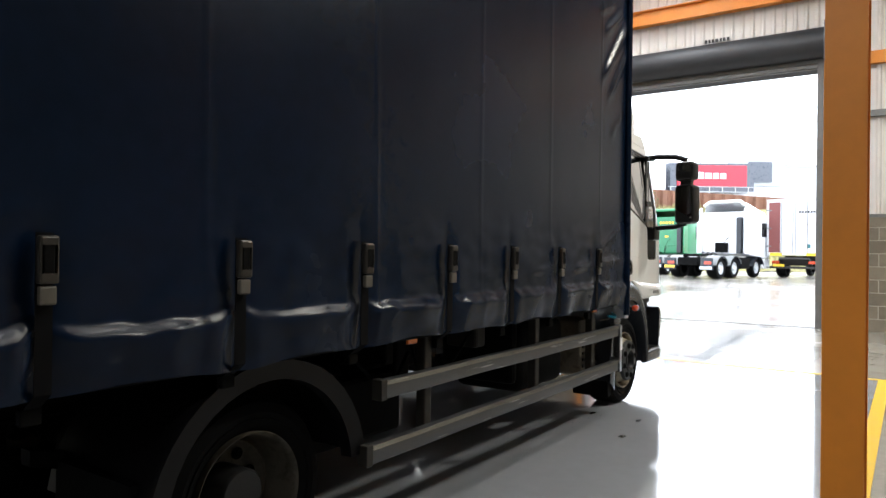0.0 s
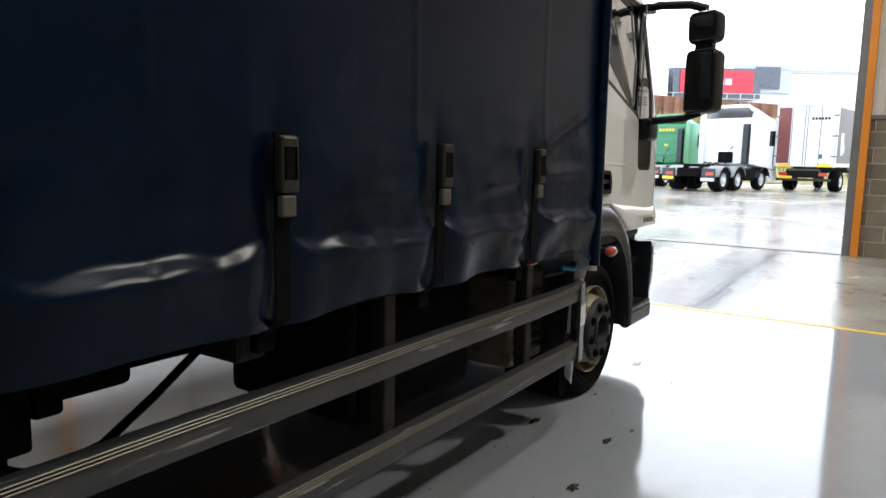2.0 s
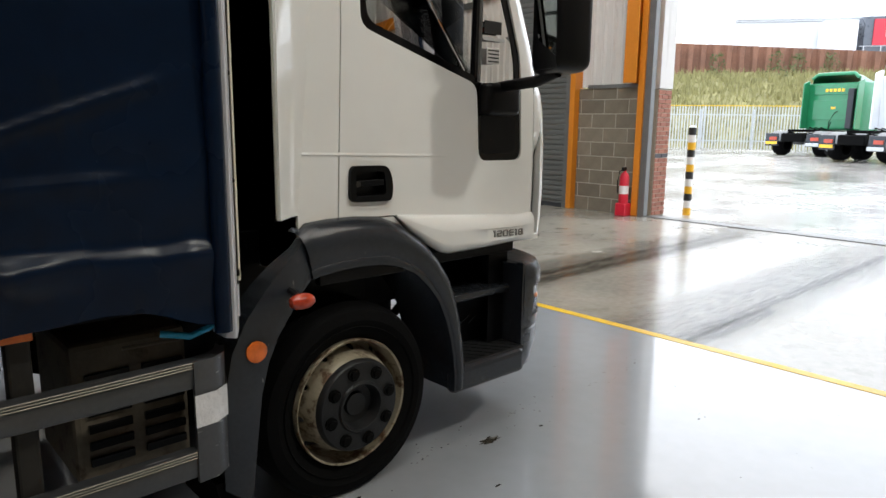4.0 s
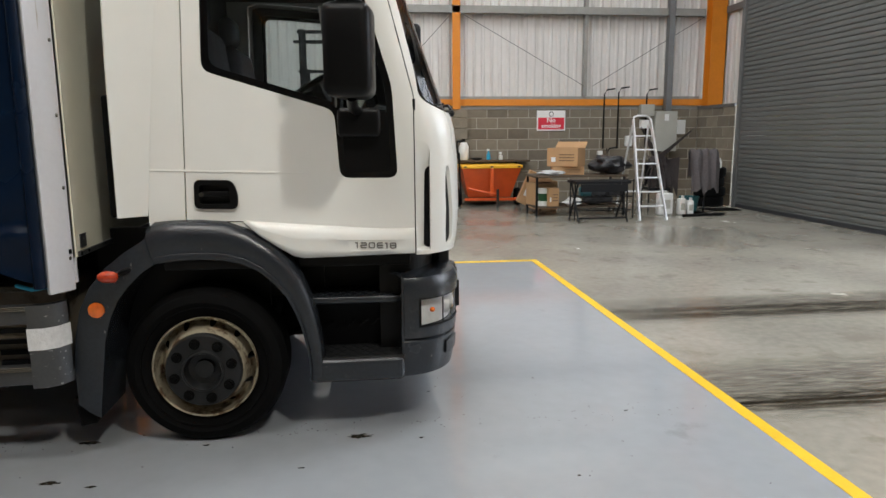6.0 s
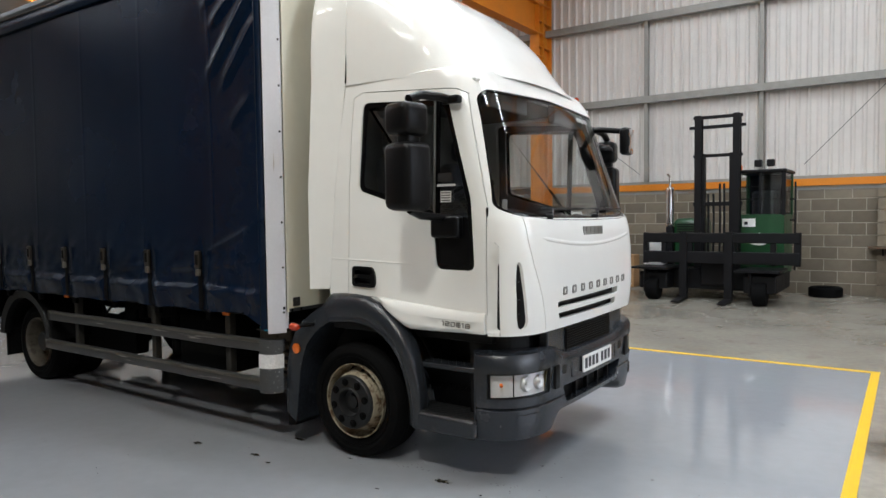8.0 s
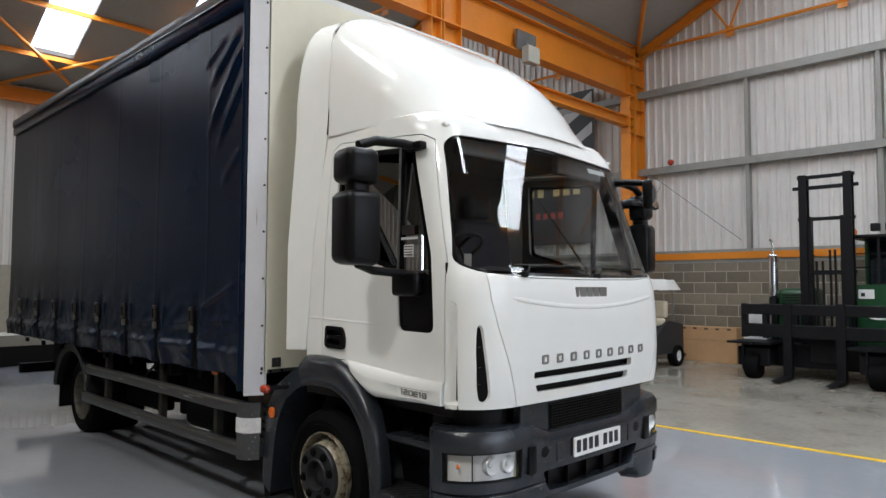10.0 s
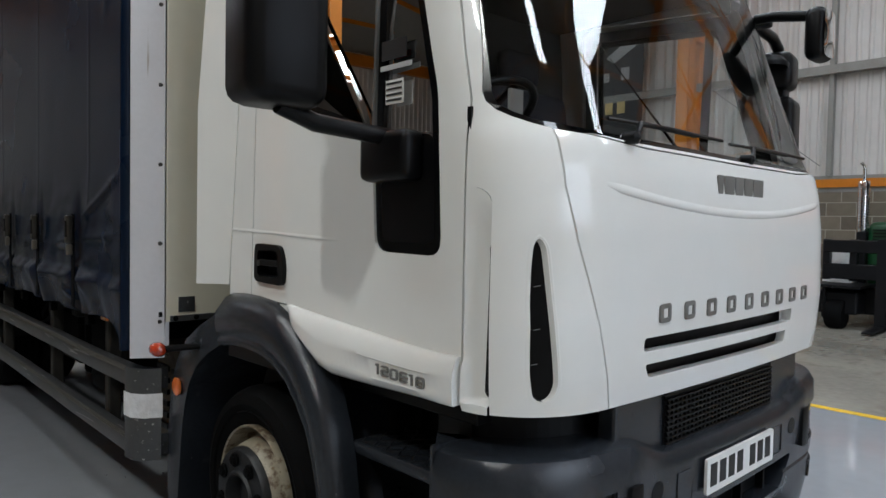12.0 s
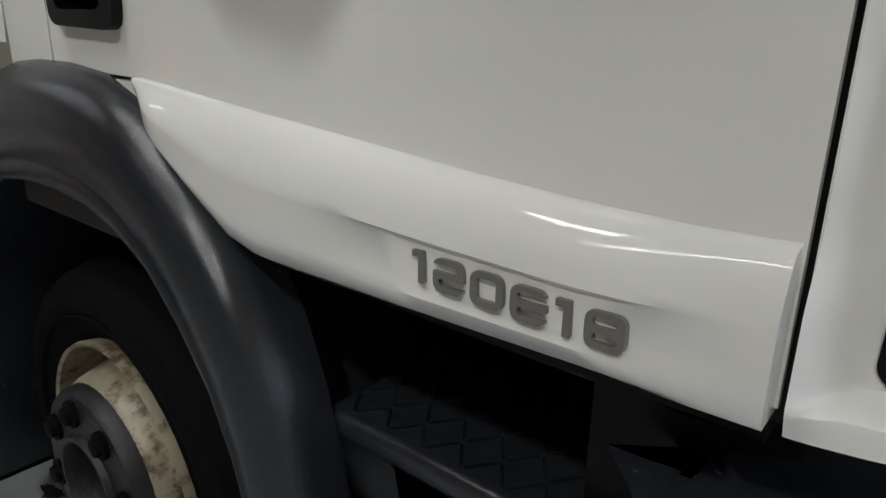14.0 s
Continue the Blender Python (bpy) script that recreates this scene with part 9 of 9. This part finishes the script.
part("bag", lump(4.10, 9.75, 0.19, 0.30, 0.18, 0.14, 9.0, 0.35), "banner", ts, smooth=60)
bo = thing("squeeze_bottle", (7.05, 10.95, 0.86), "white bottle on top of the tyres", "bottle")
part("bottle", lathe([(0.0, 0), (0.045, 0.0), (0.048, 0.12), (0.02, 0.16), (0.02, 0.2), (0.0, 0.2)], (7.05, 10.73, 0.86), "z", 14), "poly", bo, smooth=50)
bo.location = (7.05, 10.73, 0.86)
mt = thing("floor_mat", (6.9, 10.2, 0), "dark rubber mat on the floor", "mat")
part("mat", box(6.55, 7.25, 9.85, 10.35, 0, 0.012, 0.004, 1), "rubber", mt)

fe = thing("fire_extinguisher", (7.30, 4.36, 0.0), "red fire extinguisher standing by the block pier", "extinguisher")
part("cylinder", lathe([(0.0, 0.02), (0.075, 0.02), (0.08, 0.04), (0.08, 0.46), (0.06, 0.52), (0.025, 0.55), (0.025, 0.58), (0.0, 0.58)], (7.30, 4.36, 0.20), "z", 24), "signred", fe, smooth=50)
part("label", lathe([(0.0808, 0.18), (0.0808, 0.32)], (7.30, 4.36, 0.20), "z", 24), "signwhite", fe, "white instruction label")
part("valve", box(7.22, 7.33, 4.34, 4.38, 0.77, 0.84, 0.008), "black", fe)
part("hose", tube([(7.28, 4.36, 0.80), (7.20, 4.40, 0.76), (7.19, 4.42, 0.60), (7.20, 4.42, 0.40)], 0.012, 8), "black", fe, smooth=60)
part("stand", box(7.20, 7.40, 4.26, 4.46, 0.0, 0.22, 0.02), "signred", fe)

# on the far side of the hall
bn2 = thing("wall_banner", (-9.4, 12.4, 4.8), "black banner with grey slashes and lines of print", "banner")
part("cloth", box(-12.4, -7.15, 12.40, 12.412, 2.75, 6.75), "banner", bn2)
for p in ([(-7.2, 6.7), (-7.2, 6.35), (-8.6, 5.55), (-8.9, 5.7)], [(-7.9, 6.7), (-8.3, 6.7), (-9.4, 6.0), (-9.2, 5.85)], [(-7.2, 5.9), (-7.2, 5.6), (-7.9, 5.2), (-8.1, 5.35)]):
    part("slash", prism(p, "y", 12.392, 12.400), "greybar", bn2, "pale grey slash")
for k in range(21):
    if k % 7 != 5:
        part("print_bar", box(-12.1 + k * 0.22, -11.97 + k * 0.22 + 0.04 * (k % 3), 12.392, 12.4, 4.80, 5.0 + 0.08 * (k % 4 == 0)), "greybar", bn2)
for k in range(12):
    x = -11.9 + k * 0.32 + 0.2 * (k // 3)
    part("print_bar", box(x, x + 0.20, 12.392, 12.4, 4.05, 4.38), "goldbar", bn2)
for k in range(14):
    part("print_bar", box(-11.5 + k * 0.25, -11.36 + k * 0.25, 12.392, 12.4, 3.45, 3.62), "redbar", bn2)
cb = thing("crane_switch_box", (-5.7, 7.8, 6.1), "grey switch box with cable glands on the crane girder", "electrical box")
part("case", box(-5.74, -5.56, 7.62, 7.98, 5.95, 6.28, 0.015), "elec", cb)
part("bracket", box(-5.80, -5.74, 7.5, 8.1, 6.2, 6.6), "galv", cb)
for y in (7.68, 7.8, 7.92):
    part("gland", lathe([(0.025, 0.0), (0.025, 0.07), (0.0, 0.07)], (-5.65, y, 6.28), "z", 12), "galv", cb)
part("conduit", tube([(-5.65, 7.8, 5.95), (-5.65, 7.8, 5.6)], 0.02, 8), "galv", cb)
al = thing("alarm_bell", (-5.05, 12.35, 4.55), "small red alarm bell on the sheeting rail", "bell")
part("bell", lathe([(0.0, -0.09), (0.05, -0.08), (0.075, -0.03), (0.075, 0.0), (0.0, 0.0)], (-5.05, 12.38, 4.55), "y", 18), "redlens", al, smooth=50)
lb = thing("low_platform", (-14.1, -1.0, 0), "low dark steel platform topped with pale boards", "platform")
part("base", box(-14.6, -13.5, -6.0, 3.2, 0, 0.40, 0.01), "forkblack", lb)
part("boards", box(-14.62, -13.48, -6.02, 3.22, 0.40, 0.62, 0.01), "elec", lb, "pale boards")

# ---- single blocks of the walls ----
rw = random.Random(9)
block_wall("wall_north", -7.6, 1.30, "n", rw)
block_wall("wall_north", 1.85, EX, "n", rw)
block_wall("wall_east", -4.5, -0.95, "e", rw)
block_wall("wall_east", 4.26, 5.55, "e", rw)
block_wall("wall_east", 10.85, NX, "e", rw)
